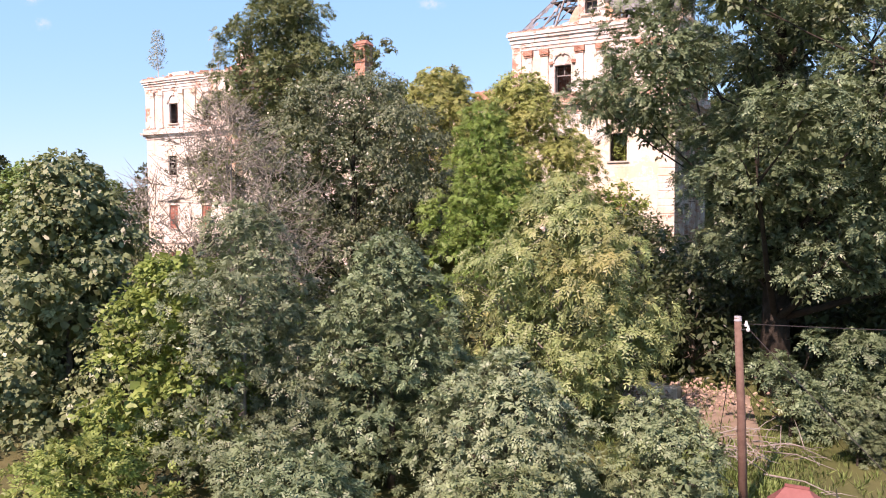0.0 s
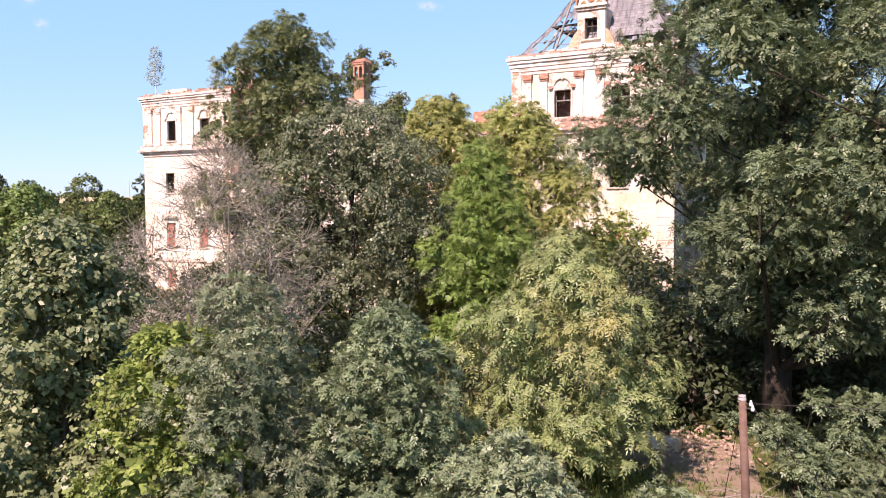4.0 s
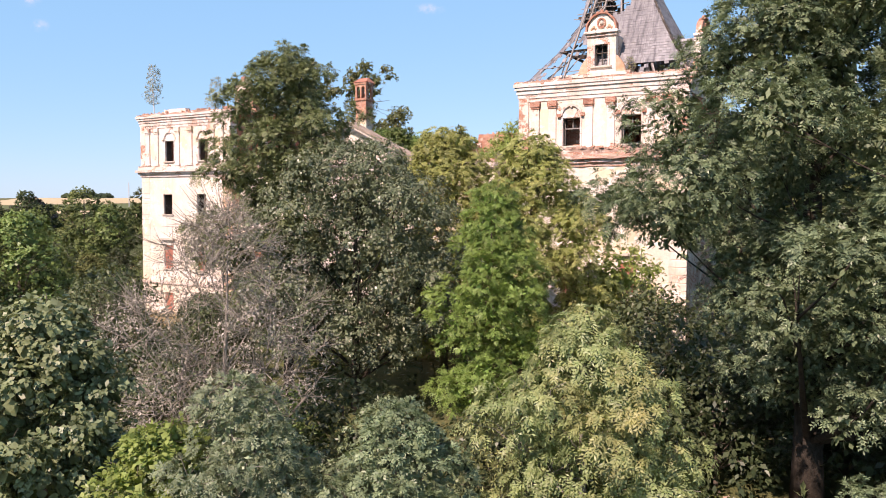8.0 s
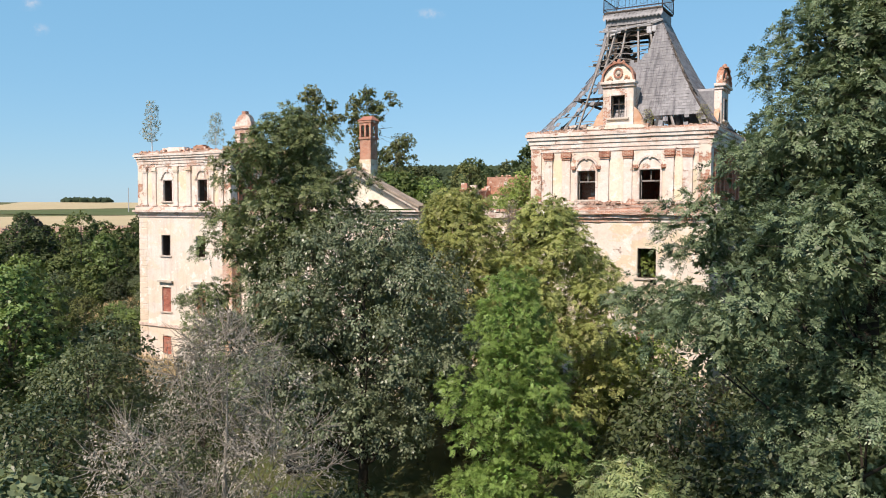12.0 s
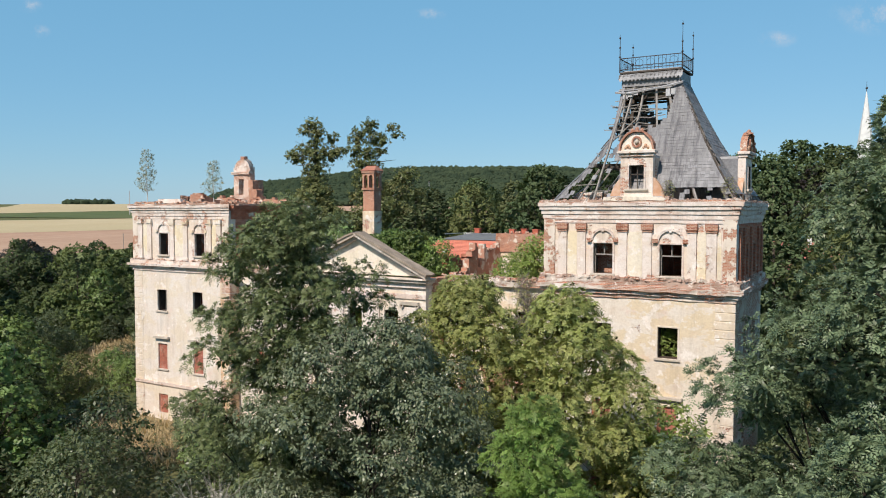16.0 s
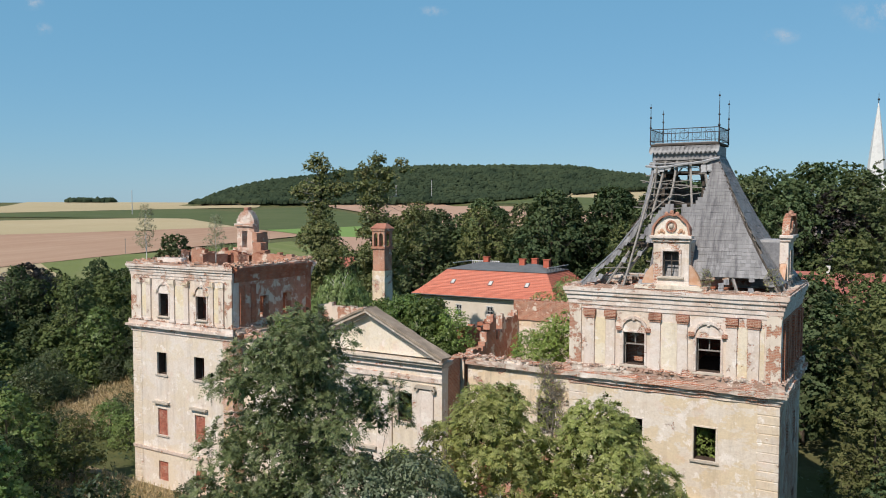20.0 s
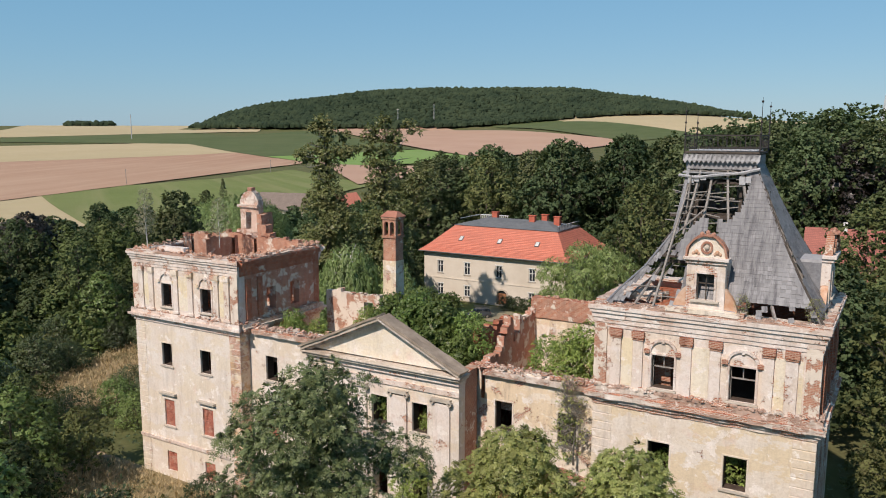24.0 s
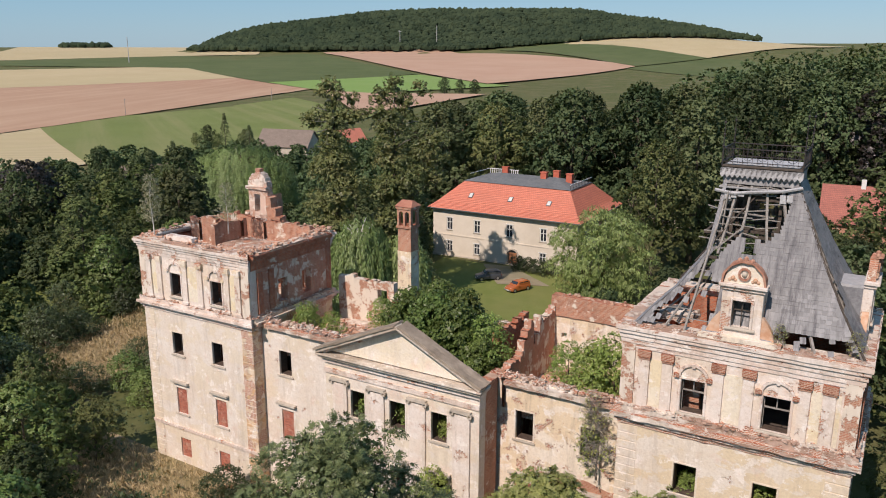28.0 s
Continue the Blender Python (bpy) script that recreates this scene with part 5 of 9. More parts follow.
def lower_edge(s):
    pts = ((0, 0.0), (0.2, 0.0), (0.21, 0.38), (0.27, 0.52), (0.32, 0.58), (0.42, 0.60), (0.43, 0.50), (0.53, 0.50), (0.54, 0.60), (0.60, 0.56), (0.66, 0.62), (0.74, 0.70), (0.82, 0.80), (0.86, 0.92), (1, 1))
    for (a, p), (b, q) in zip(pts, pts[1:]):
        if a <= s <= b:
            return p + (q - p) * (s - a) / (b - a)
    return 1.0


def slated(face, s, t, rnd):
    if face == "front":
        if t > 0.93:
            return True
        if s < 0.065 + 0.025 * math.sin(t * 40) and t < 0.6:
            return rnd.random() < 0.72
        if s < 0.36 and t < 0.34 + 0.03 * math.sin(s * 60):
            return rnd.random() < 0.06
        if t < 0.085 and s > 0.64:
            return rnd.random() < 0.12
        return t < lower_edge(s) - rnd.uniform(0, 0.02)
    if face == "right":
        return t > 0.05 and not (s < 0.16 and 0.25 < t < 0.85) and rnd.random() > 0.03
    if face == "left":
        return rnd.random() < (0.03 if t < 0.55 else 0.5) and not (0.3 < s < 0.7 and t < 0.3)
    return not (s > 0.55 and t < 0.62) and t < 0.78 + 0.1 * math.sin(s * 9) and rnd.random() < 0.94


roof = part("roof_frame", bmesh.new(), TIMBER, palace, "steep half-stripped roof of grey slate on bare rafters")
bm = bmesh.new()
STEPS = (0.0, 0.12, 0.3, 0.5, 0.75, 1.0)
for face, whole, upper in (("front", (0.0, 0.38, 0.60, 0.80, 1.0), (0.2,)), ("right", (0.2, 0.4, 0.6, 0.8, 1.0), ()), ("back", (0.2, 0.4), (0.6, 0.8, 1.0)), ("left", (), (0.3, 0.65))):
    for s, lowest in [(q, 0.0) for q in whole] + [(q, 0.5) for q in upper]:
        pts = [roof_pt(face, s + 0.012 * math.sin(9 * s + 5 * t), t) - Vector((0, 0, 0.14)) for t in STEPS if t >= lowest]
        for a, b in zip(pts, pts[1:]):
            beam(bm, a, b, 0.12, 0.15)
for s0, t0, s1, t1 in ((0.26, 0.0, 0.06, 0.86), (0.16, 0.0, 0.15, 0.25)):      # posts left standing beside the dormer
    beam(bm, roof_pt("front", s0, t0) + Vector((0, 0.15, 0)), roof_pt("front", s1, t1) + Vector((0, 0.1, 0)), 0.11, 0.11)
part("rafter", bm, TIMBER, roof, "weathered grey rafters")["kind"] = "stuff"
rnd = random.Random(9)
for face in ("front", "left", "back", "right"):
    bm = bmesh.new()
    k = 0
    rows_n = 20 if face == "front" else 22
    for r in range(rows_n):
        t = (r + 0.5) / rows_n
        s = -0.03 if face in ("front", "left") else 0.0
        while s < 1.0:
            e = min(1.03 if face == "left" else 1.0, s + rnd.uniform(0.12, 0.3))
            need = not slated(face, (s + e) / 2, t, rnd) or face == "right"
            if need and 0.03 < t < 0.94 and rnd.random() < (0.1 if t < 0.52 and (face in ("left", "back") or face == "front" and s < 0.2) else 0.78 if face == "front" and t > 0.5 else 0.6):
                tilt = rnd.uniform(-0.012, 0.012)
                beam(bm, roof_pt(face, s - (rnd.uniform(0, 0.10) if s < 0 and t > 0.5 else 0), t + tilt), roof_pt(face, e, t - tilt), 0.065, 0.05)
            s = e
    part("batten", bm, TIMBER, roof, "grey roofing battens, many broken")["kind"] = "stuff"
bm = bmesh.new()
for z, w in ((20.4, 0.16), (23.0, 0.16), (25.0, 0.14)):
    t = (z - 18) / 8.3
    a, b, c, d = corner(0, 0, t), corner(1, 0, t), corner(1, 1, t), corner(0, 1, t)
    mid = (a + b + c + d) / 4
    a, b, c, d = [q.lerp(mid, 0.22) for q in (a, b, c, d)]
    for p, q in ((a, b), (b, c), (c, d), (d, a)):
        beam(bm, p, q, w)
    beam(bm, (a + d) / 2, (b + c) / 2, w)
    beam(bm, a.lerp(d, 0.35), b.lerp(c, 0.35), w)
for x, y in ((-21.4, 59.6), (-18.9, 59.6), (-21.4, 61.4), (-18.9, 61.4)):
    beam(bm, (x - 0.4, y, 18), (x, y, 26.3), 0.2)
beam(bm, (-22.9, 57.2, 21.5), (-20.2, 59.0, 25.3), 0.06)
part("truss", bm, DARK_TIMBER, roof, "dark timber roof truss")
for k, (a, b) in enumerate((((-22.6, 57.4, 21.6), (-20.6, 57.9, 23.6)), ((-22.6, 58.6, 24.4), (-19.2, 58.7, 24.1)), ((-24.6, 56.4, 18.2), (-22.4, 57.6, 20.3)), ((-24.0, 57.6, 18.1), (-22.9, 56.5, 19.9)), ((-23.4, 56.3, 18.1), (-22.0, 58.4, 20.8)), ((-24.9, 57.2, 18.3), (-22.2, 56.6, 18.6)), ((-21.9, 58.3, 22.0), (-21.7, 58.6, 25.4)))):
    bm = bmesh.new()
    beam(bm, a, b, 0.08, 0.07, 0.3 * k)
    part("fallen_timber", bm, TIMBER, roof, "loose timber among the rafters")
part("debris", rough_box(-24.6, -22.6, 56.6, 58.0, 18.0, 18.5, 0.3, 0.3, 71), LEDGE, roof, "brick rubble behind the stripped rafters")

# slates: one thin, slightly chipped plate, shared by all
SLATE_PIECE = None
m, nt, p, out = mat_nodes("slate_piece")
oi = nt.nodes.new("ShaderNodeObjectInfo")
gi = nt.nodes.new("ShaderNodeNewGeometry")
co = coords(nt)
c_ = mix(nt, oi.outputs["Random"], (0.15, 0.148, 0.152), (0.29, 0.286, 0.292))
c_ = mix(nt, maths(nt, "MULTIPLY", gi.outputs["Random Per Island"], 0.5), c_, (0.26, 0.255, 0.25))
c_ = mix(nt, maths(nt, "MULTIPLY", noise_fac(nt, coords(nt, (1, 0.12, 0.11)), 3.4, 8, 0.75, 0.48, 0.62), 0.8), c_, (0.075, 0.072, 0.080))
c_ = mix(nt, maths(nt, "MULTIPLY", noise_fac(nt, coords(nt, (1, 0.3, 0.2)), 2.2, 5, 0.7, 0.52, 0.75), 0.6), c_, (0.40, 0.385, 0.385))
nt.links.new(c_, p.inputs["Base Color"])
p.inputs["Roughness"].default_value = 0.62
p.inputs["Specular IOR Level"].default_value = 0.32
nz = node(nt, "ShaderNodeTexNoise", Scale=18.0, Detail=6.0)
nt.links.new(co, nz.inputs["Vector"])
bump(nt, p, nz.outputs["Fac"], 0.35, 0.02)
SLATE_PIECE = m


def slate_plate(k):
    rnd = random.Random(k)
    bm = bmesh.new()
    w, h = 0.146, 0.36
    c = rnd.uniform(0.0, 0.025)
    loop = [(-w, 0), (-w, -h + c), (-w + 0.02, -h), (w - 0.02, -h - rnd.uniform(0, 0.02)), (w, -h + rnd.uniform(0, 0.025)), (w, 0)]
    up = [bm.verts.new((x, y, 0.016)) for x, y in loop]
    dn = [bm.verts.new((x, y, 0.0)) for x, y in loop]
    bm.faces.new(up)
    bm.faces.new(dn[::-1])
    for i in range(len(loop)):
        j = (i + 1) % len(loop)
        bm.faces.new((up[i], dn[i], dn[j], up[j]))
    me = bpy.data.meshes.new("slate")
    bmesh.ops.recalc_face_normals(bm, faces=bm.faces)
    bm.to_mesh(me)
    bm.free()
    me.materials.append(SLATE_PIECE)
    return me


PLATES = [slate_plate(k) for k in range(5)]
rnd = random.Random(4)
made = 0
for face in ("front", "right", "left", "back"):
    rest_v, rest_f = [], []
    for r in range(40):
        t = (r + 1.0) / 40
        a, b = roof_pt(face, 0, t), roof_pt(face, 1, t)
        wide = 2 * (b - roof_pt(face, 0.5, t)).length if face == "front" else (b - a).length
        n = max(1, round(wide / 0.27))
        for i in range(n + (r % 2)):
            s = (i + (0.5 if r % 2 == 0 else 0.0)) / n
            s = min(0.985, max(0.015, s))
            if not slated(face, s, t - 0.02, rnd):
                continue
            p0 = roof_pt(face, s, t)
            up_ = (roof_pt(face, s, min(1, t + 0.02)) - roof_pt(face, s, t - 0.02)).normalized()
            al = (b - a).normalized()
            no = al.cross(up_).normalized()
            rot = Matrix((al, up_, no)).transposed().to_4x4()
            mt = Matrix.Translation(p0 + no * (0.05 + rnd.uniform(0, 0.012))) @ rot @ Euler((radians(-2.5 + rnd.uniform(-1.5, 1)), rnd.uniform(-0.012, 0.012), rnd.gauss(0, 0.02))).to_matrix().to_4x4()
            me = PLATES[rnd.randrange(5)]
            if face == "front" and made < 300:
                ob = new("slate", me)
                place_under(ob, roof)
                ob.matrix_basis = mt
                made += 1
            else:
                o = len(rest_v)
                rest_v += [mt @ v.co for v in me.vertices]
                rest_f += [[o + q for q in f.vertices] for f in me.polygons]
    if rest_f:
        me = bpy.data.meshes.new("slating")
        me.from_pydata(rest_v, [], rest_f)
        ob = mesh_part("slating", me, SLATE_PIECE, roof, "courses of grey slates")
        ob["kind"] = "stuff"

# hips, head band, zinc, platform
for i, j in ((0, 0), (1, 0), (1, 1), (0, 1)):
    bm = bmesh.new()
    pts = [roof_pt("front" if j == 0 else "back", (i if j == 0 else 1 - i), t) for t in (0.0, 0.1, 0.25, 0.5, 0.75, 1.0)]
    for a, b in zip(pts, pts[1:]):
        beam(bm, a + Vector((0, 0, 0.06)), b + Vector((0, 0, 0.06)), 0.13 if i else 0.2, 0.05)
    part("hip_flashing", bm, DARK_TIMBER if i else SLATE, roof, "dark hip of the roof")
hx0, hx1, hy0, hy1 = RT[0] - 0.1, RT[1] + 0.1, RT[2] - 0.1, RT[3] + 0.1
for z0, z1, o, mt in ((25.5, 25.62, 0.26, ZINC_DULL), (25.75, 26.64, 0.1, SLATE), (26.68, 26.82, 0.22, DARK_TIMBER)):
    part("head_moulding", bevelled(boxes((hx0 - o, hx1 + o, hy0 - o, hy1 + o, z0, z1)), 0.03), mt, roof)
bm = bmesh.new()
n = 16
for i in range(n):
    x = hx0 - 0.25 + (hx1 - hx0 + 0.5) * i / n
    w = (hx1 - hx0 + 0.5) / n
    for y in (hy0 - 0.34,):
        vs = [bm.verts.new(q) for q in ((x, y + 0.14, 26.66), (x + w, y + 0.14, 26.66), (x + w, y, 26.3), (x + w / 2, y - 0.03, 26.12), (x, y, 26.3))]
        f = bm.faces.new(vs)
r = bmesh.ops.solidify(bm, geom=bm.faces[:], thickness=0.02)
part("scalloped_band", bm, ZINC_DULL, roof, "zigzag-edged zinc band")
bm = bmesh.new()
pts = [(hx0 - 0.4, hy0 - 0.5, 25.42), (-21.4, hy0 - 0.58, 25.3), (-20.4, hy0 - 0.52, 25.45), (-19.0, hy0 - 0.55, 25.6), (hx1 + 0.3, hy0 - 0.35, 25.85)]
for a, b in zip(pts, pts[1:]):
    beam(bm, a, b, 0.16, 0.10, 0.4)
for k, x in enumerate((-21.9, -21.6, -21.2, -19.0, -18.7)):
    box(bm, x, x + 0.34, hy0 - 0.56, hy0 - 0.52, 24.95 + 0.1 * (k % 3), 25.42)
part("torn_zinc", bm, ZINC, roof, "torn bright zinc flashing")
part("platform", bevelled(boxes((hx0, hx1, hy0, hy1, 26.82, 26.9)), 0.02), ZINC, roof)

# iron railing and spiked finials on the platform
rail = part("railing", boxes((hx0 - 0.2, hx1 + 0.2, hy0 - 0.2, hy0 - 0.16, 26.98, 27.02), (hx0 - 0.2, hx1 + 0.2, hy1 + 0.16, hy1 + 0.2, 26.98, 27.02), (hx0 - 0.2, hx0 - 0.16, hy0 - 0.16, hy1 + 0.16, 26.98, 27.02), (hx1 + 0.16, hx1 + 0.2, hy0 - 0.16, hy1 + 0.16, 26.98, 27.02)), IRON, palace, "ornate rusty iron railing")
part("handrail", boxes((hx0 - 0.2, hx1 + 0.2, hy0 - 0.21, hy0 - 0.16, 27.72, 27.77), (hx0 - 0.2, hx1 + 0.2, hy1 + 0.16, hy1 + 0.21, 27.72, 27.77), (hx0 - 0.21, hx0 - 0.16, hy0 - 0.16, hy1 + 0.16, 27.72, 27.77), (hx1 + 0.16, hx1 + 0.21, hy0 - 0.16, hy1 + 0.16, 27.72, 27.77)), IRON, rail)
for i in range(17):
    x = hx0 - 0.18 + (hx1 - hx0 + 0.36) * i / 16
    for y in (hy0 - 0.18, hy1 + 0.18):
        bm = bmesh.new()
        beam(bm, (x, y, 26.9), (x, y, 27.72), 0.018)
        part("bar", bm, IRON, rail)
for i in range(1, 15):
    y = hy0 - 0.18 + (hy1 - hy0 + 0.36) * i / 15
    for x in (hx0 - 0.18, hx1 + 0.18):
        bm = bmesh.new()
        beam(bm, (x, y, 26.9), (x, y, 27.72), 0.018)
        part("bar", bm, IRON, rail)
for i in range(5):
    x = hx0 + (hx1 - hx0) * (i + 0.5) / 5
    bm = bmesh.new()
    for k in range(12):
        t0, t1 = 2 * math.pi * k / 12, 2 * math.pi * (k + 1) / 12
        beam(bm, (x + math.cos(t0) * 0.26, hy0 - 0.2, 27.36 + math.sin(t0) * 0.26), (x + math.cos(t1) * 0.26, hy0 - 0.2, 27.36 + math.sin(t1) * 0.26), 0.018)
    part("scroll", bm, IRON, rail, "iron ring ornament")
for x, y, top in ((hx0 - 0.2, hy0 - 0.2, 29.4), (hx0 - 0.2, hy1 + 0.2, 29.3), (hx1 + 0.2, hy0 - 0.2, 29.9), (hx1 + 0.2, hy1 + 0.2, 29.7)):
    bm = bmesh.new()
    tube(bm, [(x, y, 26.8), (x, y, 27.8), (x, y, 28.6), (x, y, top)], [0.05, 0.035, 0.025, 0.01], 8)
    fin = part("finial", bm, IRON, palace, "tall spiked iron finial")
    for z, r_ in ((27.85, 0.08), (28.5, 0.07), (top - 0.25, 0.07)):
        bm = bmesh.new()
        bmesh.ops.create_uvsphere(bm, u_segments=8, v_segments=6, radius=r_, matrix=Matrix.Translation((x, y, z)))
        part("knob", bm, IRON, fin)


# ---- dormers ----
def dormer(m, seed, ruined):
    """Rendered dormer front with window, cornice, round gable and scrolled sides; local x along the wall, -y outwards, z up from the cornice."""
    def add(name, bm, mat_, parent, label=""):
        bm.transform(m)
        return part(name, bm, mat_, parent, label)
    w, o = 1.16, 0.52
    bm = boxes((-w, -o, 0, 0.5, 0.45, 2.75), (o, w, 0, 0.5, 0.45, 2.75), (-o, o, 0, 0.5, 2.22, 2.75), (-w, w, 0, 0.5, 0.0, 0.45), (-o, o, 0, 0.5, 0.45, 0.72))
    body = add("dormer", bevelled(bm, 0.02), PLASTER_PALE, palace, "rendered stone dormer with a round gable")
    for u in (-w, w - 0.35):
        add("dormer_side", boxes((u, u + 0.35, 0.5, 2.1, 0, 2.7)), SLATE if ruined else PLASTER_BARE, body)
    add("surround", bevelled(boxes((-o - 0.16, -o, -0.07, 0.1, 0.72, 2.35), (o, o + 0.16, -0.07, 0.1, 0.72, 2.35), (-o, o, -0.07, 0.1, 2.2, 2.36)), 0.02), TRIM, body)
    add("sill", bevelled(boxes((-0.85, 0.85, -0.16, 0.1, 0.58, 0.73)), 0.03), STONE, body)
    add("dormer_cornice", bevelled(boxes((-w - 0.08, w + 0.08, -0.12, 0.5, 2.75, 2.95), (-w - 0.2, w + 0.2, -0.26, 0.5, 2.95, 3.15)), 0.03), TRIM, body)
    bm = bmesh.new()
    n, r = 20, 1.12
    pts = [(math.cos(math.pi * i / n) * r, 3.15 + math.sin(math.pi * i / n) * 1.12) for i in range(n + 1)]
    f = [bm.verts.new((x, -0.02, z)) for x, z in pts]
    b = [bm.verts.new((x, 0.4, z)) for x, z in pts]
    bm.faces.new(f)
    bm.faces.new(b[::-1])
    for i in range(n + 1):
        j = (i + 1) % (n + 1)
        bm.faces.new((f[i], b[i], b[j], f[j]))
    add("round_gable", bm, BRICK if ruined else TYMPANUM, body)
    bm = bmesh.new()
    for i in range(12 if ruined else n):
        t0, t1 = math.pi * i / n, math.pi * (i + 1) / n
        q = [Vector((math.cos(t) * 1.2, 0.05, 3.15 + math.sin(t) * 1.22)) for t in (t0, t1)]
        beam(bm, q[0], q[1], 0.5, 0.12)
    for v in bm.verts:
        v.co += Vector(noise.noise_vector(v.co * 3.0 + Vector((seed, 0, 0)))) * (0.16 if ruined else 0.06)
    add("gable_moulding", bm, TERRACOTTA, body, "heavy terracotta arch moulding")
    bm = bmesh.new()
    for i in range(18):
        t0, t1 = 2 * math.pi * i / 18, 2 * math.pi * (i + 1) / 18
        q = [Vector((math.cos(t) * 0.3, -0.06, 3.68 + math.sin(t) * 0.3)) for t in (t0, t1)]
        beam(bm, q[0], q[1], 0.12, 0.12)
    add("wreath", bm, TERRACOTTA, body, "round terracotta wreath")
    bm = bmesh.new()
    bmesh.ops.create_uvsphere(bm, u_segments=12, v_segments=8, radius=0.17, matrix=Matrix.Translation((0, -0.02, 3.68)))
    add("boss", bm, STONE, body)
    for s in (-1, 1):
        bm = bmesh.new()
        for k, (x, z, q) in enumerate(((0.62, 3.42, 0.13), (0.80, 3.33, 0.10), (0.48, 3.32, 0.09))):
            bmesh.ops.create_icosphere(bm, subdivisions=2, radius=q, matrix=Matrix.Translation((s * x, -0.02, z)))
        add("leaf_ornament", bm, ORANGE_CLAY, body)
    bm = bmesh.new()
    for x, z in ((-0.35, 4.4), (0.0, 4.5), (0.35, 4.4)):
        bmesh.ops.create_icosphere(bm, subdivisions=1, radius=0.15, matrix=Matrix.Translation((x, 0.05, z)))
    add("crest", bm, TERRACOTTA, body)
    for s in (-1, 1):
        bm = bmesh.new()
        n2 = 10
        out_ = [(s * (w + 0.8 * (1 - (i / n2) ** 1.7) ** 0.9), 0.05 + 1.4 * i / n2) for i in range(n2 + 1)]
        loop = [(s * w, 0.05)] + out_ + [(s * w, 1.46)]
        f = [bm.verts.new((x, 0.08, z)) for x, z in loop]
        b = [bm.verts.new((x, 0.42, z)) for x, z in loop]
        bm.faces.new(f)
        bm.faces.new(b[::-1])
        for i in range(len(loop)):
            j = (i + 1) % len(loop)
            bm.faces.new((f[i], b[i], b[j], f[j]))
        add("volute", bm, ORANGE_CLAY, body, "scrolled terracotta side piece")
    for q in ((-o, -o + 0.06, 0.73, 2.12), (o - 0.06, o, 0.73, 2.12), (-0.03, 0.03, 0.73, 2.12), (-o, o, 1.62, 1.68), (-o, o, 2.12, 2.2)):
        add("window_bar", boxes((q[0], q[1], 0.2, 0.26, q[2], q[3])), DARK_TIMBER, body)
    add("dormer_roof", boxes((-w, w, 0.45, 2.0, 2.7, 2.85)), ZINC, body)
    return body


dormer(pose(-19.85, 55.12, 18.0) @ Matrix.Diagonal((0.9, 1, 1, 1)), 1, False)
dormer(pose(-13.95, 60.3, 18.0, 0, 0, 90), 2, True)
part("plinth_block", rough_box(-21.9, -17.7, 54.75, 55.6, 17.98, 18.22, 0.05, 0.4, 44), PLASTER_WORN, palace, "worn plinth below the dormer")
part("inner_wall", wall_mesh(TL[0] + 1.0, TL[1] - 1.0, 12.8, lambda u: 15.5 + 0.7 * noise.noise(Vector((u * 0.8, 6, 0))), 0.4, [(-64.6, -63.6, 12.8, 14.6)], 0.4, 16, 0.15, ALONG_X(0, FRONT + 2.3)), BRICK, palace, "broken brick partition in the open tower")
part("corner_pier", rough_box(TR[0] - 0.03, TR[0] + 0.72, FRONT - 0.05, FRONT + 0.05, 12.95, 16.5, 0.035, 0.3, 27), BRICK, palace, "bare brick corner of the slated tower")
# broken brick partition close behind one attic window, sunlit through it
part("inner_wall", wall_mesh(-23.6, -20.4, 12.6, lambda u: 16.2 + 0.5 * noise.noise(Vector((u, 4, 0))), 0.4, [(-21.9, -20.9, 12.6, 14.2)], 0.4, 15, 0.15, ALONG_X(0, FRONT + 1.7)), BRICK, palace, "broken brick partition behind the window")
# window crosses left in the attic openings of the slated tower
for a, b in RA:
    part("window_bars", boxes((a, b, FRONT + 0.3, FRONT + 0.37, 14.45, 14.53), (a, a + 0.06, FRONT + 0.3, FRONT + 0.37, 13.25, 15.2), ((a + b) / 2 - 0.03, (a + b) / 2 + 0.03, FRONT + 0.3, FRONT + 0.37, 14.53, 15.2)), TIMBER, palace, "weathered window cross")

# ---- the inhabited house behind the ruin ----
HX0, HX1, HY0, HY1, HZ = -78.9, -53.9, 120.6, 138.3, 0.2
house = thing("manor_house", "two-storey grey rendered house with a red tiled mansard roof", "house", ((HX0 + HX1) / 2, HY0, HZ))
rows_w = []
for c in (-75.8, -70.8, -65.1, -59.4):
    rows_w.append((c - 0.55, c + 0.55, 4.9, 6.9))
for c in (-75.8, -70.8, -59.4):
    rows_w.append((c - 0.55, c + 0.55, 1.35, 3.1))
door_hole = (-65.3, -63.7, HZ, 3.0)
part("wall", wall_mesh(HX0, HX1, HZ - 1, 8.4, 0.5, rows_w + [door_hole], m=ALONG_X(0, HY0)), HOUSE_WALL, house)
side_w = [(c - 0.55, c + 0.55, z, z + 1.9) for c in (124.0, 129.4, 134.8) for z in (1.3, 4.9)]
part("wall", wall_mesh(HY0 + 0.5, HY1 - 0.5, HZ - 1, 8.4, 0.5, side_w, m=ALONG_Y(HX1, 0)), HOUSE_WALL, house)
part("wall", wall_mesh(HY0 + 0.5, HY1 - 0.5, HZ - 1, 8.4, 0.5, [], m=ALONG_Y(HX0 + 0.5, 0)), HOUSE_WALL, house)
part("wall", wall_mesh(HX0, HX1, HZ - 1, 8.4, 0.5, [], m=ALONG_X(0, HY1 - 0.5)), HOUSE_WALL, house)
part("stringcourse", boxes((HX0 - 0.05, HX1 + 0.05, HY0 - 0.07, HY0 + 0.02, 4.0, 4.16)), HOUSE_WALL, house)
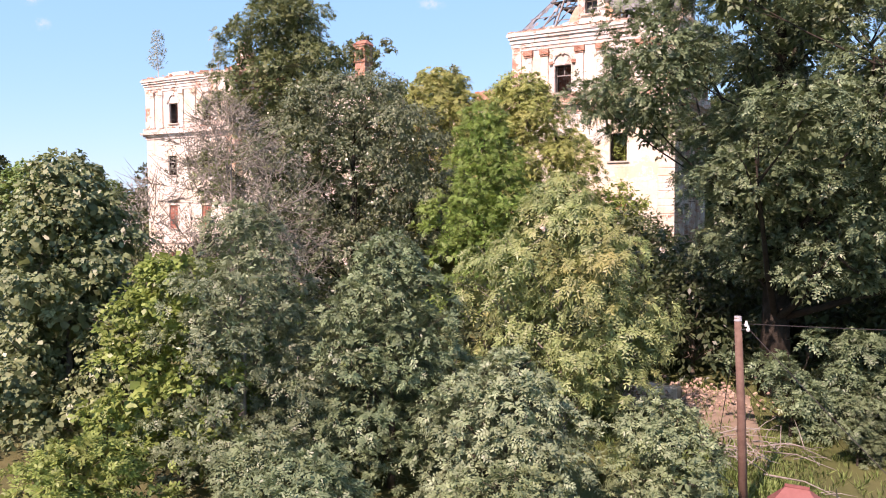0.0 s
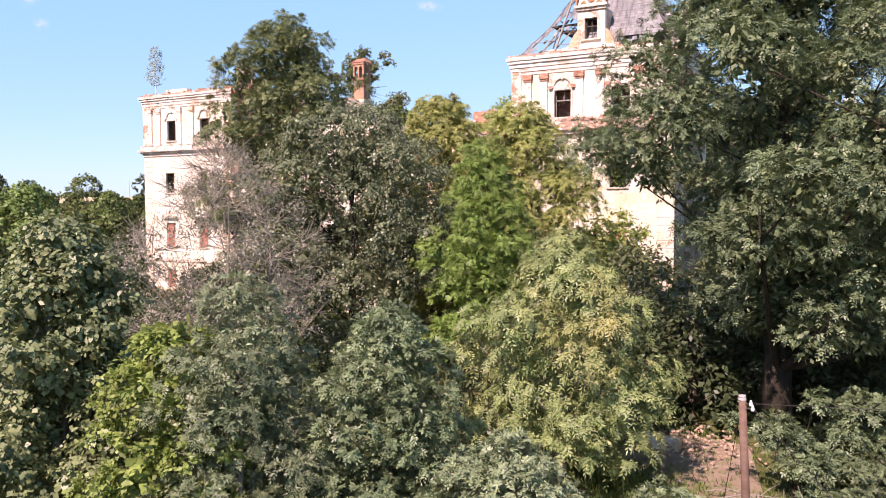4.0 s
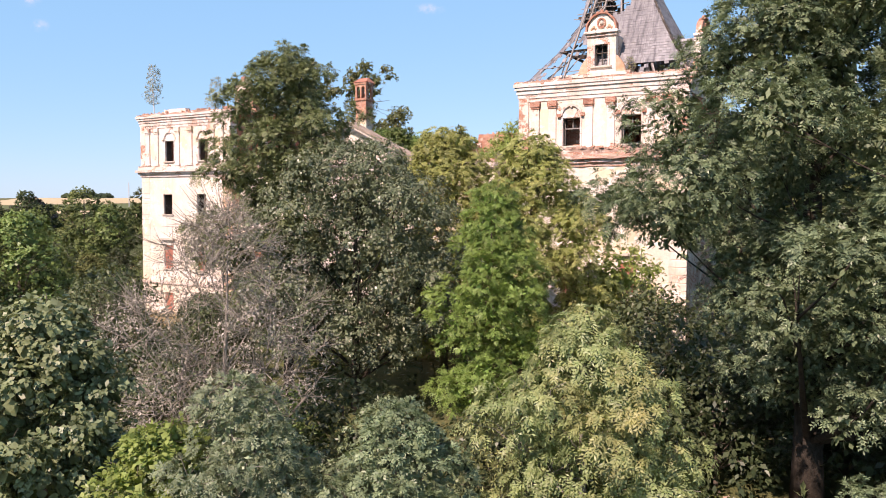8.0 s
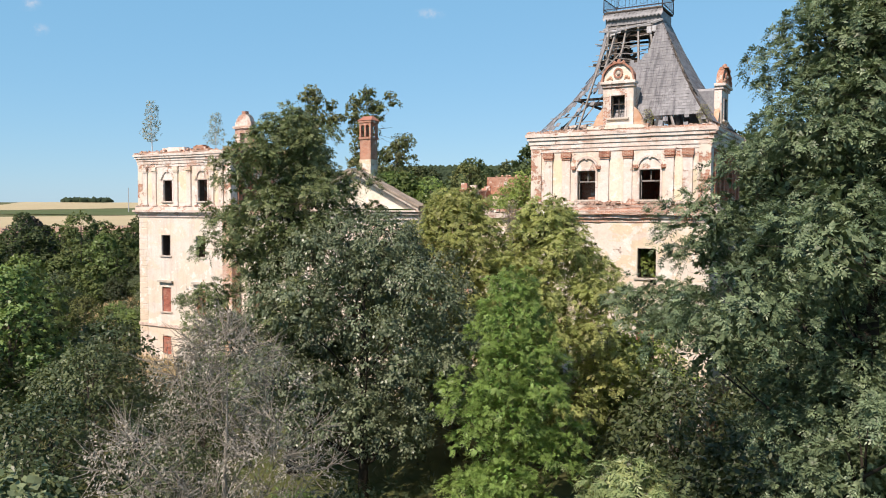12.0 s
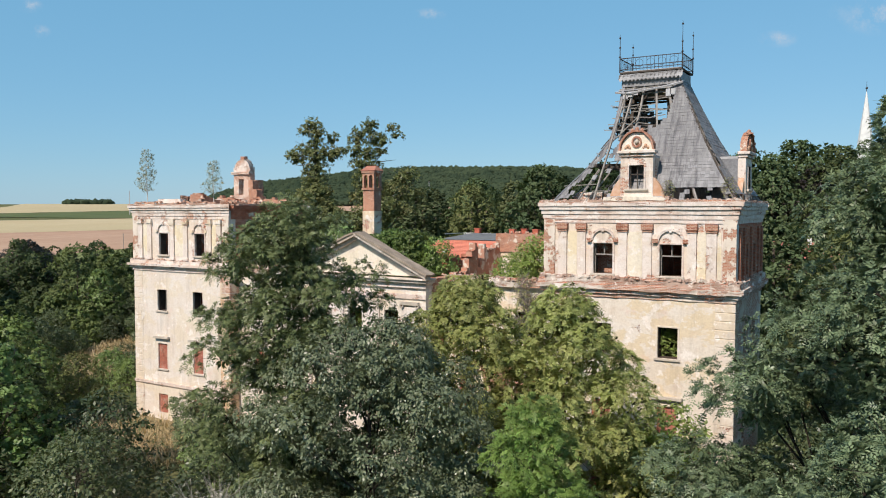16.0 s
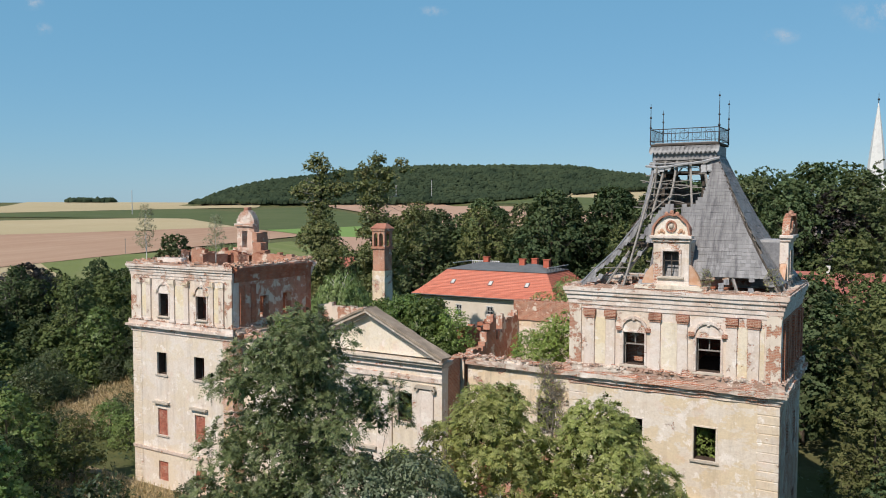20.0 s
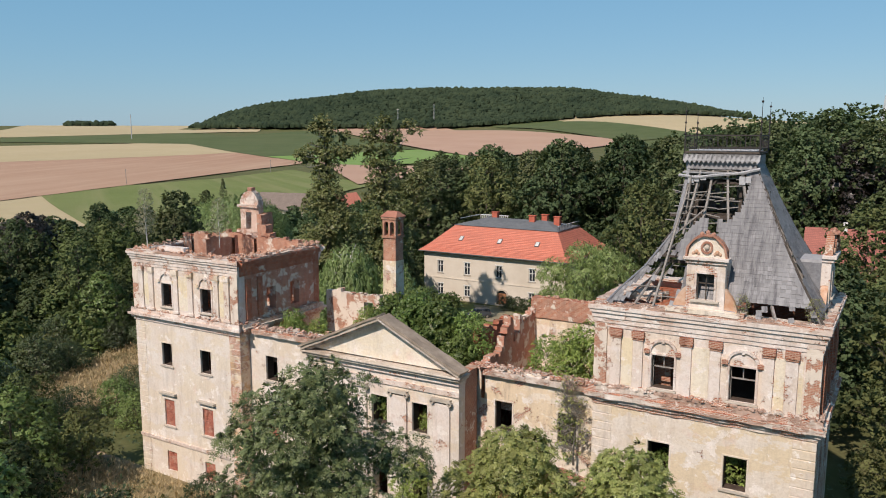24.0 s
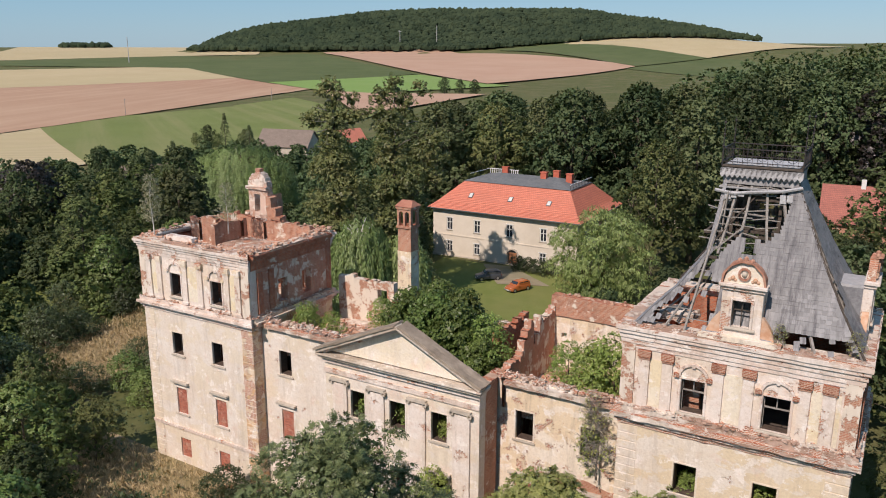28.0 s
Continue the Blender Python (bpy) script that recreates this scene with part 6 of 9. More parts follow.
part("plinth", boxes((HX0 - 0.08, HX1 + 0.08, HY0 - 0.1, HY0 + 0.02, HZ - 1, 0.75)), STONE, house)


def house_window(parent, m, z0, z1):
    """White casement: frame, mullion, transom and two dark panes; local x along the wall, -y outwards."""
    def add(name, bm, mat_, par, label=""):
        bm.transform(m)
        return part(name, bm, mat_, par, label)
    w = 0.55
    bm = bmesh.new()
    rings = [[bm.verts.new((x, y, z)) for x, z in ((-w + q, z0 + q), (w - q, z0 + q), (w - q, z1 - q), (-w + q, z1 - q))] for q, y in ((0, 0.1), (0.1, 0.1), (0.1, 0.2), (0, 0.2))]
    for k in range(4):
        p, q = rings[k], rings[(k + 1) % 4]
        for i in range(4):
            bm.faces.new((p[i], p[(i + 1) % 4], q[(i + 1) % 4], q[i]))
    bmesh.ops.recalc_face_normals(bm, faces=bm.faces)
    f = add("window", bm, WHITE_PAINT, parent, "white casement window")
    add("mullion", boxes((-0.05, 0.05, 0.09, 0.2, z0 + 0.1, z1 - 0.1)), WHITE_PAINT, f)
    add("transom", boxes((-w + 0.1, w - 0.1, 0.092, 0.2, z0 + (z1 - z0) * 0.62, z0 + (z1 - z0) * 0.62 + 0.08)), WHITE_PAINT, f)
    for a, b in ((-w + 0.1, -0.05), (0.05, w - 0.1)):
        add("pane", boxes((a, b, 0.14, 0.16, z0 + 0.1, z1 - 0.1)), GLASS, f)
    add("sill", boxes((-w - 0.1, w + 0.1, -0.12, 0.1, z0 - 0.08, z0)), STONE, f)
    add("lintel_band", boxes((-w - 0.14, w + 0.14, -0.03, 0.02, z1 + 0.01, z1 + 0.14)), WHITE_PAINT, f)


for a, b, z0, z1 in rows_w:
    house_window(house, pose((a + b) / 2, HY0, 0), z0, z1)
for a, b, z0, z1 in side_w:
    house_window(house, pose(HX1, (a + b) / 2, 0, 0, 0, 90), z0, z1)
d = part("door", boxes((-65.2, -64.52, HY0 + 0.15, HY0 + 0.22, 0.25, 2.5), (-64.48, -63.8, HY0 + 0.15, HY0 + 0.22, 0.25, 2.5)), DOOR_WOOD, house, "brown double wooden door")
for z in (0.5, 1.5):
    part("door_panel", boxes((-65.05, -64.65, HY0 + 0.12, HY0 + 0.16, z, z + 0.8), (-64.35, -63.95, HY0 + 0.12, HY0 + 0.16, z, z + 0.8)), DOOR_WOOD, d)
bm = bmesh.new()
for i in range(12):
    t0, t1 = math.pi * i / 12, math.pi * (i + 1) / 12
    q = [Vector((-64.5 + math.cos(t) * 0.95, HY0 - 0.02, 2.35 + math.sin(t) * 0.75)) for t in (t0, t1)]
    beam(bm, q[0], q[1], 0.2, 0.22)
for x in (-65.55, -63.6):
    box(bm, x, x + 0.2, HY0 - 0.12, HY0 + 0.05, 0.2, 2.4)
part("door_surround", bm, STONE, house)
part("fanlight", boxes((-65.2, -63.8, HY0 + 0.18, HY0 + 0.22, 2.5, 3.0)), GLASS, house)
part("step", bevelled(boxes((-66.0, -63.0, HY0 - 1.0, HY0 + 0.1, HZ - 0.4, HZ + 0.12)), 0.03), STONE, house)
bm = bmesh.new()
E0, E1, F0, F1 = (HX0 - 0.7, HX1 + 0.7), (HY0 - 0.7, HY1 + 0.7), (-75.6, -57.2), (125.2, 134.2)
lo = [bm.verts.new((x, y, 8.45)) for x, y in ((E0[0], E1[0]), (E0[1], E1[0]), (E0[1], E1[1]), (E0[0], E1[1]))]
mi = [bm.verts.new((x, y, 9.4)) for x, y in ((E0[0] + 1.2, E1[0] + 1.4), (E0[1] - 1.2, E1[0] + 1.4), (E0[1] - 1.2, E1[1] - 1.4), (E0[0] + 1.2, E1[1] - 1.4))]
hi = [bm.verts.new((x, y, 12.3)) for x, y in ((F0[0], F1[0]), (F0[1], F1[0]), (F0[1], F1[1]), (F0[0], F1[1]))]
for i in range(4):
    j = (i + 1) % 4
    bm.faces.new((lo[i], lo[j], mi[j], mi[i]))
    bm.faces.new((mi[i], mi[j], hi[j], hi[i]))
bm.faces.new(lo[::-1])
bm.faces.new(hi)
roof_h = part("roof", bm, RED_TILES, house, "orange-red tiled roof slopes")
# raised tile courses over the front and side slopes
def courses(a0, a1, b0, b1, n, name):
    bm = bmesh.new()
    for i in range(n):
        t = i / n
        p, q = Vector(a0).lerp(Vector(b0), t), Vector(a1).lerp(Vector(b1), t)
        beam(bm, p + Vector((0, -0.02, 0.02)), q + Vector((0, -0.02, 0.02)), 0.10, 0.03)
    ob = part(name, bm, RED_TILES, roof_h)
    ob["kind"] = "stuff"
courses((E0[0] + 1.2, E1[0] + 1.4, 9.4), (E0[1] - 1.2, E1[0] + 1.4, 9.4), (F0[0], F1[0], 12.3), (F0[1], F1[0], 12.3), 14, "tile_course")
courses((E0[0], E1[0], 8.45), (E0[1], E1[0], 8.45), (E0[0] + 1.2, E1[0] + 1.4, 9.4), (E0[1] - 1.2, E1[0] + 1.4, 9.4), 6, "tile_course")
courses((E0[1] - 1.2, E1[0] + 1.4, 9.4), (E0[1] - 1.2, E1[1] - 1.4, 9.4), (F0[1], F1[0], 12.3), (F0[1], F1[1], 12.3), 14, "tile_course")
part("gutter", boxes((E0[0], E0[1], E1[0] - 0.12, E1[0] + 0.02, 8.32, 8.46), (E0[1] - 0.02, E0[1] + 0.12, E1[0], E1[1], 8.32, 8.46)), FELT, roof_h, "dark gutter")
# dark strip added along the underside of the front eaves
part("eaves_strip", boxes((HX0 - 0.5, HX1 + 0.5, HY0 - 0.5, HY0 + 0.1, 8.2, 8.32)), DARK_TIMBER, house)
bm = bmesh.new()
fl = [bm.verts.new((x, y, 12.34)) for x, y in ((F0[0] - 0.2, F1[0] - 0.2), (F0[1] + 0.2, F1[0] - 0.2), (F0[1] + 0.2, F1[1] + 0.2), (F0[0] - 0.2, F1[1] + 0.2))]
ri = [bm.verts.new((x, 129.7, 13.4)) for x in (F0[0] + 4.0, F0[1] - 4.0)]
bm.faces.new((fl[0], fl[1], ri[1], ri[0]))
bm.faces.new((fl[1], fl[2], ri[1]))
bm.faces.new((fl[2], fl[3], ri[0], ri[1]))
bm.faces.new((fl[3], fl[0], ri[0]))
bm.faces.new(fl[::-1])
part("flat_roof", bm, FELT, house, "low grey felt upper roof")
for c in ((-71.0, 131.0), (-63.2, 129.0), (-62.0, 131.4), (-59.0, 129.4)):
    st = part("chimney", bevelled(boxes((c[0] - 0.5, c[0] + 0.5, c[1] - 0.4, c[1] + 0.4, 12.3, 14.1)), 0.03), BRICK_RED, house, "short red brick chimney")
    part("chimney_head", bevelled(boxes((c[0] - 0.58, c[0] + 0.58, c[1] - 0.48, c[1] + 0.48, 14.1, 14.25)), 0.03), BRICK_RED, st)
for x in (-73.0, -66.0, -59.5):
    for mm in (pose(x, 0, 0),):
        t = 0.35
        y, z = E1[0] + 1.4 + (F1[0] - E1[0] - 1.4) * t, 9.4 + 2.9 * t
        rot = math.atan2(2.9, F1[0] - E1[0] - 1.4)
        bm = boxes((-0.35, 0.35, -0.5, 0.5, 0.02, 0.14))
        bm.transform(Matrix.Translation((x, y, z)) @ Matrix.Rotation(rot, 4, "X"))
        sk = part("skylight", bm, FELT, house, "small roof window")
        bm = boxes((-0.27, 0.27, -0.42, 0.42, 0.13, 0.16))
        bm.transform(Matrix.Translation((x, y, z)) @ Matrix.Rotation(rot, 4, "X"))
        part("pane", bm, LAMP, sk)
part("roof_rail", boxes((F0[1], F0[1] + 0.1, F1[0], F1[1], 13.1, 13.2)), WHITE_PAINT, house, "pale roof rail")
bal = part("roof_balustrade", boxes((F0[0] - 0.1, F0[0] + 5.5, F1[1], F1[1] + 0.08, 13.2, 13.3), (F0[0] - 0.1, F0[0], F1[0] + 2, F1[1], 13.2, 13.3)), WHITE_PAINT, house, "pale roof balustrade")
for i in range(14):
    part("baluster", boxes((F0[0] + 0.4 * i, F0[0] + 0.4 * i + 0.12, F1[1], F1[1] + 0.08, 12.3, 13.2)), WHITE_PAINT, bal)
    part("baluster", boxes((F0[1], F0[1] + 0.05, F1[0] + 0.65 * i, F1[0] + 0.65 * i + 0.05, 12.3, 13.1)), IRON, bal)


def gabled(name, label, x, y, turn, length, width, wall_h, roof_h_, wall_mat, roof_mat, z, windows=3, category="house", chim=False):
    """A plain gabled building with overhanging roof, door, windows and, where seen, a chimney."""
    h = thing(name, label, category, (x, y, z))
    m = pose(x, y, z, 0, 0, turn)
    def add(nm, bm, mt, par, lb=""):
        bm.transform(m)
        return part(nm, bm, mt, par, lb)
    L, W = length / 2, width / 2
    wins = [(-L + length * (i + 0.5) / windows - 0.5, -L + length * (i + 0.5) / windows + 0.5, 1.0, 2.3) for i in range(windows)]
    add("wall", wall_mesh(-L, L, -2, wall_h, 0.4, wins, m=ALONG_X(0, -W)), wall_mat, h)
    add("wall", wall_mesh(-L, L, -2, wall_h, 0.4, wins, m=ALONG_X(0, W - 0.4)), wall_mat, h)
    for cx in (-L, L - 0.4):
        bm = bmesh.new()
        loop = [(-W + 0.4, -2), (W - 0.4, -2), (W - 0.4, wall_h + 0.2), (0, wall_h + roof_h_ - 0.1), (-W + 0.4, wall_h + 0.2)]
        f = [bm.verts.new((cx, a, b)) for a, b in loop]
        b_ = [bm.verts.new((cx + 0.4, a, b)) for a, b in loop]
        bm.faces.new(f)
        bm.faces.new(b_[::-1])
        for i in range(5):
            bm.faces.new((f[i], b_[i], b_[(i + 1) % 5], f[(i + 1) % 5]))
        add("gable_wall", bm, wall_mat, h)
    for a, b, z0, z1 in wins:
        for yy in (-W + 0.12, W - 0.2):
            w_ = add("window", boxes((a, a + 0.09, yy, yy + 0.08, z0, z1), (b - 0.09, b, yy, yy + 0.08, z0, z1), (a, b, yy, yy + 0.08, z1 - 0.09, z1)), WHITE_PAINT, h)
            add("pane", boxes((a + 0.09, b - 0.09, yy + 0.03, yy + 0.05, z0, z1 - 0.09)), GLASS, w_)
    for s in (-1, 1):
        bm = bmesh.new()
        e, t = 0.5, 0.16
        k = roof_h_ / W
        q = [(-L - e, s * (W + e), wall_h - k * e + 0.1), (L + e, s * (W + e), wall_h - k * e + 0.1), (L + e, 0, wall_h + roof_h_ + 0.1), (-L - e, 0, wall_h + roof_h_ + 0.1)]
        lo_ = [bm.verts.new(p_) for p_ in q]
        hi_ = [bm.verts.new((a, b, c + t)) for a, b, c in q]
        bm.faces.new(lo_)
        bm.faces.new(hi_[::-1])
        for i in range(4):
            bm.faces.new((lo_[i], hi_[i], hi_[(i + 1) % 4], lo_[(i + 1) % 4]))
        add("roof_slope", bm, roof_mat, h)
    if chim:
        add("chimney", bevelled(boxes((-L * 0.55, -L * 0.55 + 0.7, -0.5, 0.3, wall_h + roof_h_ - 0.6, wall_h + roof_h_ + 1.3)), 0.03), WHITE_PAINT, h, "short pale rendered chimney")
    return h

# ---- trees and shrubs ----
def leaf_mesh(name, centres, outward, per, spray, length, width, droop, rng, material, flat=0.3, even=0.5, round_=0.5, fill=None):
    """Sprays of small folded leaves: `per` leaves about each centre, leaning outwards and down by droop."""
    n = len(centres)
    c = np.repeat(centres, per, 0)
    o = np.repeat(outward, per, 0)
    d = rng.normal(size=(n * per, 3))
    d /= np.linalg.norm(d, axis=1, keepdims=True)
    d = d * 0.9 + o * 0.75
    d[:, 2] *= 0.75
    d /= np.linalg.norm(d, axis=1, keepdims=True)
    size = np.repeat(rng.uniform(0.65, 1.3, (n, 1)), per, 0)
    pos = c + d * spray * size * rng.uniform(0.1, 1.0, (n * per, 1))
    ax = d + rng.normal(size=d.shape) * 0.35
    ax[:, 2] -= droop
    ax /= np.linalg.norm(ax, axis=1, keepdims=True)
    nm = rng.normal(size=d.shape) * (0.75 - 0.5 * even)
    nm[:, 2] += 1.0 - 0.5 * even
    nm += o * (0.35 + 0.65 * even)
    side = np.cross(ax, nm)
    side /= np.linalg.norm(side, axis=1, keepdims=True) + 1e-9
    nm = np.cross(side, ax)
    turn = np.where((nm * o).sum(1, keepdims=True) < 0, -1.0, 1.0)      # upper faces look out of the crown
    side, nm = side * turn, nm * turn
    ln = length * rng.uniform(0.6, 1.25, (n * per, 1))
    wd = ln * width / length * 0.5
    fold = wd * flat
    v = np.stack([pos - ax * ln * 0.5, pos + side * wd + nm * fold, pos + ax * ln * 0.5, pos - side * wd + nm * fold], 1).reshape(-1, 3)
    k = n * per
    soft = nm * (1 - round_) + o * round_
    soft /= np.linalg.norm(soft, axis=1, keepdims=True) + 1e-9
    me = bpy.data.meshes.new(name)
    me.vertices.add(k * 4)
    me.vertices.foreach_set("co", v.astype(np.float32).ravel())
    me.loops.add(k * 4)
    me.loops.foreach_set("vertex_index", np.arange(k * 4, dtype=np.int32))
    me.polygons.add(k)
    me.polygons.foreach_set("loop_start", np.arange(0, k * 4, 4, dtype=np.int32))
    me.update(calc_edges=True)
    at_ = me.attributes.new("custom_normal", "FLOAT_VECTOR", "POINT")
    at_.data.foreach_set("vector", np.repeat(soft, 4, 0).astype(np.float32).ravel())
    me.materials.append(material)
    return me


def spray_mesh(name, centres, outward, twigs, pairs, reach, length, width, droop, rng, material, round_=0.22):
    """Bouquets of feathered leaves: `twigs` stalks from each centre, each with paired leaflets and one at its tip, bending down by droop."""
    n, k = len(centres), 2 * pairs + 1
    c, o = np.repeat(centres, twigs, 0), np.repeat(outward, twigs, 0)
    unit = lambda v: v / (np.linalg.norm(v, axis=-1, keepdims=True) + 1e-9)
    d = unit(unit(rng.normal(size=c.shape)) * 0.85 + o * 0.75 + np.array([0, 0, 0.2]))
    size = np.repeat(rng.uniform(0.7, 1.25, (n, 1)), twigs, 0) * rng.uniform(0.75, 1.15, (n * twigs, 1)) * reach
    up = unit(o * 0.55 + np.array([0, 0, 0.75]) + rng.normal(size=c.shape) * 0.38)
    along = np.concatenate([np.repeat(np.linspace(0.32, 0.9, pairs), 2), [1.0]])
    hand = np.concatenate([np.tile([1.0, -1.0], pairs), [0.0]])
    s = along[None, :, None]
    stem = c[:, None] + d[:, None] * s * size[:, None]
    stem[:, :, 2] -= (droop * size) * along[None, :] ** 2
    tan = unit(d[:, None] - np.array([0, 0, 2 * droop]) * s)
    nm = unit(up[:, None] - tan * (up[:, None] * tan).sum(-1, keepdims=True))
    side = np.cross(tan, nm)
    h = hand[None, :, None]
    ax = unit(side * h * 0.9 + tan * (0.5 + 0.5 * (1 - np.abs(h))) + rng.normal(size=side.shape) * 0.16)
    ax[:, :, 2] -= 0.12
    ax = unit(ax)
    ln = length * rng.uniform(0.7, 1.2, (n * twigs, k, 1))
    wd = ln * width / length * 0.5
    across = unit(np.cross(ax, nm))
    face = np.cross(across, ax)
    face = np.where(face[..., 2:3] < 0, -face, face)
    mid = stem + ax * ln * 0.45
    v = np.stack([stem, mid + across * wd - face * wd * 0.25, stem + ax * ln, mid - across * wd - face * wd * 0.25], 2).reshape(-1, 3)
    soft = unit(face * (1 - round_) + o[:, None] * round_)
    q = n * twigs * k
    me = bpy.data.meshes.new(name)
    me.vertices.add(q * 4)
    me.vertices.foreach_set("co", v.astype(np.float32).ravel())
    me.loops.add(q * 4)
    me.loops.foreach_set("vertex_index", np.arange(q * 4, dtype=np.int32))
    me.polygons.add(q)
    me.polygons.foreach_set("loop_start", np.arange(0, q * 4, 4, dtype=np.int32))
    me.update(calc_edges=True)
    at_ = me.attributes.new("custom_normal", "FLOAT_VECTOR", "POINT")
    at_.data.foreach_set("vector", np.repeat(soft.reshape(-1, 3), 4, 0).astype(np.float32).ravel())
    me.materials.append(material)
    return me


def lobes_of(kind, height, radius, low, rng, count):
    """Rounded masses that make up a crown: centres and radii."""
    rows = []
    span = height - low
    for i in range(count):
        f = (i + 0.5) / count
        z = low + span * (0.06 + 0.86 * f)
        if kind == "round":
            r_at = radius * math.sqrt(max(0.05, 1 - (2 * (f - 0.42)) ** 2 * 0.9))
        elif kind == "broad":
            r_at = radius * math.sqrt(1 - (max(0.0, f - 0.5) * 1.88) ** 2) * (0.7 + 0.3 * min(1, f * 3))
        elif kind == "tall":
            r_at = radius * (1.0 - 0.75 * f) * (0.75 + 0.5 * min(1, f * 4))
        elif kind == "dome":
            r_at = radius * (1 - f ** 2.2) ** 0.55 * (0.8 + 0.2 * min(1, f * 5))
        elif kind == "overhang":
            r_at = radius * float(np.interp(f, (0, 0.17, 0.27, 0.375, 0.46, 0.52, 0.58, 0.71, 0.84, 1), (0.5, 0.68, 0.84, 0.95, 1.0, 0.9, 0.7, 0.52, 0.44, 0.2)))
        elif kind == "column":
            r_at = radius * (0.75 + 0.25 * math.sin(i * 2.1)) * (1 - 0.45 * f * f)
        elif kind == "spread":
            r_at = radius * (0.55 + 0.45 * math.sin(math.pi * min(1, 0.25 + f)))
        else:
            r_at = radius * (1 - 0.5 * f)
        a = i * 2.4 + rng.uniform(-0.5, 0.5)
        lr = radius * 2.25 / math.sqrt(count) * rng.uniform(0.8, 1.3) * (1 - 0.2 * f)
        if kind == "overhang" and f < 0.3 and 0.8625 * math.cos(a) + 0.506 * math.sin(a) < 0.15:
            r_at *= 0.6
        q = max(0.0, r_at - lr * 0.75) * (1.0 if i % 3 else rng.uniform(0.15, 0.7)) * rng.uniform(0.9, 1.06)
        rows.append((math.cos(a) * q, math.sin(a) * q, z, lr))
    k = radius * 2.1 / math.sqrt(count)
    rows.append((0, 0, height - k * 0.8, k))
    if kind == "overhang":            # boughs on the open side, placed to fit the camera's view and hide the trunk
        for u, w, z, r in ((5.2, 6, 6.6, 1.6), (6.9, 5.4, 6.2, 1.6), (3.6, 5.6, 7.4, 1.4), (2.0, 4.6, 7.8, 1.6), (6.2, 7.2, 8.2, 1.7), (4.2, 7.2, 9.2, 1.7), (2.4, 6.8, 9.6, 1.6), (4.4, 4.6, 5.6, 1.2), (5.4, 4.9, 4.8, 1.1), (3.7, 4.4, 4.7, 1.0), (8.3, 7.0, 8.8, 1.5), (8.9, 6.6, 7.2, 1.3), (7.4, 7.5, 9.9, 1.4), (9.6, 6.4, 8.2, 1.4)):
            u -= 4.6
            rows.append((0.8625 * u + 0.506 * w, 0.506 * u - 0.8625 * w, z, r))
    return rows


def make_tree(name, label, category, kind, height, radius, low, leaves, bark, seed, tufts=1400, per=14, spray=0.34, length=0.20, width=0.07, droop=0.5, lobes=16, trunk=0.2, bare=0.0, limbs=9, group="", at=None, lean=(0, 0), squash=0.8, inner=0, round_=0.22, deep_size=1.0, lobe_size=1.0, pin=None, heads=None):
    """A tree: tapered trunk with limbs reaching into the masses of the crown, and sprays of leaves on the masses."""
    rng = np.random.default_rng(seed)
    t = thing(name, label, category, group=group)
    masses = list(heads) if heads else [(a, b, c, d * lobe_size) for a, b, c, d in lobes_of(kind, height, radius, low, rng, lobes)]
    bm = bmesh.new()
    lx, ly = lean
    hgt = height * (0.86 if kind != "bush" else 0.5)
    pts = [(lx * f * f + 0.12 * math.sin(seed + f * 5) * f, ly * f * f + 0.12 * math.cos(seed + f * 4) * f, -0.4 + (hgt + 0.4) * f) for f in (0, 0.15, 0.35, 0.55, 0.8, 1)]
    tube(bm, pts, [trunk * 1.3, trunk, trunk * 0.82, trunk * 0.6, trunk * 0.32, trunk * 0.08], 9)
    part("trunk", bm, bark, t, smooth=True)
    bm = bmesh.new()
    fork = []
    for k, (x, y, z, r) in enumerate(masses):
        x, y = x + lx * (z / height) ** 2, y + ly * (z / height) ** 2
        masses[k] = (x, y, z, r)
        f0 = max(0.14, min(0.85, (z - 0.9 * math.hypot(x, y) - 0.4 * r) / max(hgt, 0.1)))
        i = min(4, int(f0 * 5))
        base_ = Vector((lx * f0 * f0, ly * f0 * f0, hgt * f0))
        end = Vector((x, y, z))
        midp = base_.lerp(end, 0.5) + Vector((0, 0, -0.12 * (end - base_).length + 0.25 * r))
        rr = trunk * 0.36 * (1 - f0 * 0.6)
        if len(masses) > 30 and k % 4 and fork:
            base_ = min(fork, key=lambda q: (q - end).length)
            midp = base_.lerp(end, 0.5) + Vector((0, 0, -0.1))
            rr *= 0.3
        else:
            fork += [midp, end]
        tube(bm, [base_, midp, end], [rr, rr * 0.6, rr * 0.2], 6 if tufts > 600 else 4, False)
        for j in range(5 if bare else 0 if height > 10 and tufts < 600 else 3):
            dd = Vector(rng.normal(size=3)).normalized()
            dd.z = abs(dd.z) * 0.8
            tube(bm, [midp.lerp(end, 0.3 + 0.2 * j % 1), end + dd * r * 0.45, end + dd * r * (1.0 if not bare else 1.25)], [rr * 0.35, rr * 0.2, 0.008], 4, False)
            if bare:
                for q in range(6):
                    d2 = (dd + Vector(rng.normal(size=3)) * 0.6).normalized()
                    s0 = end + dd * r * rng.uniform(0.3, 1.0)
                    tube(bm, [s0, s0 + d2 * r * 0.35, s0 + d2 * r * 0.8 + Vector((0, 0, 0.1))], [0.018, 0.011, 0.004], 3, False)
    part("branchwork", bm, bark, t, smooth=True)
    w = np.array([m_[3] ** 2 for m_ in masses])
    want, tufts = tufts, tufts * 4
    pick = rng.choice(len(masses), size=tufts, p=w / w.sum())
    mm = np.array(masses)[pick]
    d = rng.normal(size=(tufts, 3))
    d /= np.linalg.norm(d, axis=1, keepdims=True)
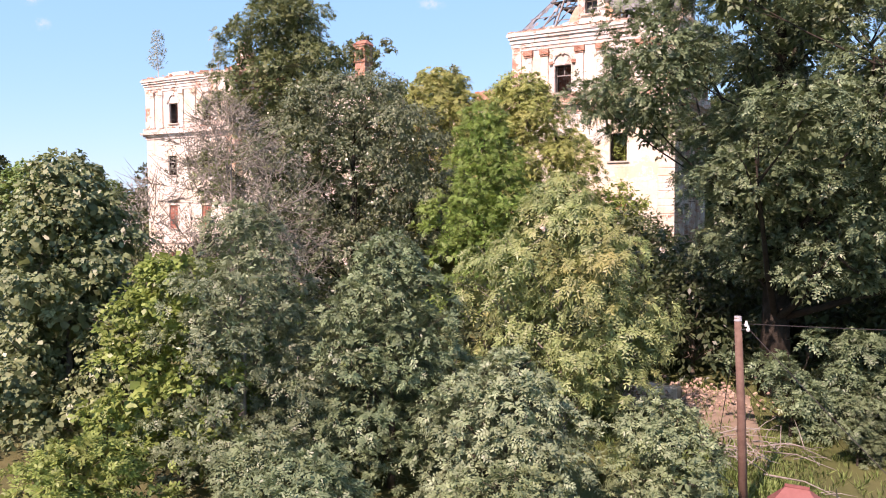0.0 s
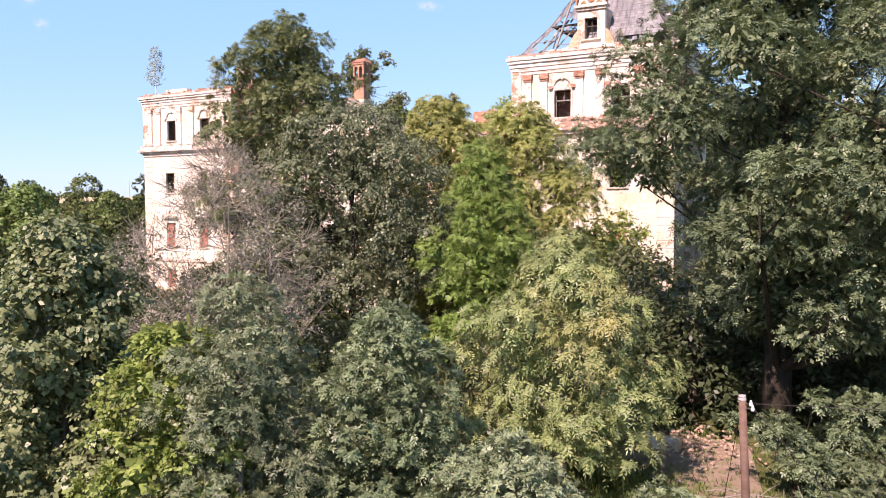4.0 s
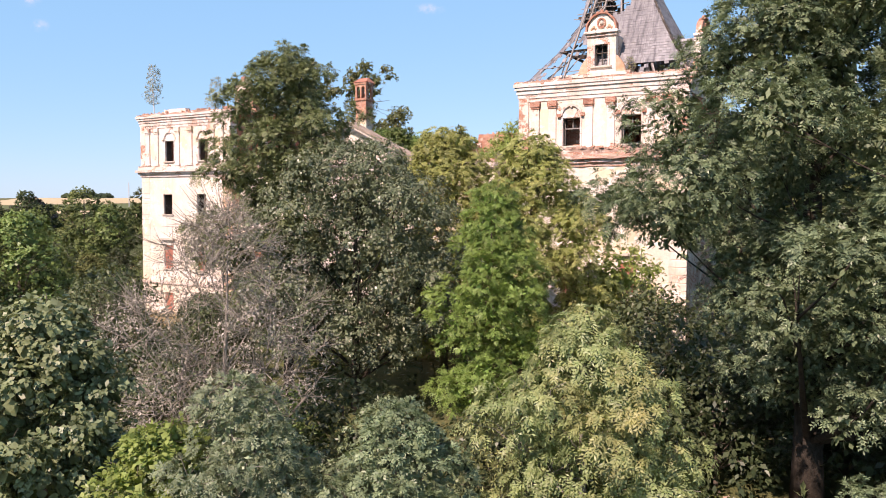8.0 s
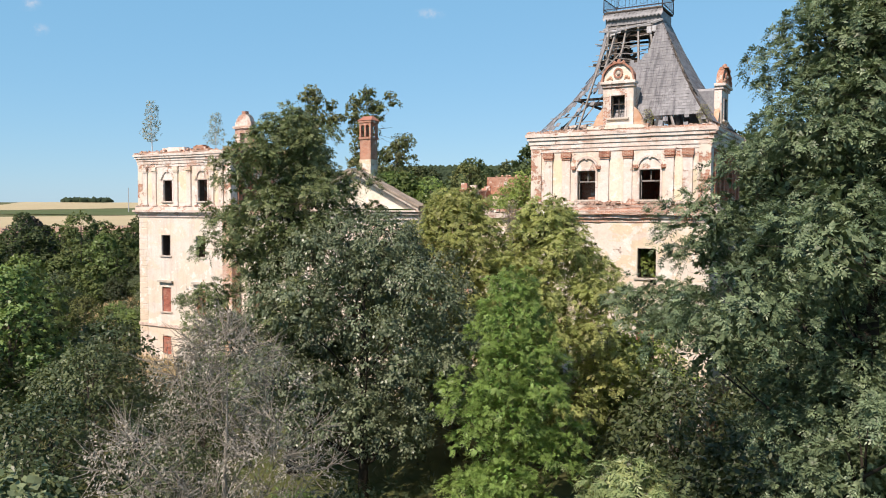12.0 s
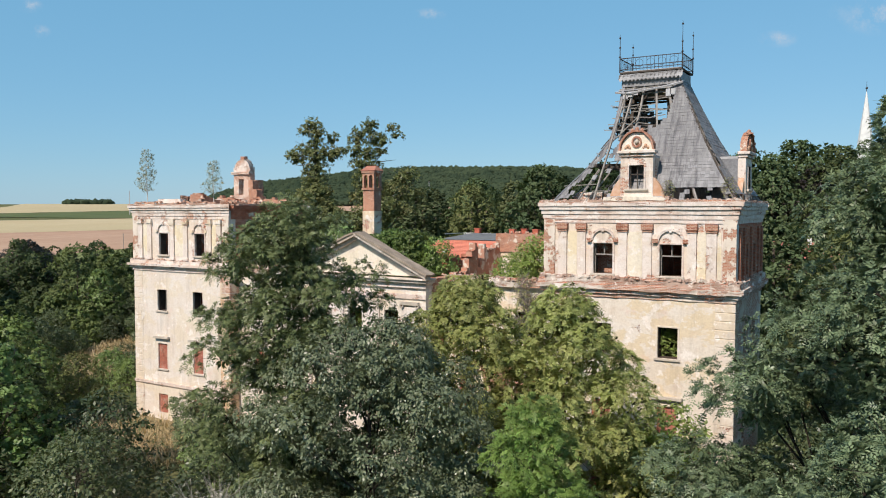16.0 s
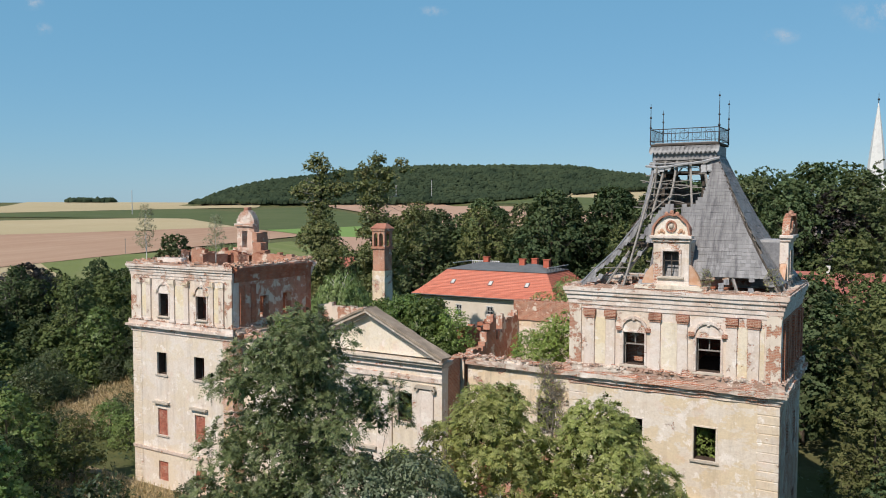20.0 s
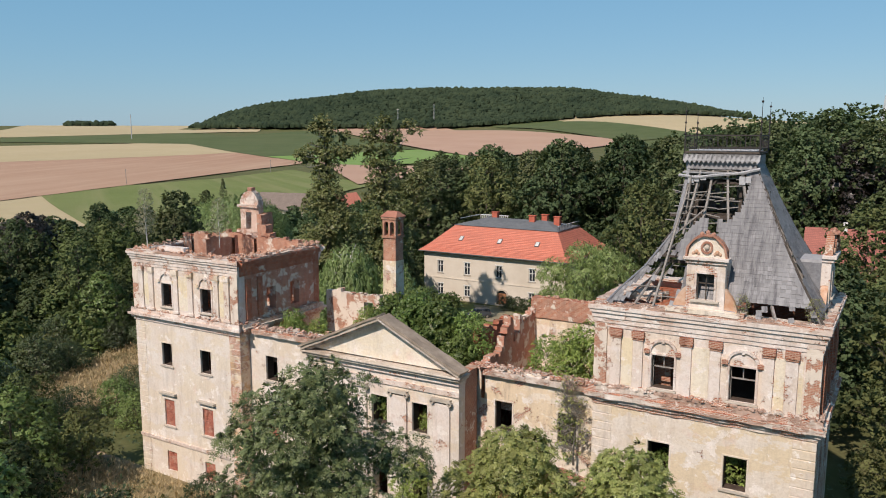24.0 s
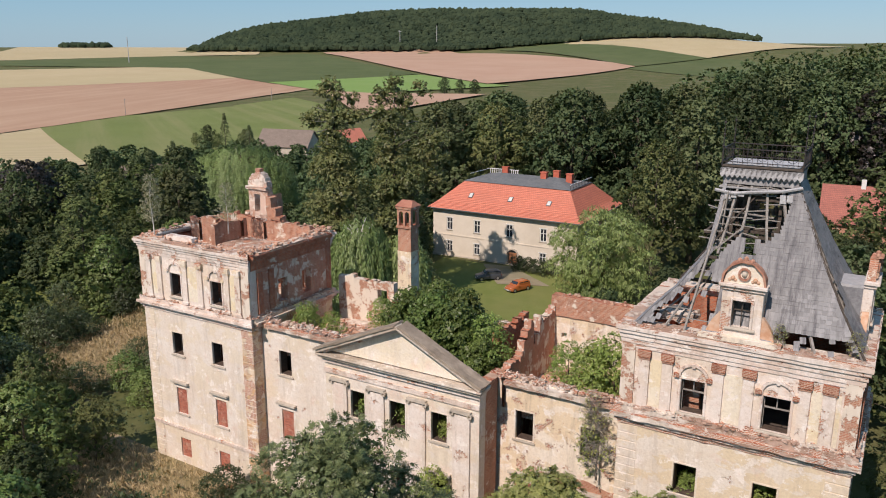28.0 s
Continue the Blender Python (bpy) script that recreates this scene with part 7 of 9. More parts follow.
    d[:, 2] = np.where(d[:, 2] < -0.35, -d[:, 2] * 0.6, d[:, 2])
    rough_ = 1.0 if round_ < 0.5 else 0.35
    rad = mm[:, 3:4] * (1.0 - 0.42 * rough_ * rng.random((tufts, 1)) ** 2.2) * (1 + rough_ * rng.uniform(-0.1, 0.16, (tufts, 1)))
    centres = mm[:, :3] + d * rad * np.array([1, 1, squash])
    centres[:, 2] = np.maximum(centres[:, 2], 0.15)
    every = np.array(masses)
    deep = np.ones(tufts) * 9
    for q in every:
        deep = np.minimum(deep, np.linalg.norm((centres - q[:3]) / np.array([1, 1, squash]), axis=1) / q[3])
    thin = np.interp(centres[:, 2], (low, low + 0.5 * (height - low)), (0.6, 1.0)) if kind == "overhang" else np.ones(tufts)
    keep = np.where((deep > 0.66) & (rng.random(tufts) < thin))[0][:want]
    centres, d = centres[keep], d[keep]
    if round_ > 0.5:
        mid = np.array([lx * 0.4, ly * 0.4, low + (height - low) * 0.4])
        far_ = centres - mid
        d = d * 0.8 + 0.4 * far_ / (np.linalg.norm(far_, axis=1, keepdims=True) + 1e-6)
        d /= np.linalg.norm(d, axis=1, keepdims=True)
    if pin:
        crown = spray_mesh("crown", centres, d, *pin, length, width, droop, rng, leaves, round_)
    else:
        crown = leaf_mesh("crown", centres, d, per, spray, length, width, droop, rng, leaves, even=0.9 if round_ > 0.5 else 0.5, round_=round_)
    mesh_part("crown", crown, leaves, t)
    if inner:
        pick = rng.choice(len(every), size=inner, p=w / w.sum())
        d = rng.normal(size=(inner, 3))
        d /= np.linalg.norm(d, axis=1, keepdims=True)
        c = every[pick][:, :3] + d * every[pick][:, 3:4] * rng.uniform(0.05, 0.62, (inner, 1))
        c[:, :2] *= 0.9
        mesh_part("inner_leaves", leaf_mesh("inner_leaves", c, d, 3, 0.3, length * 2.1 * deep_size, width * 2.4 * deep_size, droop, rng, leaves), leaves, t, "shaded leaves inside the crown")["kind"] = "stuff"
    if at is not None:
        t.matrix_basis = Matrix.Translation((at[0], at[1], land(*at)))
    return t


def stand(t, x, y, turn=0.0, size=1.0, tall=1.0, z=None, label=""):
    zz = land(x, y) if z is None else z
    c = copy_thing(t, Matrix.Translation((x, y, zz)) @ Matrix.Rotation(turn, 4, "Z") @ Matrix.Diagonal((size, size, size * tall, 1)))
    if label:
        c["label"] = label
    return c


G0 = -2.3
# the trees between the camera and the palace: place, height above ground, crown radius
make_tree("ash_tree", "tall dark green ash tree before the palace front", "tree", "broad", 20.6, 5.5, 3.2, LEAF_DARK, BARK_DARK, 1, 2900, length=0.145, width=0.058, droop=0.35, lobes=74, trunk=0.28, at=(-32.3, 36.6), inner=5200, deep_size=0.95, lobe_size=0.98, squash=0.7, pin=(7, 4, 0.40))
make_tree("broad_tree", "broad glossy-leaved tree with dense rounded crown", "tree", "broad", 14.7, 6.0, 2.4, LEAF_GLOSSY, BARK_DARK, 2, 3300, 26, 0.42, 0.17, 0.098, 0.9, 72, 0.25, at=(-26.5, 35.4), inner=200, squash=0.75)
make_tree("dying_tree", "half-dead tree, bare grey twigs and few dry leaves", "tree", "round", 11.2, 4.1, 2.4, LEAF_DRY, BARK_TWIG, 3, 1500, 8, 0.36, 0.11, 0.045, 0.7, 48, 0.14, bare=1.0, at=(-22.2, 21.7))
make_tree("walnut_tree", "light yellow-green tree against the palace wall", "tree", "round", 16.2, 5.2, 1.5, LEAF_LIME, BARK, 4, 2300, length=0.17, width=0.075, droop=0.45, lobes=54, trunk=0.22, at=(-26.0, 44.0), inner=2000, squash=0.72, pin=(6, 4, 0.42))
make_tree("walnut_tree", "light yellow-green tree beside the tower wall", "tree", "round", 15.6, 5.2, 1.5, LEAF_LIME, BARK, 5, 2300, length=0.17, width=0.075, droop=0.45, lobes=54, trunk=0.22, at=(-20.9, 45.6), inner=2000, squash=0.72, pin=(6, 4, 0.42))
make_tree("young_ash_tree", "bright green young ash tree, conical crown", "tree", "dome", 12.4, 3.3, 0.8, LEAF_VIVID, BARK, 6, 1500, length=0.13, width=0.048, droop=0.3, lobes=46, trunk=0.14, at=(-17.7, 34.2), inner=1000, squash=0.7, pin=(7, 4, 0.34))
make_tree("yellowing_tree", "tree with drooping yellowing long leaves", "tree", "round", 8.2, 3.3, 0.6, LEAF_YELLOW, BARK_GREY, 7, 1100, length=0.155, width=0.046, droop=0.75, lobes=40, trunk=0.15, at=(-9.3, 23.3), inner=800, squash=0.7, pin=(6, 4, 0.34))
make_tree("large_ash_tree", "huge old ash tree with dark feathery crown", "tree", "overhang", 23.5, 8.0, 3.4, LEAF_SHADE, BARK_DARK, 8, 5400, length=0.122, width=0.048, droop=0.35, lobes=120, trunk=0.5, at=(-4.0, 31.3), inner=17000, deep_size=1.15, lobe_size=1.05, squash=0.68, pin=(9, 4, 0.36))
make_tree("maple_tree", "grey-green maple with broad lobed leaves", "tree", "dome", 8.8, 2.8, 0.3, LEAF_GREY, BARK, 9, 1150, 22, 0.34, 0.17, 0.14, 0.8, 40, 0.14, at=(-20.3, 13.7), inner=900, squash=0.62)
make_tree("yellow_maple", "young yellow-green maple, thin crown", "tree", "round", 6.2, 2.3, 0.4, LEAF_FRESH, BARK, 10, 560, 22, 0.30, 0.15, 0.115, 0.35, 30, 0.08, at=(-16.0, 13.8), inner=300, squash=0.5)
make_tree("willow_shrub", "grey-green young ash with narrow feathered leaves", "shrub", "dome", 7.4, 2.4, 0.4, LEAF_SILVER, BARK_GREY, 11, 1000, length=0.10, width=0.034, droop=0.3, lobes=40, trunk=0.1, at=(-14.1, 14.1), inner=800, squash=0.75, pin=(7, 4, 0.25))
make_tree("ash_shrub", "dense young ash thicket, dull green", "shrub", "dome", 6.5, 2.3, 0.3, LEAF_ASH, BARK, 12, 880, length=0.11, width=0.042, droop=0.3, lobes=40, trunk=0.1, at=(-11.2, 16.4), inner=700, squash=0.72, pin=(7, 4, 0.27))
make_tree("ash_shrub", "low ash shrub, dull green", "shrub", "round", 3.9, 2.0, 0.3, LEAF_SILVER, BARK, 13, 640, length=0.11, width=0.042, droop=0.3, lobes=30, trunk=0.1, at=(-7.4, 15.4), inner=500, squash=0.72, pin=(7, 4, 0.27))
make_tree("ash_shrub", "low ash shrub beside the pole", "shrub", "round", 2.9, 1.35, 0.2, LEAF_ASH, BARK, 14, 380, length=0.10, width=0.038, droop=0.3, lobes=18, trunk=0.08, at=(-4.3, 16.4), inner=200, squash=0.75, pin=(6, 4, 0.24))
make_tree("elder_shrub", "mixed green shrub under the taller trees", "shrub", "round", 5.6, 2.2, 0.3, LEAF_GREY, BARK, 15, 640, length=0.12, width=0.052, droop=0.35, lobes=30, trunk=0.1, at=(-13.6, 19.6), inner=500, squash=0.72, pin=(6, 3, 0.28))
make_tree("elder_shrub", "mixed green shrub with dense crown", "shrub", "round", 5.2, 2.4, 0.3, LEAF_ASH, BARK, 16, 680, length=0.12, width=0.05, droop=0.35, lobes=30, trunk=0.1, at=(-17.6, 18.2), inner=500, squash=0.72, pin=(6, 3, 0.28))
boughs = [(0.8625 * u - 0.506 * w, 0.506 * u + 0.8625 * w, z, r) for u, w, z, r in ((-0.6, 0, 2.1, 0.6), (-0.1, 0.3, 1.8, 0.55), (0.2, -0.3, 1.25, 0.65), (0.7, 0, 1.0, 0.6), (0.3, -0.4, 0.4, 0.5), (0.9, -0.2, 0.35, 0.4), (1.6, 0.2, 1.1, 0.6), (2.0, 0, 0.8, 0.5), (1.9, 0.6, 1.9, 0.45), (-1.8, 0.6, 2.3, 0.3), (2.6, 0.8, 2.7, 0.6), (1.1, 0.9, 2.8, 0.4), (3.2, 0.6, 1.6, 0.6), (3.4, 0.4, 0.7, 0.5))]
low_bough = make_tree("ash_bough", "low leafy ash boughs hanging over the shaded ground", "shrub", "round", 3.2, 1.9, 0.1, LEAF_SHADE, BARK_DARK, 18, 330, length=0.13, width=0.05, droop=0.4, lobes=14, trunk=0.06, at=(-2.8, 25.6), inner=60, squash=0.75, pin=(7, 4, 0.32), heads=boughs)
make_tree("elder_shrub", "low green shrub at the foot of the thicket", "shrub", "round", 2.3, 1.7, 0.1, LEAF_ASH, BARK, 20, 409, length=0.11, width=0.048, droop=0.3, lobes=30, trunk=0.05, squash=0.75, pin=(6, 3, 0.26), at=(-9.6, 11.2), inner=200)
make_tree("elder_shrub", "low lime-green shrub at the foot of the thicket", "shrub", "round", 2.4, 1.8, 0.1, LEAF_FRESH, BARK, 24, 409, length=0.11, width=0.048, droop=0.3, lobes=30, trunk=0.05, squash=0.75, pin=(6, 3, 0.26), at=(-14.2, 9.6), inner=200)
make_tree("elder_shrub", "low grey-green shrub at the foot of the thicket", "shrub", "round", 2.2, 1.7, 0.1, LEAF_GREY, BARK, 25, 409, length=0.11, width=0.048, droop=0.3, lobes=30, trunk=0.05, squash=0.75, pin=(6, 3, 0.26), at=(-6.0, 12.7), inner=200)
make_tree("elder_shrub", "low dull green shrub in long grass", "shrub", "round", 2.0, 1.5, 0.1, LEAF_ASH, BARK, 26, 346, length=0.11, width=0.048, droop=0.3, lobes=26, trunk=0.05, squash=0.75, pin=(6, 3, 0.26), at=(-11.9, 12.6), inner=200)
make_tree("elder_shrub", "low mixed shrub in long grass", "shrub", "round", 2.2, 1.7, 0.1, LEAF_BRIGHT, BARK, 27, 346, length=0.11, width=0.048, droop=0.3, lobes=26, trunk=0.05, squash=0.75, pin=(6, 3, 0.26), at=(-16.6, 6.8), inner=200)

# boughs copied here to cover and shade the bright ground
for x, y, turn, size in ((-0.9, 24.0, 0.6, 0.55), (0.9, 25.2, 4.0, 0.5)):
    stand(low_bough, x, y, turn, size, 0.9)

# second growth round them, copied from a few kinds
bush_a = make_tree("thicket", "tangled green thicket on rough ground", "shrub", "round", 4.2, 2.6, 0.2, LEAF_THICKET, BARK, 21, 480, 8, 0.44, 0.24, 0.12, 0.5, 20, 0.07, at=(-30.5, 27.0), group="undergrowth before the palace")
bush_b = make_tree("thicket", "dark green thicket on rough ground", "shrub", "round", 3.4, 2.4, 0.1, LEAF_BRAMBLE, BARK, 22, 460, 8, 0.42, 0.24, 0.13, 0.5, 20, 0.07, at=(-36.0, 30.0), group="undergrowth before the palace")
bush_c = make_tree("thicket", "light green thicket on rough ground", "shrub", "round", 3.0, 2.0, 0.1, LEAF_BRIGHT, BARK, 23, 420, 8, 0.38, 0.21, 0.12, 0.5, 18, 0.06, at=(-24.5, 27.5), group="undergrowth before the palace")
rnd = random.Random(51)
# the last eleven dark ones stand in for deep shade under the large ash
for x, y, k, s in ((-27.0, 16.5, 0, 1.0), (-31.5, 20.0, 1, 1.1), (-36, 23, 0, 1.2), (-41, 28, 1, 1.2), (-45, 33, 0, 1.3), (-38.5, 36, 1, 1.1), (-42.5, 41, 0, 1.1), (-36, 44, 2, 1.2), (-33, 49, 1, 1.0),
                   (-29.5, 50, 2, 1.1), (-17, 50.5, 2, 1.1), (-13.5, 46, 0, 1.2), (-12, 40, 0, 1.3), (-21, 27, 1, 1.0), (-17.5, 25, 2, 0.9), (-14, 27.5, 1, 1.0), (-10.5, 31, 0, 1.2),
                   (-50, 37, 0, 1.4), (-55, 42, 1, 1.4), (-48, 46, 2, 1.0), (-52, 49.5, 1, 0.9), (-25, 12.5, 0, 1.0), (-24, 8.5, 1, 1.0), (-30, 11.5, 0, 1.1), (-36, 15.5, 1, 1.2),
                   (-43, 20, 0, 1.3), (-50, 26, 1, 1.4), (-57, 32, 0, 1.5), (-8.5, 38, 1, 1.2), (-7, 45, 0, 1.4), (-8, 52, 1, 1.4), (-10.5, 57, 0, 1.2), (-10, 63, 1, 1.4), (-44.5, 50, 1, 0.9), (-40, 50.5, 2, 0.8), (-56.5, 52.5, 1, 0.8), (-62, 30, 0, 1.5), (-67, 36, 1, 1.3), (-58, 38, 2, 1.2), (-7.5, 33.5, 1, 1.3), (-3, 35.5, 1, 1.5), (1.5, 34, 1, 1.5), (-10, 35, 1, 1.2), (4.5, 30.5, 1, 1.3), (-1, 38, 1, 1.6), (6, 36, 1, 1.7), (-0.6, 26.6, 1, 0.42), (1.0, 23.6, 1, 0.45), (-1.6, 28.6, 1, 0.5), (2.4, 25.5, 1, 0.6)):
    stand((bush_a, bush_b, bush_c)[k], x, y, rnd.uniform(0, 6.3), s * rnd.uniform(0.9, 1.1), rnd.uniform(0.85, 1.15))

# mid-distance kinds
oak = make_tree("broadleaf_tree", "large dark green broadleaf tree", "tree", "round", 17, 6.4, 0.6, LEAF_WOOD, BARK, 31, 1500, 8, 0.46, 0.44, 0.36, 0.3, 34, 0.35, at=(-101, 88), group="trees round the palace", round_=0.8, squash=0.72)
lime = make_tree("broadleaf_tree", "tall dense broadleaf tree", "tree", "dome", 20, 6.2, 0.6, LEAF_WOOD, BARK, 32, 1600, 8, 0.46, 0.44, 0.36, 0.3, 38, 0.35, at=(-112, 98), group="trees round the palace", round_=0.8, squash=0.72)
maple = make_tree("broadleaf_tree", "rounded fresh green tree", "tree", "round", 11, 4.2, 0.5, LEAF_BRIGHT, BARK, 33, 1000, 8, 0.34, 0.31, 0.26, 0.3, 30, 0.25, at=(-86.5, 76.5), group="trees round the palace", round_=0.7, squash=0.72)
acacia = make_tree("broadleaf_tree", "olive green airy tree", "tree", "round", 14, 5.0, 2.0, LEAF_OLIVE, BARK, 34, 1000, 8, 0.40, 0.38, 0.26, 0.3, 30, 0.25, at=(-118, 84), group="trees round the palace", round_=0.7, squash=0.75)
copper = make_tree("copper_beech", "nearly black copper beech", "tree", "round", 20.5, 8.5, 2.0, LEAF_BLACK, BARK, 35, 1800, 8, 0.6, 0.55, 0.42, 0.3, 50, 0.5, at=(-19.5, 177.0), round_=0.8)


def weeping(name, label, height, radius, leaves, bark, seed, strands=420, at=None, fall=0.65):
    """A weeping tree: arching limbs with long hanging strands of narrow leaves."""
    rng = np.random.default_rng(seed)
    t = thing(name, label, "tree")
    bm = bmesh.new()
    tube(bm, [(0, 0, -0.4), (0.1, 0, height * 0.25), (0.2, 0.1, height * 0.55), (0.1, 0.2, height * 0.9)], [0.4, 0.3, 0.2, 0.04], 9)
    part("trunk", bm, bark, t, smooth=True)
    bm = bmesh.new()
    cen, out_ = [], []
    for k in range(strands):
        a = rng.uniform(0, 6.283)
        r = radius * math.sqrt(rng.uniform(0.03, 1.0))
        top = height * (0.62 + 0.38 * math.sqrt(max(0, 1 - (r / radius) ** 2))) * rng.uniform(0.86, 1.0)
        ln = (top - 0.4) * fall * rng.uniform(0.5, 1.1)
        if k % 12 == 0:
            tube(bm, [(0.15, 0.1, height * 0.45), (math.cos(a) * r * 0.5, math.sin(a) * r * 0.5, top * 0.95), (math.cos(a) * r, math.sin(a) * r, top)], [0.12, 0.07, 0.02], 5, False)
        m_ = int(ln / 0.42) + 1
        for j in range(m_):
            f = j / m_
            cen.append((math.cos(a) * (r + 0.5 * f) + rng.normal() * 0.12, math.sin(a) * (r + 0.5 * f) + rng.normal() * 0.12, top - ln * f))
            out_.append((math.cos(a) * 0.75, math.sin(a) * 0.75, 0.25 + 0.4 * (1 - f)))
    part("branchwork", bm, bark, t, smooth=True)
    mesh_part("crown", leaf_mesh("crown", np.array(cen), np.array(out_), 6, 0.4, 0.42, 0.11, 1.6, rng, leaves, round_=0.6), leaves, t)
    if at is not None:
        t.matrix_basis = Matrix.Translation((at[0], at[1], land(*at)))
    return t


make_tree("willow_tree", "broad light green willow beside the courtyard lawn", "tree", "broad", 12.4, 7.2, 0.4, LEAF_WILLOW, BARK, 3, 3400, 12, 0.5, 0.34, 0.10, 1.5, 60, 0.35, at=(-46.3, 110.0), inner=700, round_=0.45)
weeping("weeping_willow", "pale weeping willow behind the dark woods", 18.0, 10.5, LEAF_WILLOW, BARK, 4, 1100, at=(-122.0, 121.0))
weeping("weeping_birch", "silver birch with hanging twigs behind the tower", 16.0, 3.6, LEAF_WILLOW, BARK_BIRCH, 5, 330, at=(-63.5, 80.0), fall=0.75)
weeping("weeping_birch", "slender birch behind the tower", 13.5, 2.8, LEAF_WILLOW, BARK_BIRCH, 6, 240, at=(-60.0, 83.5), fall=0.75)

# two tall ivy-clad trees with broken, branching heads behind the ruin: (across, height, radius) of their leafy masses
def clad_tree(at, seed, upper, spread_, label):
    rr = random.Random(seed)
    heads = [(0.8625 * u, 0.506 * u + rr.uniform(-0.9, 0.9), z - 0.7, r * 1.12) for u, z, r in upper]
    z = 1.5
    while z < 18.5:
        for _ in range(3):
            u, w = rr.uniform(-1, 1) * spread_ * (1.15 - 0.03 * z), rr.uniform(-1, 1) * spread_ * 0.7
            heads.append((0.8625 * u - 0.506 * w, 0.506 * u + 0.8625 * w, z + rr.uniform(-0.6, 0.6), rr.uniform(1.5, 2.3)))
        z += 1.7
    t = make_tree("poplar_tree", label, "tree", "column", 29.6, 4.0, 1.0, LEAF_POPLAR, BARK, seed, 4600, 9, 0.36, 0.27, 0.20, 0.5, 10, 0.42, at=at, squash=0.95, inner=2600, heads=heads)
    bm = bmesh.new()
    for _ in range(7):
        z0, a0 = rr.uniform(20, 27), rr.uniform(0, 6.28)
        d = Vector((math.cos(a0), math.sin(a0), rr.uniform(0.0, 0.7)))
        p0 = Vector((d.x, d.y, z0))
        e = p0 + d * rr.uniform(2.2, 3.8)
        m0 = p0.lerp(e, 0.55) + Vector((0, 0, rr.uniform(-0.4, 0.3)))
        tube(bm, [p0, m0, e], [0.07, 0.045, 0.012], 5, False)
        tube(bm, [m0, m0 + Vector((rr.uniform(-0.6, 0.6), rr.uniform(-0.6, 0.6), rr.uniform(0.4, 1.2)))], [0.03, 0.008], 4, False)
    bm.transform(Matrix.Translation(t.matrix_basis.translation))
    part("dead_branch", bm, BARK_GREY, t, "bare grey dead branches")["kind"] = "stuff"


clad_tree((-74.8, 90.2), 41, ((0, 28.9, 1.15), (0.9, 28.0, 1.0), (-0.8, 28.2, 0.9), (2.0, 27.2, 0.8), (0.1, 26.6, 1.0), (-2.7, 24.4, 1.2), (-1.6, 25.5, 1.1), (0.2, 25.0, 1.4), (2.2, 25.1, 1.2), (3.2, 25.5, 0.7), (-3.4, 25.0, 0.7), (0.2, 23.2, 1.5), (-0.9, 22.4, 1.1), (0.1, 21.4, 1.5), (0.7, 19.8, 1.6), (-0.6, 18.4, 1.7)), 3.2, "tall ivy-clad tree with a narrow neck and ragged top")
clad_tree((-69.3, 95.3), 42, ((0.1, 29.2, 1.05), (-0.6, 28.2, 1.1), (-1.6, 27.3, 1.1), (-2.1, 25.8, 1.1), (0.7, 27.4, 1.2), (3.1, 28.9, 0.8), (3.6, 28.0, 0.7), (2.5, 26.9, 0.7), (1.6, 25.7, 0.8), (0, 25.4, 1.5), (0.3, 23.6, 1.6), (-1.6, 23.8, 1.1), (0.0, 21.6, 1.7), (1.0, 19.6, 1.8), (4.6, 21.9, 1.4), (5.8, 22.7, 1.0), (6.6, 22.2, 0.7), (3.4, 20.6, 1.5), (5.0, 19.9, 1.5), (2.8, 18.2, 1.8), (4.4, 17.6, 1.7)), 3.6, "tall ivy-clad tree with a forked ragged head")
# saplings rooted on the walls of the ruin
birch = make_tree("birch_sapling", "thin birch sapling rooted on the wall head", "tree", "tall", 5.0, 1.0, 0.8, LEAF_PALE, BARK_BIRCH, 51, 260, 8, 0.25, 0.13, 0.07, 0.5, 16, 0.05)
birch.matrix_basis = Matrix.Translation((-66.9, 56.0, 17.95))
stand(birch, -62.6, 60.2, 1.0, 0.95, 0.85, z=18.0)
ivy = make_tree("maple_sapling", "green maple sapling growing inside the ruin", "shrub", "dome", 6.0, 2.5, 0.2, LEAF_RUIN, BARK, 52, 760, 10, 0.36, 0.23, 0.18, 0.6, 34, 0.1, squash=0.6, inner=500, group="growth inside the ruin")
ivy.matrix_basis = Matrix.Translation((-42.0, 60.2, 9.8))
for x, y, s, z in ((-45.0, 61.5, 0.95, 9.8), (-39.5, 59.2, 1.0, 9.8), (-38.2, 62.5, 0.68, 9.8), (-43.5, 63.8, 1.0, 9.8), (-41.0, 63.0, 1.0, 9.8), (-36.9, 58.2, 0.65, 9.9), (-45.5, 64.2, 0.7, 9.8)):
    stand(ivy, x, y, rnd.uniform(0, 6), s, rnd.uniform(0.72, 1.08), z)
limeb = make_tree("sycamore_sapling", "yellow-green sapling on the broken wall", "shrub", "round", 4.6, 1.7, 0.1, LEAF_FRESH, BARK, 53, 480, 10, 0.32, 0.18, 0.11, 0.5, 14, 0.07, group="growth inside the ruin")
limeb.matrix_basis = Matrix.Translation((-29.0, 58.6, 9.9))
for x, y, s, z in ((-27.6, 58.6, 1.15, 10.0), (-31.4, 60.5, 0.8, 9.9), (-30.0, 61.5, 0.7, 9.9), (-52.8, 58.6, 0.75, 9.9), (-51.0, 59.5, 0.6, 9.9), (-37.0, 59.3, 1.0, 10.2), (-48.7, 63.0, 0.6, 10.5), (-54.0, 60.0, 0.55, 9.9), (-16.3, 50.2, 1.75, -2.4), (-18.2, 51.4, 1.3, -2.4)):
    stand(limeb, x, y, rnd.uniform(0, 6), s, 1.0, z)
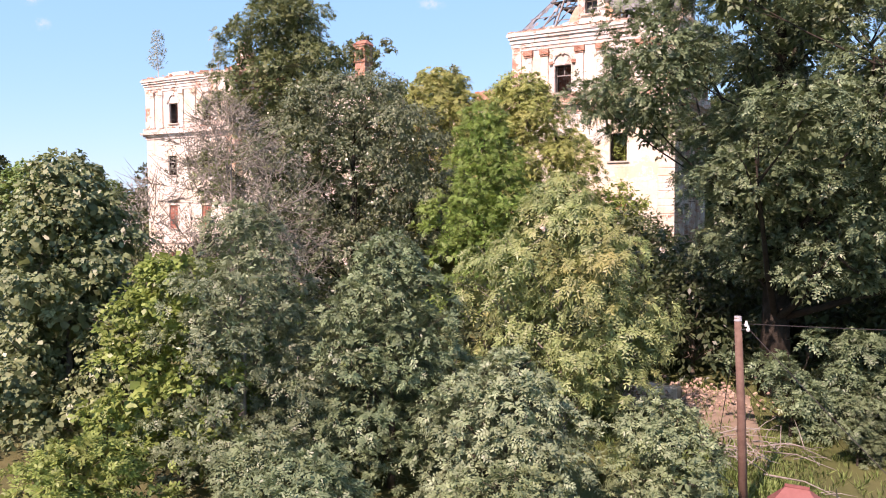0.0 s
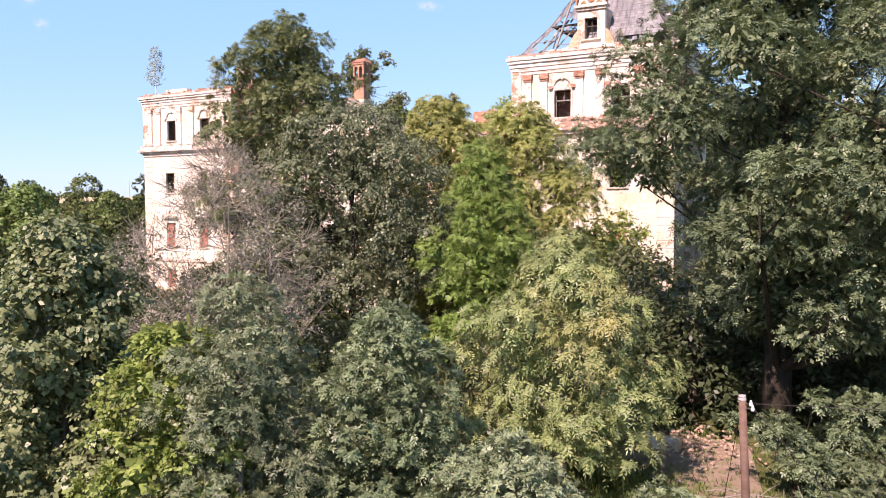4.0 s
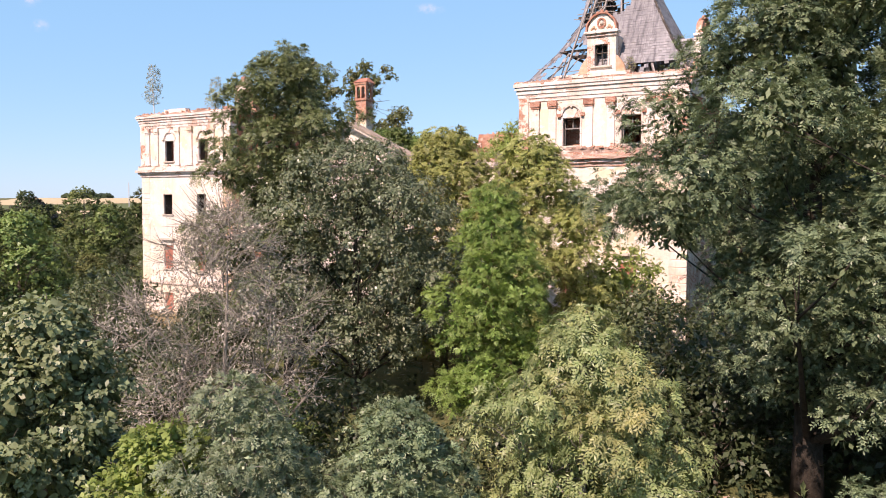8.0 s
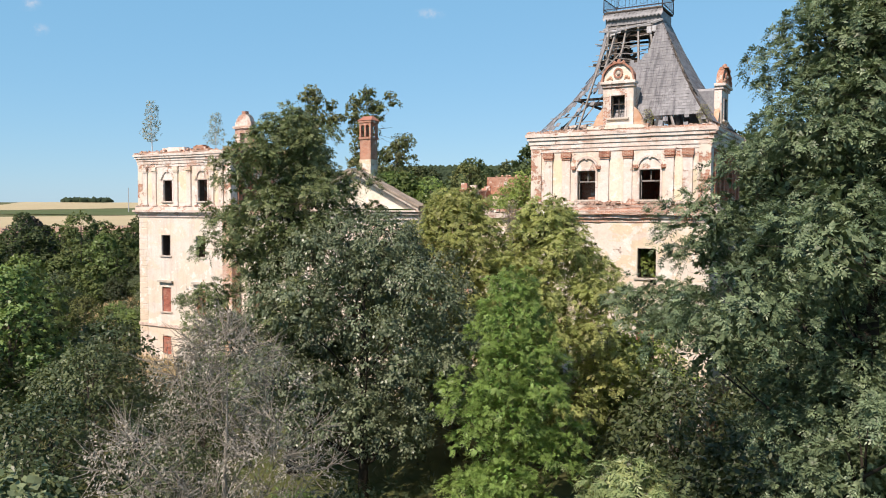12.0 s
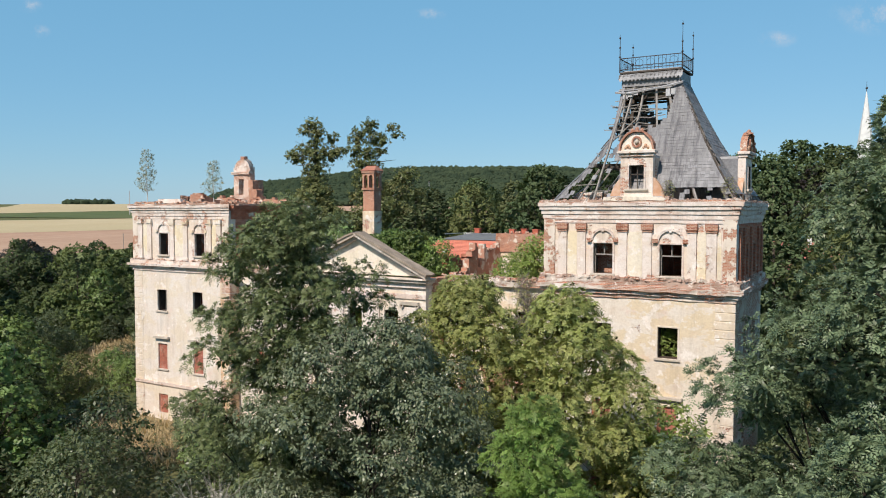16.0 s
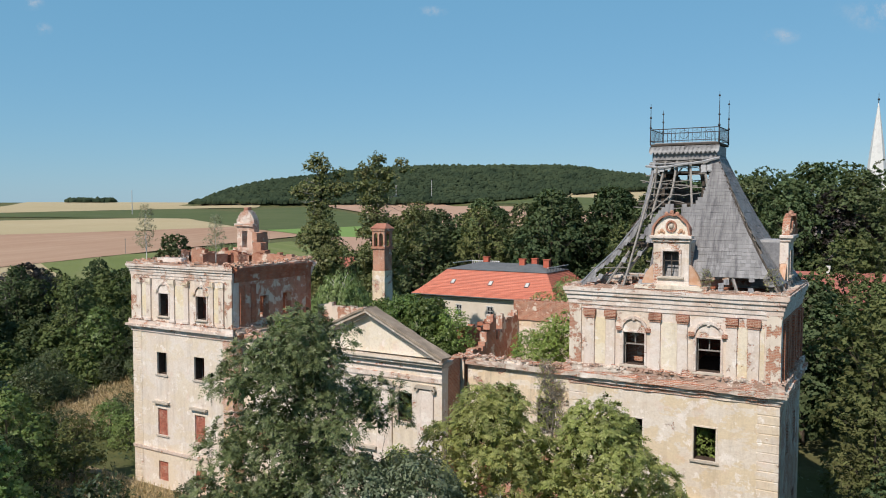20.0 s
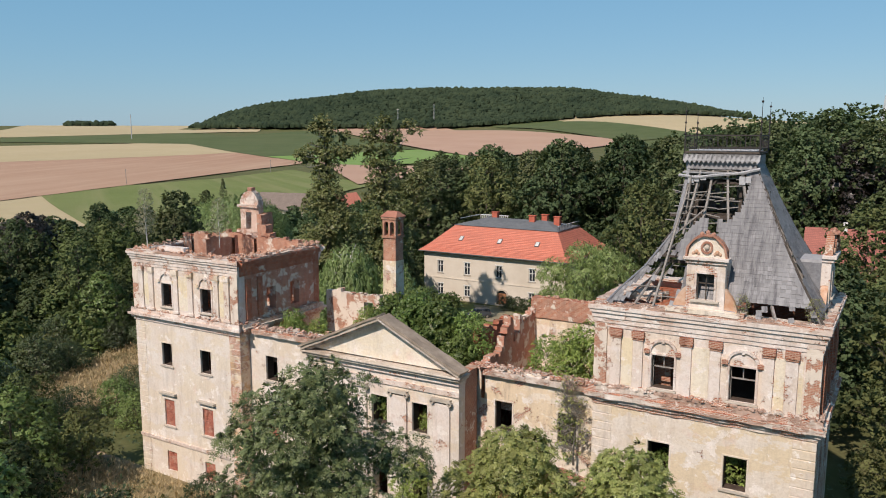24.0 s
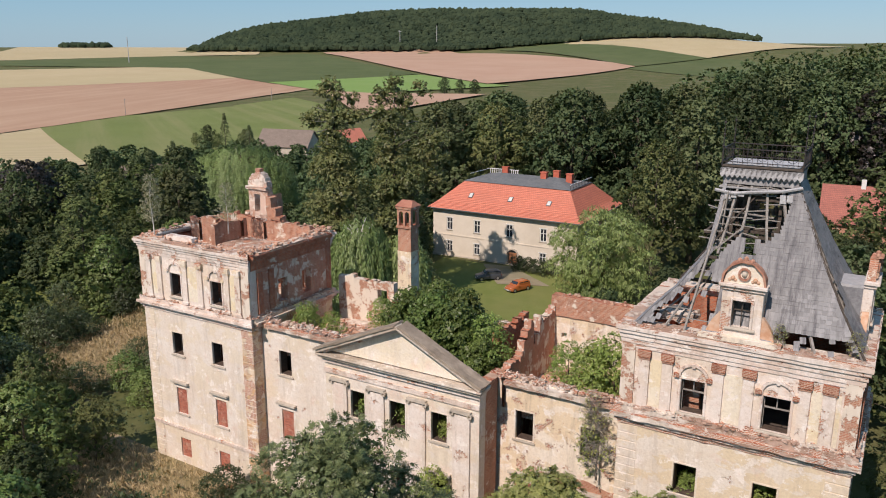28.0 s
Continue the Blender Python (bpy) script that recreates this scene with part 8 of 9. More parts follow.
creeper = make_tree("climbing_shrub", "straggling creeper hanging over the link wall", "shrub", "round", 3.6, 1.3, 0.1, LEAF_LIME, BARK_GREY, 54, 75, 8, 0.30, 0.16, 0.10, 0.8, 12, 0.06, bare=1.0)
creeper.matrix_basis = Matrix.Translation((-27.4, 55.6, 7.6))
for x, y, z, s in ((-27.7, 55.4, 10.6, 0.6), (-28.3, 57.2, 6.7, 0.7), (-18.2, 56.6, 6.7, 0.7), (-41.2, 55.0, 6.9, 0.62), (-37.6, 55.0, 6.9, 0.55), (-44.0, 55.0, 6.9, 0.62), (-21.9, 56.4, 6.7, 0.5), (-17.9, 55.3, 18.0, 0.32), (-14.3, 55.6, 18.0, 0.35), (-37.5, 52.6, 2.5, 0.8)):
    stand(creeper if z > 9 else limeb, x, y, rnd.uniform(0, 6), s, 1.0, z)

def spots_in(x0, x1, y0, y1, gap, seed, avoid=()):
    """Uneven planting places in a block, kept apart and out of the given clearings."""
    rr, got = random.Random(seed), []
    for _ in range(900):
        x, y = rr.uniform(x0, x1), rr.uniform(y0, y1)
        if any(a < x < b and c < y < d for a, b, c, d in avoid):
            continue
        if all((x - a) ** 2 + (y - b) ** 2 > gap * gap for a, b in got):
            got.append((x, y))
    return got


# woods: left of the palace, behind the house, and up the slope to the right
LEFT = [(-95, 82, 2, 1.0), (-92, 92, 0, 0.8), (-104, 78, 2, 1.0), (-112, 86, 0, 0.8), (-122, 96, 1, 0.7), (-133, 92, 0, 0.85), (-142, 100, 0, 0.95), (-150, 94, 1, 0.8), (-160, 103, 0, 1.0), (-170, 108, 0, 1.05), (-180, 118, 1, 0.85),
        (-100, 104, 3, 0.9), (-90, 104, 0, 0.7), (-108, 116, 1, 0.65), (-118, 118, 3, 0.9), (-98, 120, 0, 0.7), (-88, 118, 3, 0.8), (-110, 130, 0, 0.75), (-145, 128, 3, 0.9), (-155, 140, 0, 0.8), (-165, 132, 1, 0.7), (-175, 142, 0, 0.9), (-190, 140, 0, 0.9), (-135, 148, 3, 0.8), (-120, 150, 0, 0.7), (-105, 150, 3, 0.8), (-95, 140, 0, 0.9), (-90, 150, 1, 0.8)]
for x, y, k, s in LEFT:
    stand(copper if x < -158 and y < 125 else (oak, lime, maple, acacia)[k], x, y, rnd.uniform(0, 6.3), s * rnd.uniform(0.92, 1.08) * (0.62 if -146 < x < -84 and k != 2 else 0.72 if x < -158 and y < 125 else 0.9), rnd.uniform(0.9, 1.1), label="nearly black copper beech at the edge of the fields" if x < -158 and y < 125 else "")
for i, (x, y, s) in enumerate(((-80, 30, 0.65), (-74, 42, 0.68), (-69, 44, 0.66), (-86, 38, 0.75), (-92, 46, 0.8), (-100, 50, 0.85), (-78, 50, 0.5), (-110, 58, 0.8), (-118, 64, 0.8), (-84, 56, 0.4), (-64, 41, 0.5), (-104, 40, 0.9), (-128, 70, 0.9), (-140, 76, 0.9), (-57.2, 35.6, 0.72), (-63, 36.5, 0.66))):
    stand((acacia, oak, maple)[i % 3], x, y, rnd.uniform(0, 6.3), s * (1.35 if i % 3 == 2 else 1.0), rnd.uniform(0.9, 1.1))
for x, y in spots_in(-140, -70, 20, 56, 5.2, 5, ((-99, -84, 57, 80),)):
    stand((bush_a, acacia, bush_b, maple)[int(abs(x * 3)) % 4], x, y, rnd.uniform(0, 6.3), (1.6, 0.5, 1.6, 0.6)[int(abs(x * 3)) % 4], rnd.uniform(0.8, 1.1))
mixed = [(x, y, rnd.uniform(4.0, 6.5) * (1.0 if x > -140 else 1.9), rnd.uniform(3.2, 4.6)) for x, y in spots_in(-175, -80, 56, 135, 6.5, 6, ((-100, -76, 52, 80), (-128, -106, 66, 78)))]
for x, y in spots_in(-106, -74, 60, 84, 3.6, 9, ((-99, -86, 59, 76),)):
    stand((bush_a, bush_b, bush_c)[int(abs(x * 5)) % 3], x, y, rnd.uniform(0, 6.3), rnd.uniform(0.8, 1.3), rnd.uniform(0.8, 1.1))
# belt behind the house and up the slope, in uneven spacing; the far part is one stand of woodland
def view_cap(x, y):
    """Cap on the wood's crown height, fitted to the last camera view: it climbs from the house towards the slope."""
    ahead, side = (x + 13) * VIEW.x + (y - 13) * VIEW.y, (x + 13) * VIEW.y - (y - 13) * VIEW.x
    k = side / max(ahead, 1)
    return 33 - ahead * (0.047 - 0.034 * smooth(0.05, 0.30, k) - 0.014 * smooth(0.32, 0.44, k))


spots = []
rw = random.Random(77)
for _ in range(6000):
    x, y = rw.uniform(-110, 75), rw.uniform(104, 330)
    if x < -50 and y < 146 or (-84 < x < -46 and y < 146) or (x > -50 and x < -30 and y < 116) or (-40 < x < 8 and y < 172) or (x < -60 and y > 190):
        continue
    if x > -30 and y < 100 + 0.2 * abs(x):
        continue
    if all((x - a) ** 2 + (y - b) ** 2 > (8.2 + 0.012 * y) ** 2 for a, b in spots):
        spots.append((x, y))
spots.sort(key=lambda q: q[1])
for x, y in spots[:74]:
    k = rw.random()
    kind, full = (oak, 17.0) if k < 0.5 else (lime, 20.0) if k < 0.82 else (acacia, 14.0)
    s = rw.uniform(1.2, 1.5)
    top = (view_cap(x, y) - land(x, y)) * rw.uniform(0.86, 1.0)
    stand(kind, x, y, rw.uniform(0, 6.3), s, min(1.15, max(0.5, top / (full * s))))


def woodland(name, label, places, seed, leaves, fine=1.0):
    """Far trees as one stand: crowns of a few rounded masses each, covered with leaf sprays."""
    rng = np.random.default_rng(seed)
    cen, out_ = [], []
    for x, y, h, r in places:
        z0 = land(x, y)
        k = rng.integers(9, 13)
        f = np.linspace(0.12, 0.95, k)
        a = np.arange(k) * 2.4 + rng.uniform(0, 6)
        q = r * np.sqrt(np.maximum(0.05, 1 - (2 * (f - 0.45)) ** 2 * 0.9)) * 0.62
        m_ = np.stack([x + np.cos(a) * q, y + np.sin(a) * q, z0 + h * f], 1)
        lr = r * rng.uniform(0.36, 0.52, k)
        n = int(240 / fine)
        pick = rng.integers(0, k, n)
        d = rng.normal(size=(n, 3))
        d /= np.linalg.norm(d, axis=1, keepdims=True)
        d[:, 2] = np.where(d[:, 2] < -0.2, -d[:, 2], d[:, 2])
        c = m_[pick] + d * lr[pick][:, None] * rng.uniform(0.94, 1.06, (n, 1))
        far_ = c - np.array([x, y, z0 + h * 0.45])
        d = d * 0.8 + 0.4 * far_ / np.linalg.norm(far_, axis=1, keepdims=True)
        cen.append(c)
        out_.append(d / np.linalg.norm(d, axis=1, keepdims=True))
    me = leaf_mesh(name, np.concatenate(cen), np.concatenate(out_), 6, 0.62 * fine, 0.85 * fine, 0.68 * fine, 0.3, rng, leaves, even=0.95, round_=0.88)
    return tagged(new(name, me), label, "woodland", kind="stuff")


beyond = [(x, y, min(27, view_cap(x, y) - land(x, y)) * rw.uniform(0.88, 1.02), rw.uniform(6.4, 8.4)) for x, y in spots[74:]]
woodland("woodland", "dense dark green wood behind the house and up the slope", [q for i, q in enumerate(beyond) if i % 3], 3, LEAF_WOOD)
woodland("woodland", "lighter yellow-green trees scattered through the wood", [q for i, q in enumerate(beyond) if i % 3 == 0], 13, LEAF_WOOD_LIGHT)
for x, y, s in ((-2, 62, 0.75), (3, 70, 0.85), (-4, 74, 0.7), (6, 80, 0.9), (-3, 86, 0.6), (12, 96, 0.9), (12, 70, 0.9), (12, 60, 0.8), (4, 52, 0.75), (10, 44, 0.75), (14, 34, 0.7), (16, 100, 1.0), (-8, 97, 0.5), (18, 84, 1.0), (-17, 96, 0.5), (-16.0, 89, 0.95), (-17, 106, 0.78), (-23, 101, 0.86), (-28, 106, 0.78), (-10.5, 100, 0.86), (-20, 111, 0.76), (-8.5, 82, 0.9), (-1, 78, 0.9), (-9.5, 74, 0.55), (-7, 68, 0.5), (0, 62, 0.7), (-24, 100, 0.5), (-38, 88, 0.45), (-34, 96, 0.5)):
    stand(acacia if -11 < x < 4 and 73 < y < 101 else oak if (x + y) % 2 else lime, x, y, rnd.uniform(0, 6.3), s * (1.25 if -11 < x < 4 and 73 < y < 101 else 1.0), 1.0)
for x, y, s in ((-76, 108, 0.6), (-79, 113, 0.62), (-74.5, 102, 0.5), (-71, 100, 0.45), (-66, 98, 0.35), (-82, 104, 0.8), (-84, 112, 0.8), (-86, 98, 0.7), (-80, 96, 0.6), (-78, 84, 0.6), (-66, 86, 0.6), (-58, 88, 0.45), (-56, 78, 0.35), (-52, 84, 0.35), (-70, 78, 0.5)):
    stand(maple if s < 0.5 else acacia if (x * 7) % 3 < 1 else oak, x, y, rnd.uniform(0, 6.3), s, 1.0)
for x in (-62.6, -60.9, -59.3, -57.6):
    stand(bush_b, x, 118.6, rnd.uniform(0, 6), 0.62, 0.95, label="clipped dark hedge before the house")
# scattered trees by the far barn and in the fields
for x, y, s in ((-282, 254, 0.45), (-270, 250, 0.6), (-262, 248, 0.5), (-250, 252, 0.55), (-243, 262, 0.5), (-232, 270, 0.5), (-420, 700, 1.0), (-405, 705, 0.9), (-390, 708, 0.9)):
    stand(oak if s > 0.5 else acacia, x, y, rnd.uniform(0, 6.3), s, 1.0)
woodland("woodland", "mixed green trees and tall shrubs beside the ruin", [q for i, q in enumerate(mixed) if i % 2], 5, LEAF_WOOD, 0.62)
woodland("woodland", "lighter green trees and tall shrubs beside the ruin", [q for i, q in enumerate(mixed) if i % 2 == 0], 6, LEAF_WOOD_LIGHT, 0.62)
far = [(x, y, rw.uniform(4.5, 7.5), rw.uniform(3.2, 4.8)) for x, y in spots_in(-240, -100, 140, 262, 9.0, 12, ((-232, -196, 222, 252), (-290, -230, 190, 300)))]
woodland("woodland", "mixed trees between the ruin and the far farm", far, 4, LEAF_WOOD)


def spruce(at, h, r, seed):
    rng = np.random.default_rng(seed)
    t = thing("spruce_tree", "dark conical spruce beside the field", "tree")
    bm = bmesh.new()
    tube(bm, [(0, 0, -0.3), (0, 0, h * 0.5), (0, 0, h)], [0.25, 0.15, 0.02], 7)
    part("trunk", bm, BARK, t)
    n = 420
    f = rng.random(n) ** 0.7
    a = rng.uniform(0, 6.283, n)
    rr = r * (1 - f) * rng.uniform(0.6, 1.05, n)
    cen = np.stack([np.cos(a) * rr, np.sin(a) * rr, 0.8 + (h - 0.9) * f], 1)
    o = np.stack([np.cos(a), np.sin(a), np.zeros(n) - 0.2], 1)
    mesh_part("crown", leaf_mesh("crown", cen, o, 6, 0.5, 0.5, 0.2, 0.5, rng, LEAF_DARK), LEAF_DARK, t)
    t.matrix_basis = Matrix.Translation((at[0], at[1], land(*at)))


spruce((-266, 256), 15, 3.6, 1)
spruce((-246, 250), 11, 3.4, 2)
spruce((-205, 176), 12, 3.0, 3)

# the wooded hill on the horizon: one canopy of many rounded heads
def canopy(name, label, points, material, rng, low, high, stretch=0.8):
    base = bmesh.new()
    bmesh.ops.create_icosphere(base, subdivisions=1, radius=1.0)
    bv = np.array([v.co[:] for v in base.verts])
    bf = np.array([[v.index for v in f.verts] for f in base.faces if max(v.co.z for v in f.verts) > 0])
    base.free()
    vs, fs = [], []
    for k, (x, y, z) in enumerate(points):
        r = rng.uniform(low, high)
        jit = 1 + 0.17 * rng.normal(size=(len(bv), 1))
        vs.append(bv * jit * np.array([r, r, r * stretch * rng.uniform(0.9, 1.25)]) + np.array([x, y, z + r * 0.3]))
        fs.append(bf + k * len(bv))
    me = bpy.data.meshes.new(name)
    v, f = np.concatenate(vs), np.concatenate(fs)
    me.from_pydata(v.tolist(), [], f.tolist())
    me.materials.append(material)
    return tagged(new(name, me), label, "forest", kind="stuff")


rng = np.random.default_rng(5)
pts = []
while len(pts) < 11500:
    side, ahead = rng.uniform(-800, 1010), rng.uniform(2230, 2640)
    h = ridge(side)
    if h < 0.05:
        continue
    x, y = ahead * VIEW.x + side * VIEW.y, ahead * VIEW.y - side * VIEW.x
    pts.append((x, y, land(x, y) + 8))
canopy("hill_forest", "dark wooded hill on the horizon", pts, LEAF_HILL, rng, 3.5, 11.0, 0.92)
pts = []
for _ in range(150):
    a, s = rng.uniform(2900, 3000), rng.uniform(-1390, -1235)
    x, y = a * VIEW.x + s * VIEW.y, a * VIEW.y - s * VIEW.x
    pts.append((x, y, land(x, y) + 4))
canopy("far_copse", "small dark copse on the far fields", pts, LEAF_HILL, rng, 8, 14)

# a few small clouds, far beyond everything
for side, up_c, w, h in ((-2060, 1040, 75, 42), (-2010, 915, 60, 40), (-60, 1005, 95, 34), (1690, 885, 110, 50), (2190, 1010, 260, 120)):
    x, y = 4000 * VIEW.x + side * VIEW.y, 4000 * VIEW.y - side * VIEW.x
    bm = bmesh.new()
    bmesh.ops.create_grid(bm, x_segments=6, y_segments=6, size=1.0)
    for v in bm.verts:
        v.co.z = 0.15 * (1 - v.co.x ** 2 - v.co.y ** 2)
    me = bpy.data.meshes.new("cloud")
    bm.to_mesh(me)
    bm.free()
    me.materials.append(CLOUD)
    ob = tagged(new("cloud", me), "small thin white summer cloud", "cloud", kind="structure")
    ob.matrix_basis = Matrix.Translation((x, y, up_c)) @ Matrix.Rotation(math.atan2(-VIEW.x, VIEW.y), 4, "Z") @ Matrix.Rotation(radians(90), 4, "X") @ Matrix.Diagonal((w, h, 60, 1))

# far buildings
gabled("barn", "old stone barn with weathered grey-brown tiled roof", -216, 240, 12, 21, 11, 5.0, 5.5, STONE, OLD_TILES, land(-213, 237), 4, "barn")
gabled("farm_house", "small farmhouse with red gable roof behind trees", -212, 272, 80, 12, 8, 4.5, 4.5, HOUSE_WALL, RED_TILES, land(-212, 272), 2)
gabled("farm_house", "low cottage with red roof behind the poplars", -190, 330, 20, 14, 8, 4.0, 4.5, HOUSE_WALL, RED_TILES, land(-190, 330), 3)
gabled("cottage", "low cottage with weathered roof among trees", -196, 158, 60, 12, 8, 3.2, 3.8, STONE, OLD_TILES, land(-196, 158), 2)
gabled("red_roofed_house", "house with long red tiled roof behind the tower", -13, 156, 4, 23, 11, 6.5, 5.0, BRICK, DULL_RED_TILES, 0.3, 5, "house", True)
gabled("outbuilding", "low pale outbuilding with dull roof beside the manor", -55, 160, 10, 14, 6, 3.4, 2.2, HOUSE_WALL, OLD_TILES, land(-55, 160), 3, "outbuilding")
for x in (-24, -17, -11, -5, 1):
    stand(oak, x, 142 + x % 3, x, 0.5, 1.0)
stand(acacia, -13.5, 119, 0.7, 1.36, 1.0)
stand(acacia, -5.0, 113, 2.7, 1.25, 1.0)
stand(maple, -20, 134, 1.0, 0.75, 0.9)
stand(maple, -28, 130, 2.0, 0.7, 0.9)
# church spire over the trees
spire = thing("church_spire", "slender white church spire above the trees", "church", (-16.6, 310.3, land(-16.6, 310.3)))
zb = land(-16.6, 310.3)
part("tower_shaft", boxes((-19.6, -13.6, 307.3, 313.3, zb - 1, 30)), WHITE_PAINT, spire)
bm = bmesh.new()
tube(bm, [(-16.6, 310.3, 30), (-16.6, 310.3, 32), (-16.6, 310.3, 45), (-16.6, 310.3, 58)], [4.2, 3.4, 1.9, 0.12], 8)
part("spire", bm, WHITE_PAINT, spire)
bm = bmesh.new()
tube(bm, [(-16.6, 310.3, 57.8), (-16.6, 310.3, 61.5)], [0.10, 0.05], 6)
bmesh.ops.create_uvsphere(bm, u_segments=8, v_segments=6, radius=0.4, matrix=Matrix.Translation((-16.6, 310.3, 59.2)))
part("finial", bm, IRON, spire)


def pole(name, label, x, y, h, r, arms=True, lattice=False):
    z = land(x, y)
    t = thing(name, label, "pole", (x, y, z))
    bm = bmesh.new()
    tube(bm, [(x, y, z - 0.5), (x, y, z + h)], [r, r * 0.7], 8)
    part("shaft", bm, TIMBER if not lattice else ZINC, t)
    if arms:
        part("crossarm", boxes((x - h * 0.1, x + h * 0.1, y - 0.08, y + 0.08, z + h * 0.93, z + h * 0.95)), TIMBER if not lattice else ZINC, t)
    return t


pole("field_pole", "wooden power line pole in the field", -461, 357, 11, 0.22)
pole("field_pole", "wooden power line pole in the field", -497, 535, 11, 0.22)
pole("radio_mast", "thin grey mast before the wooded hill", -1183, 1946, 62, 1.0, False, True)
pole("radio_mast", "thin grey mast on the far fields", -1367, 1072, 50, 0.9, False, True)
pole("pylon", "grey power pylon among the far fields", -1273, 1897, 48, 0.9, True, True)


# ---- parked cars ----
def car(name, label, x, y, turn, paint, seed):
    z = land(x, y) + 0.1
    t = thing(name, label, "car", (x, y, z))
    m = pose(x, y, z, 0, 0, turn)
    def add(nm, bm, mt, par, lb="", sm=False):
        bm.transform(m)
        return part(nm, bm, mt, par, lb, sm)
    def loft(sections):
        bm = bmesh.new()
        rings = []
        for xx, w0, w1, z0, z1 in sections:
            rings.append([bm.verts.new(q) for q in ((xx, -w0, z0), (xx, -w0, (z0 + z1) / 2), (xx, -w1, z1), (xx, w1, z1), (xx, w0, (z0 + z1) / 2), (xx, w0, z0))])
        for a, b in zip(rings, rings[1:]):
            for i in range(6):
                bm.faces.new((a[i], a[(i + 1) % 6], b[(i + 1) % 6], b[i]))
        bm.faces.new(rings[0][::-1])
        bm.faces.new(rings[-1])
        bmesh.ops.bevel(bm, geom=bm.edges[:], offset=0.04, segments=2, affect="EDGES", profile=0.6)
        return bm
    body = add("body", loft([(-1.85, 0.70, 0.62, 0.32, 0.86), (-1.6, 0.80, 0.74, 0.24, 0.92), (0.6, 0.82, 0.76, 0.22, 0.93), (1.5, 0.80, 0.70, 0.24, 0.80), (1.85, 0.70, 0.58, 0.34, 0.66)]), paint, t, "", True)
    cabin = add("cabin", loft([(-1.72, 0.70, 0.56, 0.88, 1.30), (-1.3, 0.73, 0.58, 0.88, 1.42), (0.2, 0.73, 0.57, 0.88, 1.43), (0.62, 0.73, 0.60, 0.88, 1.12), (0.95, 0.74, 0.70, 0.86, 0.92)]), paint, t, "", True)
    add("windscreen", tilt_box(0.62, 1.17, 0.56, 0.30, 0.62), GLASS, cabin)
    add("rear_window", tilt_box(-1.66, 1.14, 0.54, 0.20, -0.45), GLASS, cabin)
    for s in (-1, 1):
        add("side_window", boxes((-1.35, -0.55, s * 0.70 - 0.015, s * 0.70 + 0.015, 1.0, 1.32)), GLASS, cabin)
        add("side_window", boxes((-0.45, 0.30, s * 0.70 - 0.015, s * 0.70 + 0.015, 1.0, 1.32)), GLASS, cabin)
        add("headlight", bevelled(boxes((1.70, 1.80, s * 0.48 - 0.14, s * 0.48 + 0.14, 0.56, 0.70)), 0.02), LAMP, body)
        add("tail_light", bevelled(boxes((-1.86, -1.80, s * 0.58 - 0.1, s * 0.58 + 0.1, 0.6, 0.84)), 0.02), BRICK_RED, body)
        add("mirror", bevelled(boxes((0.52, 0.66, s * 0.86 - 0.09, s * 0.86 + 0.09, 0.92, 1.04)), 0.02), paint, body)
        for xx in (-1.22, 1.20):
            bm = bmesh.new()
            bmesh.ops.create_cone(bm, cap_ends=True, segments=18, radius1=0.29, radius2=0.29, depth=0.19, matrix=Matrix.Translation((xx, s * 0.74, 0.29)) @ Matrix.Rotation(radians(90), 4, "X"))
            wh = add("wheel", bevelled(bm, 0.02), TYRE, t, "black tyre")
            bm = bmesh.new()
            bmesh.ops.create_cone(bm, cap_ends=True, segments=14, radius1=0.19, radius2=0.16, depth=0.21, matrix=Matrix.Translation((xx, s * 0.745, 0.29)) @ Matrix.Rotation(radians(90), 4, "X"))
            add("rim", bm, RIM, wh)
    add("bumper", bevelled(boxes((1.78, 1.92, -0.68, 0.68, 0.30, 0.46), (-1.92, -1.80, -0.68, 0.68, 0.32, 0.5)), 0.03), FELT, body)
    add("number_plate", boxes((1.92, 1.94, -0.26, 0.26, 0.34, 0.45)), WHITE_PAINT, body)
    return t


def tilt_box(x, z, half, high, lean):
    bm = boxes((-0.015, 0.015, -half, half, -high, high))
    bm.transform(Matrix.Translation((x, 0, z)) @ Matrix.Rotation(-lean, 4, "Y"))
    return bm


car("hatchback_car", "small orange hatchback parked on the lawn", -58.2, 109.4, 248, CAR_ORANGE, 1)
car("hatchback_car", "small dark grey hatchback parked beside the track", -64.2, 112.0, 222, CAR_GREY, 2)

# ---- by the camera's start: the old wooden pole, its wires, the red shed roof, fallen branches, rubble ----
px, py = -3.25, 19.1
up = thing("utility_pole", "weathered brown wooden pole with white insulators", "utility pole", (px, py, G0))
bm = bmesh.new()
tube(bm, [(px + 0.22, py, G0 - 0.5), (px + 0.12, py, 0.0), (px, py, 2.33)], [0.110, 0.098, 0.084], 12)
shaft = part("shaft", bm, POLE_WOOD, up, smooth=True)
bm = bmesh.new()
tube(bm, [(px + 0.004, py, 2.25), (px, py, 2.36)], [0.090, 0.080], 12)
part("cap", bm, ZINC, shaft)
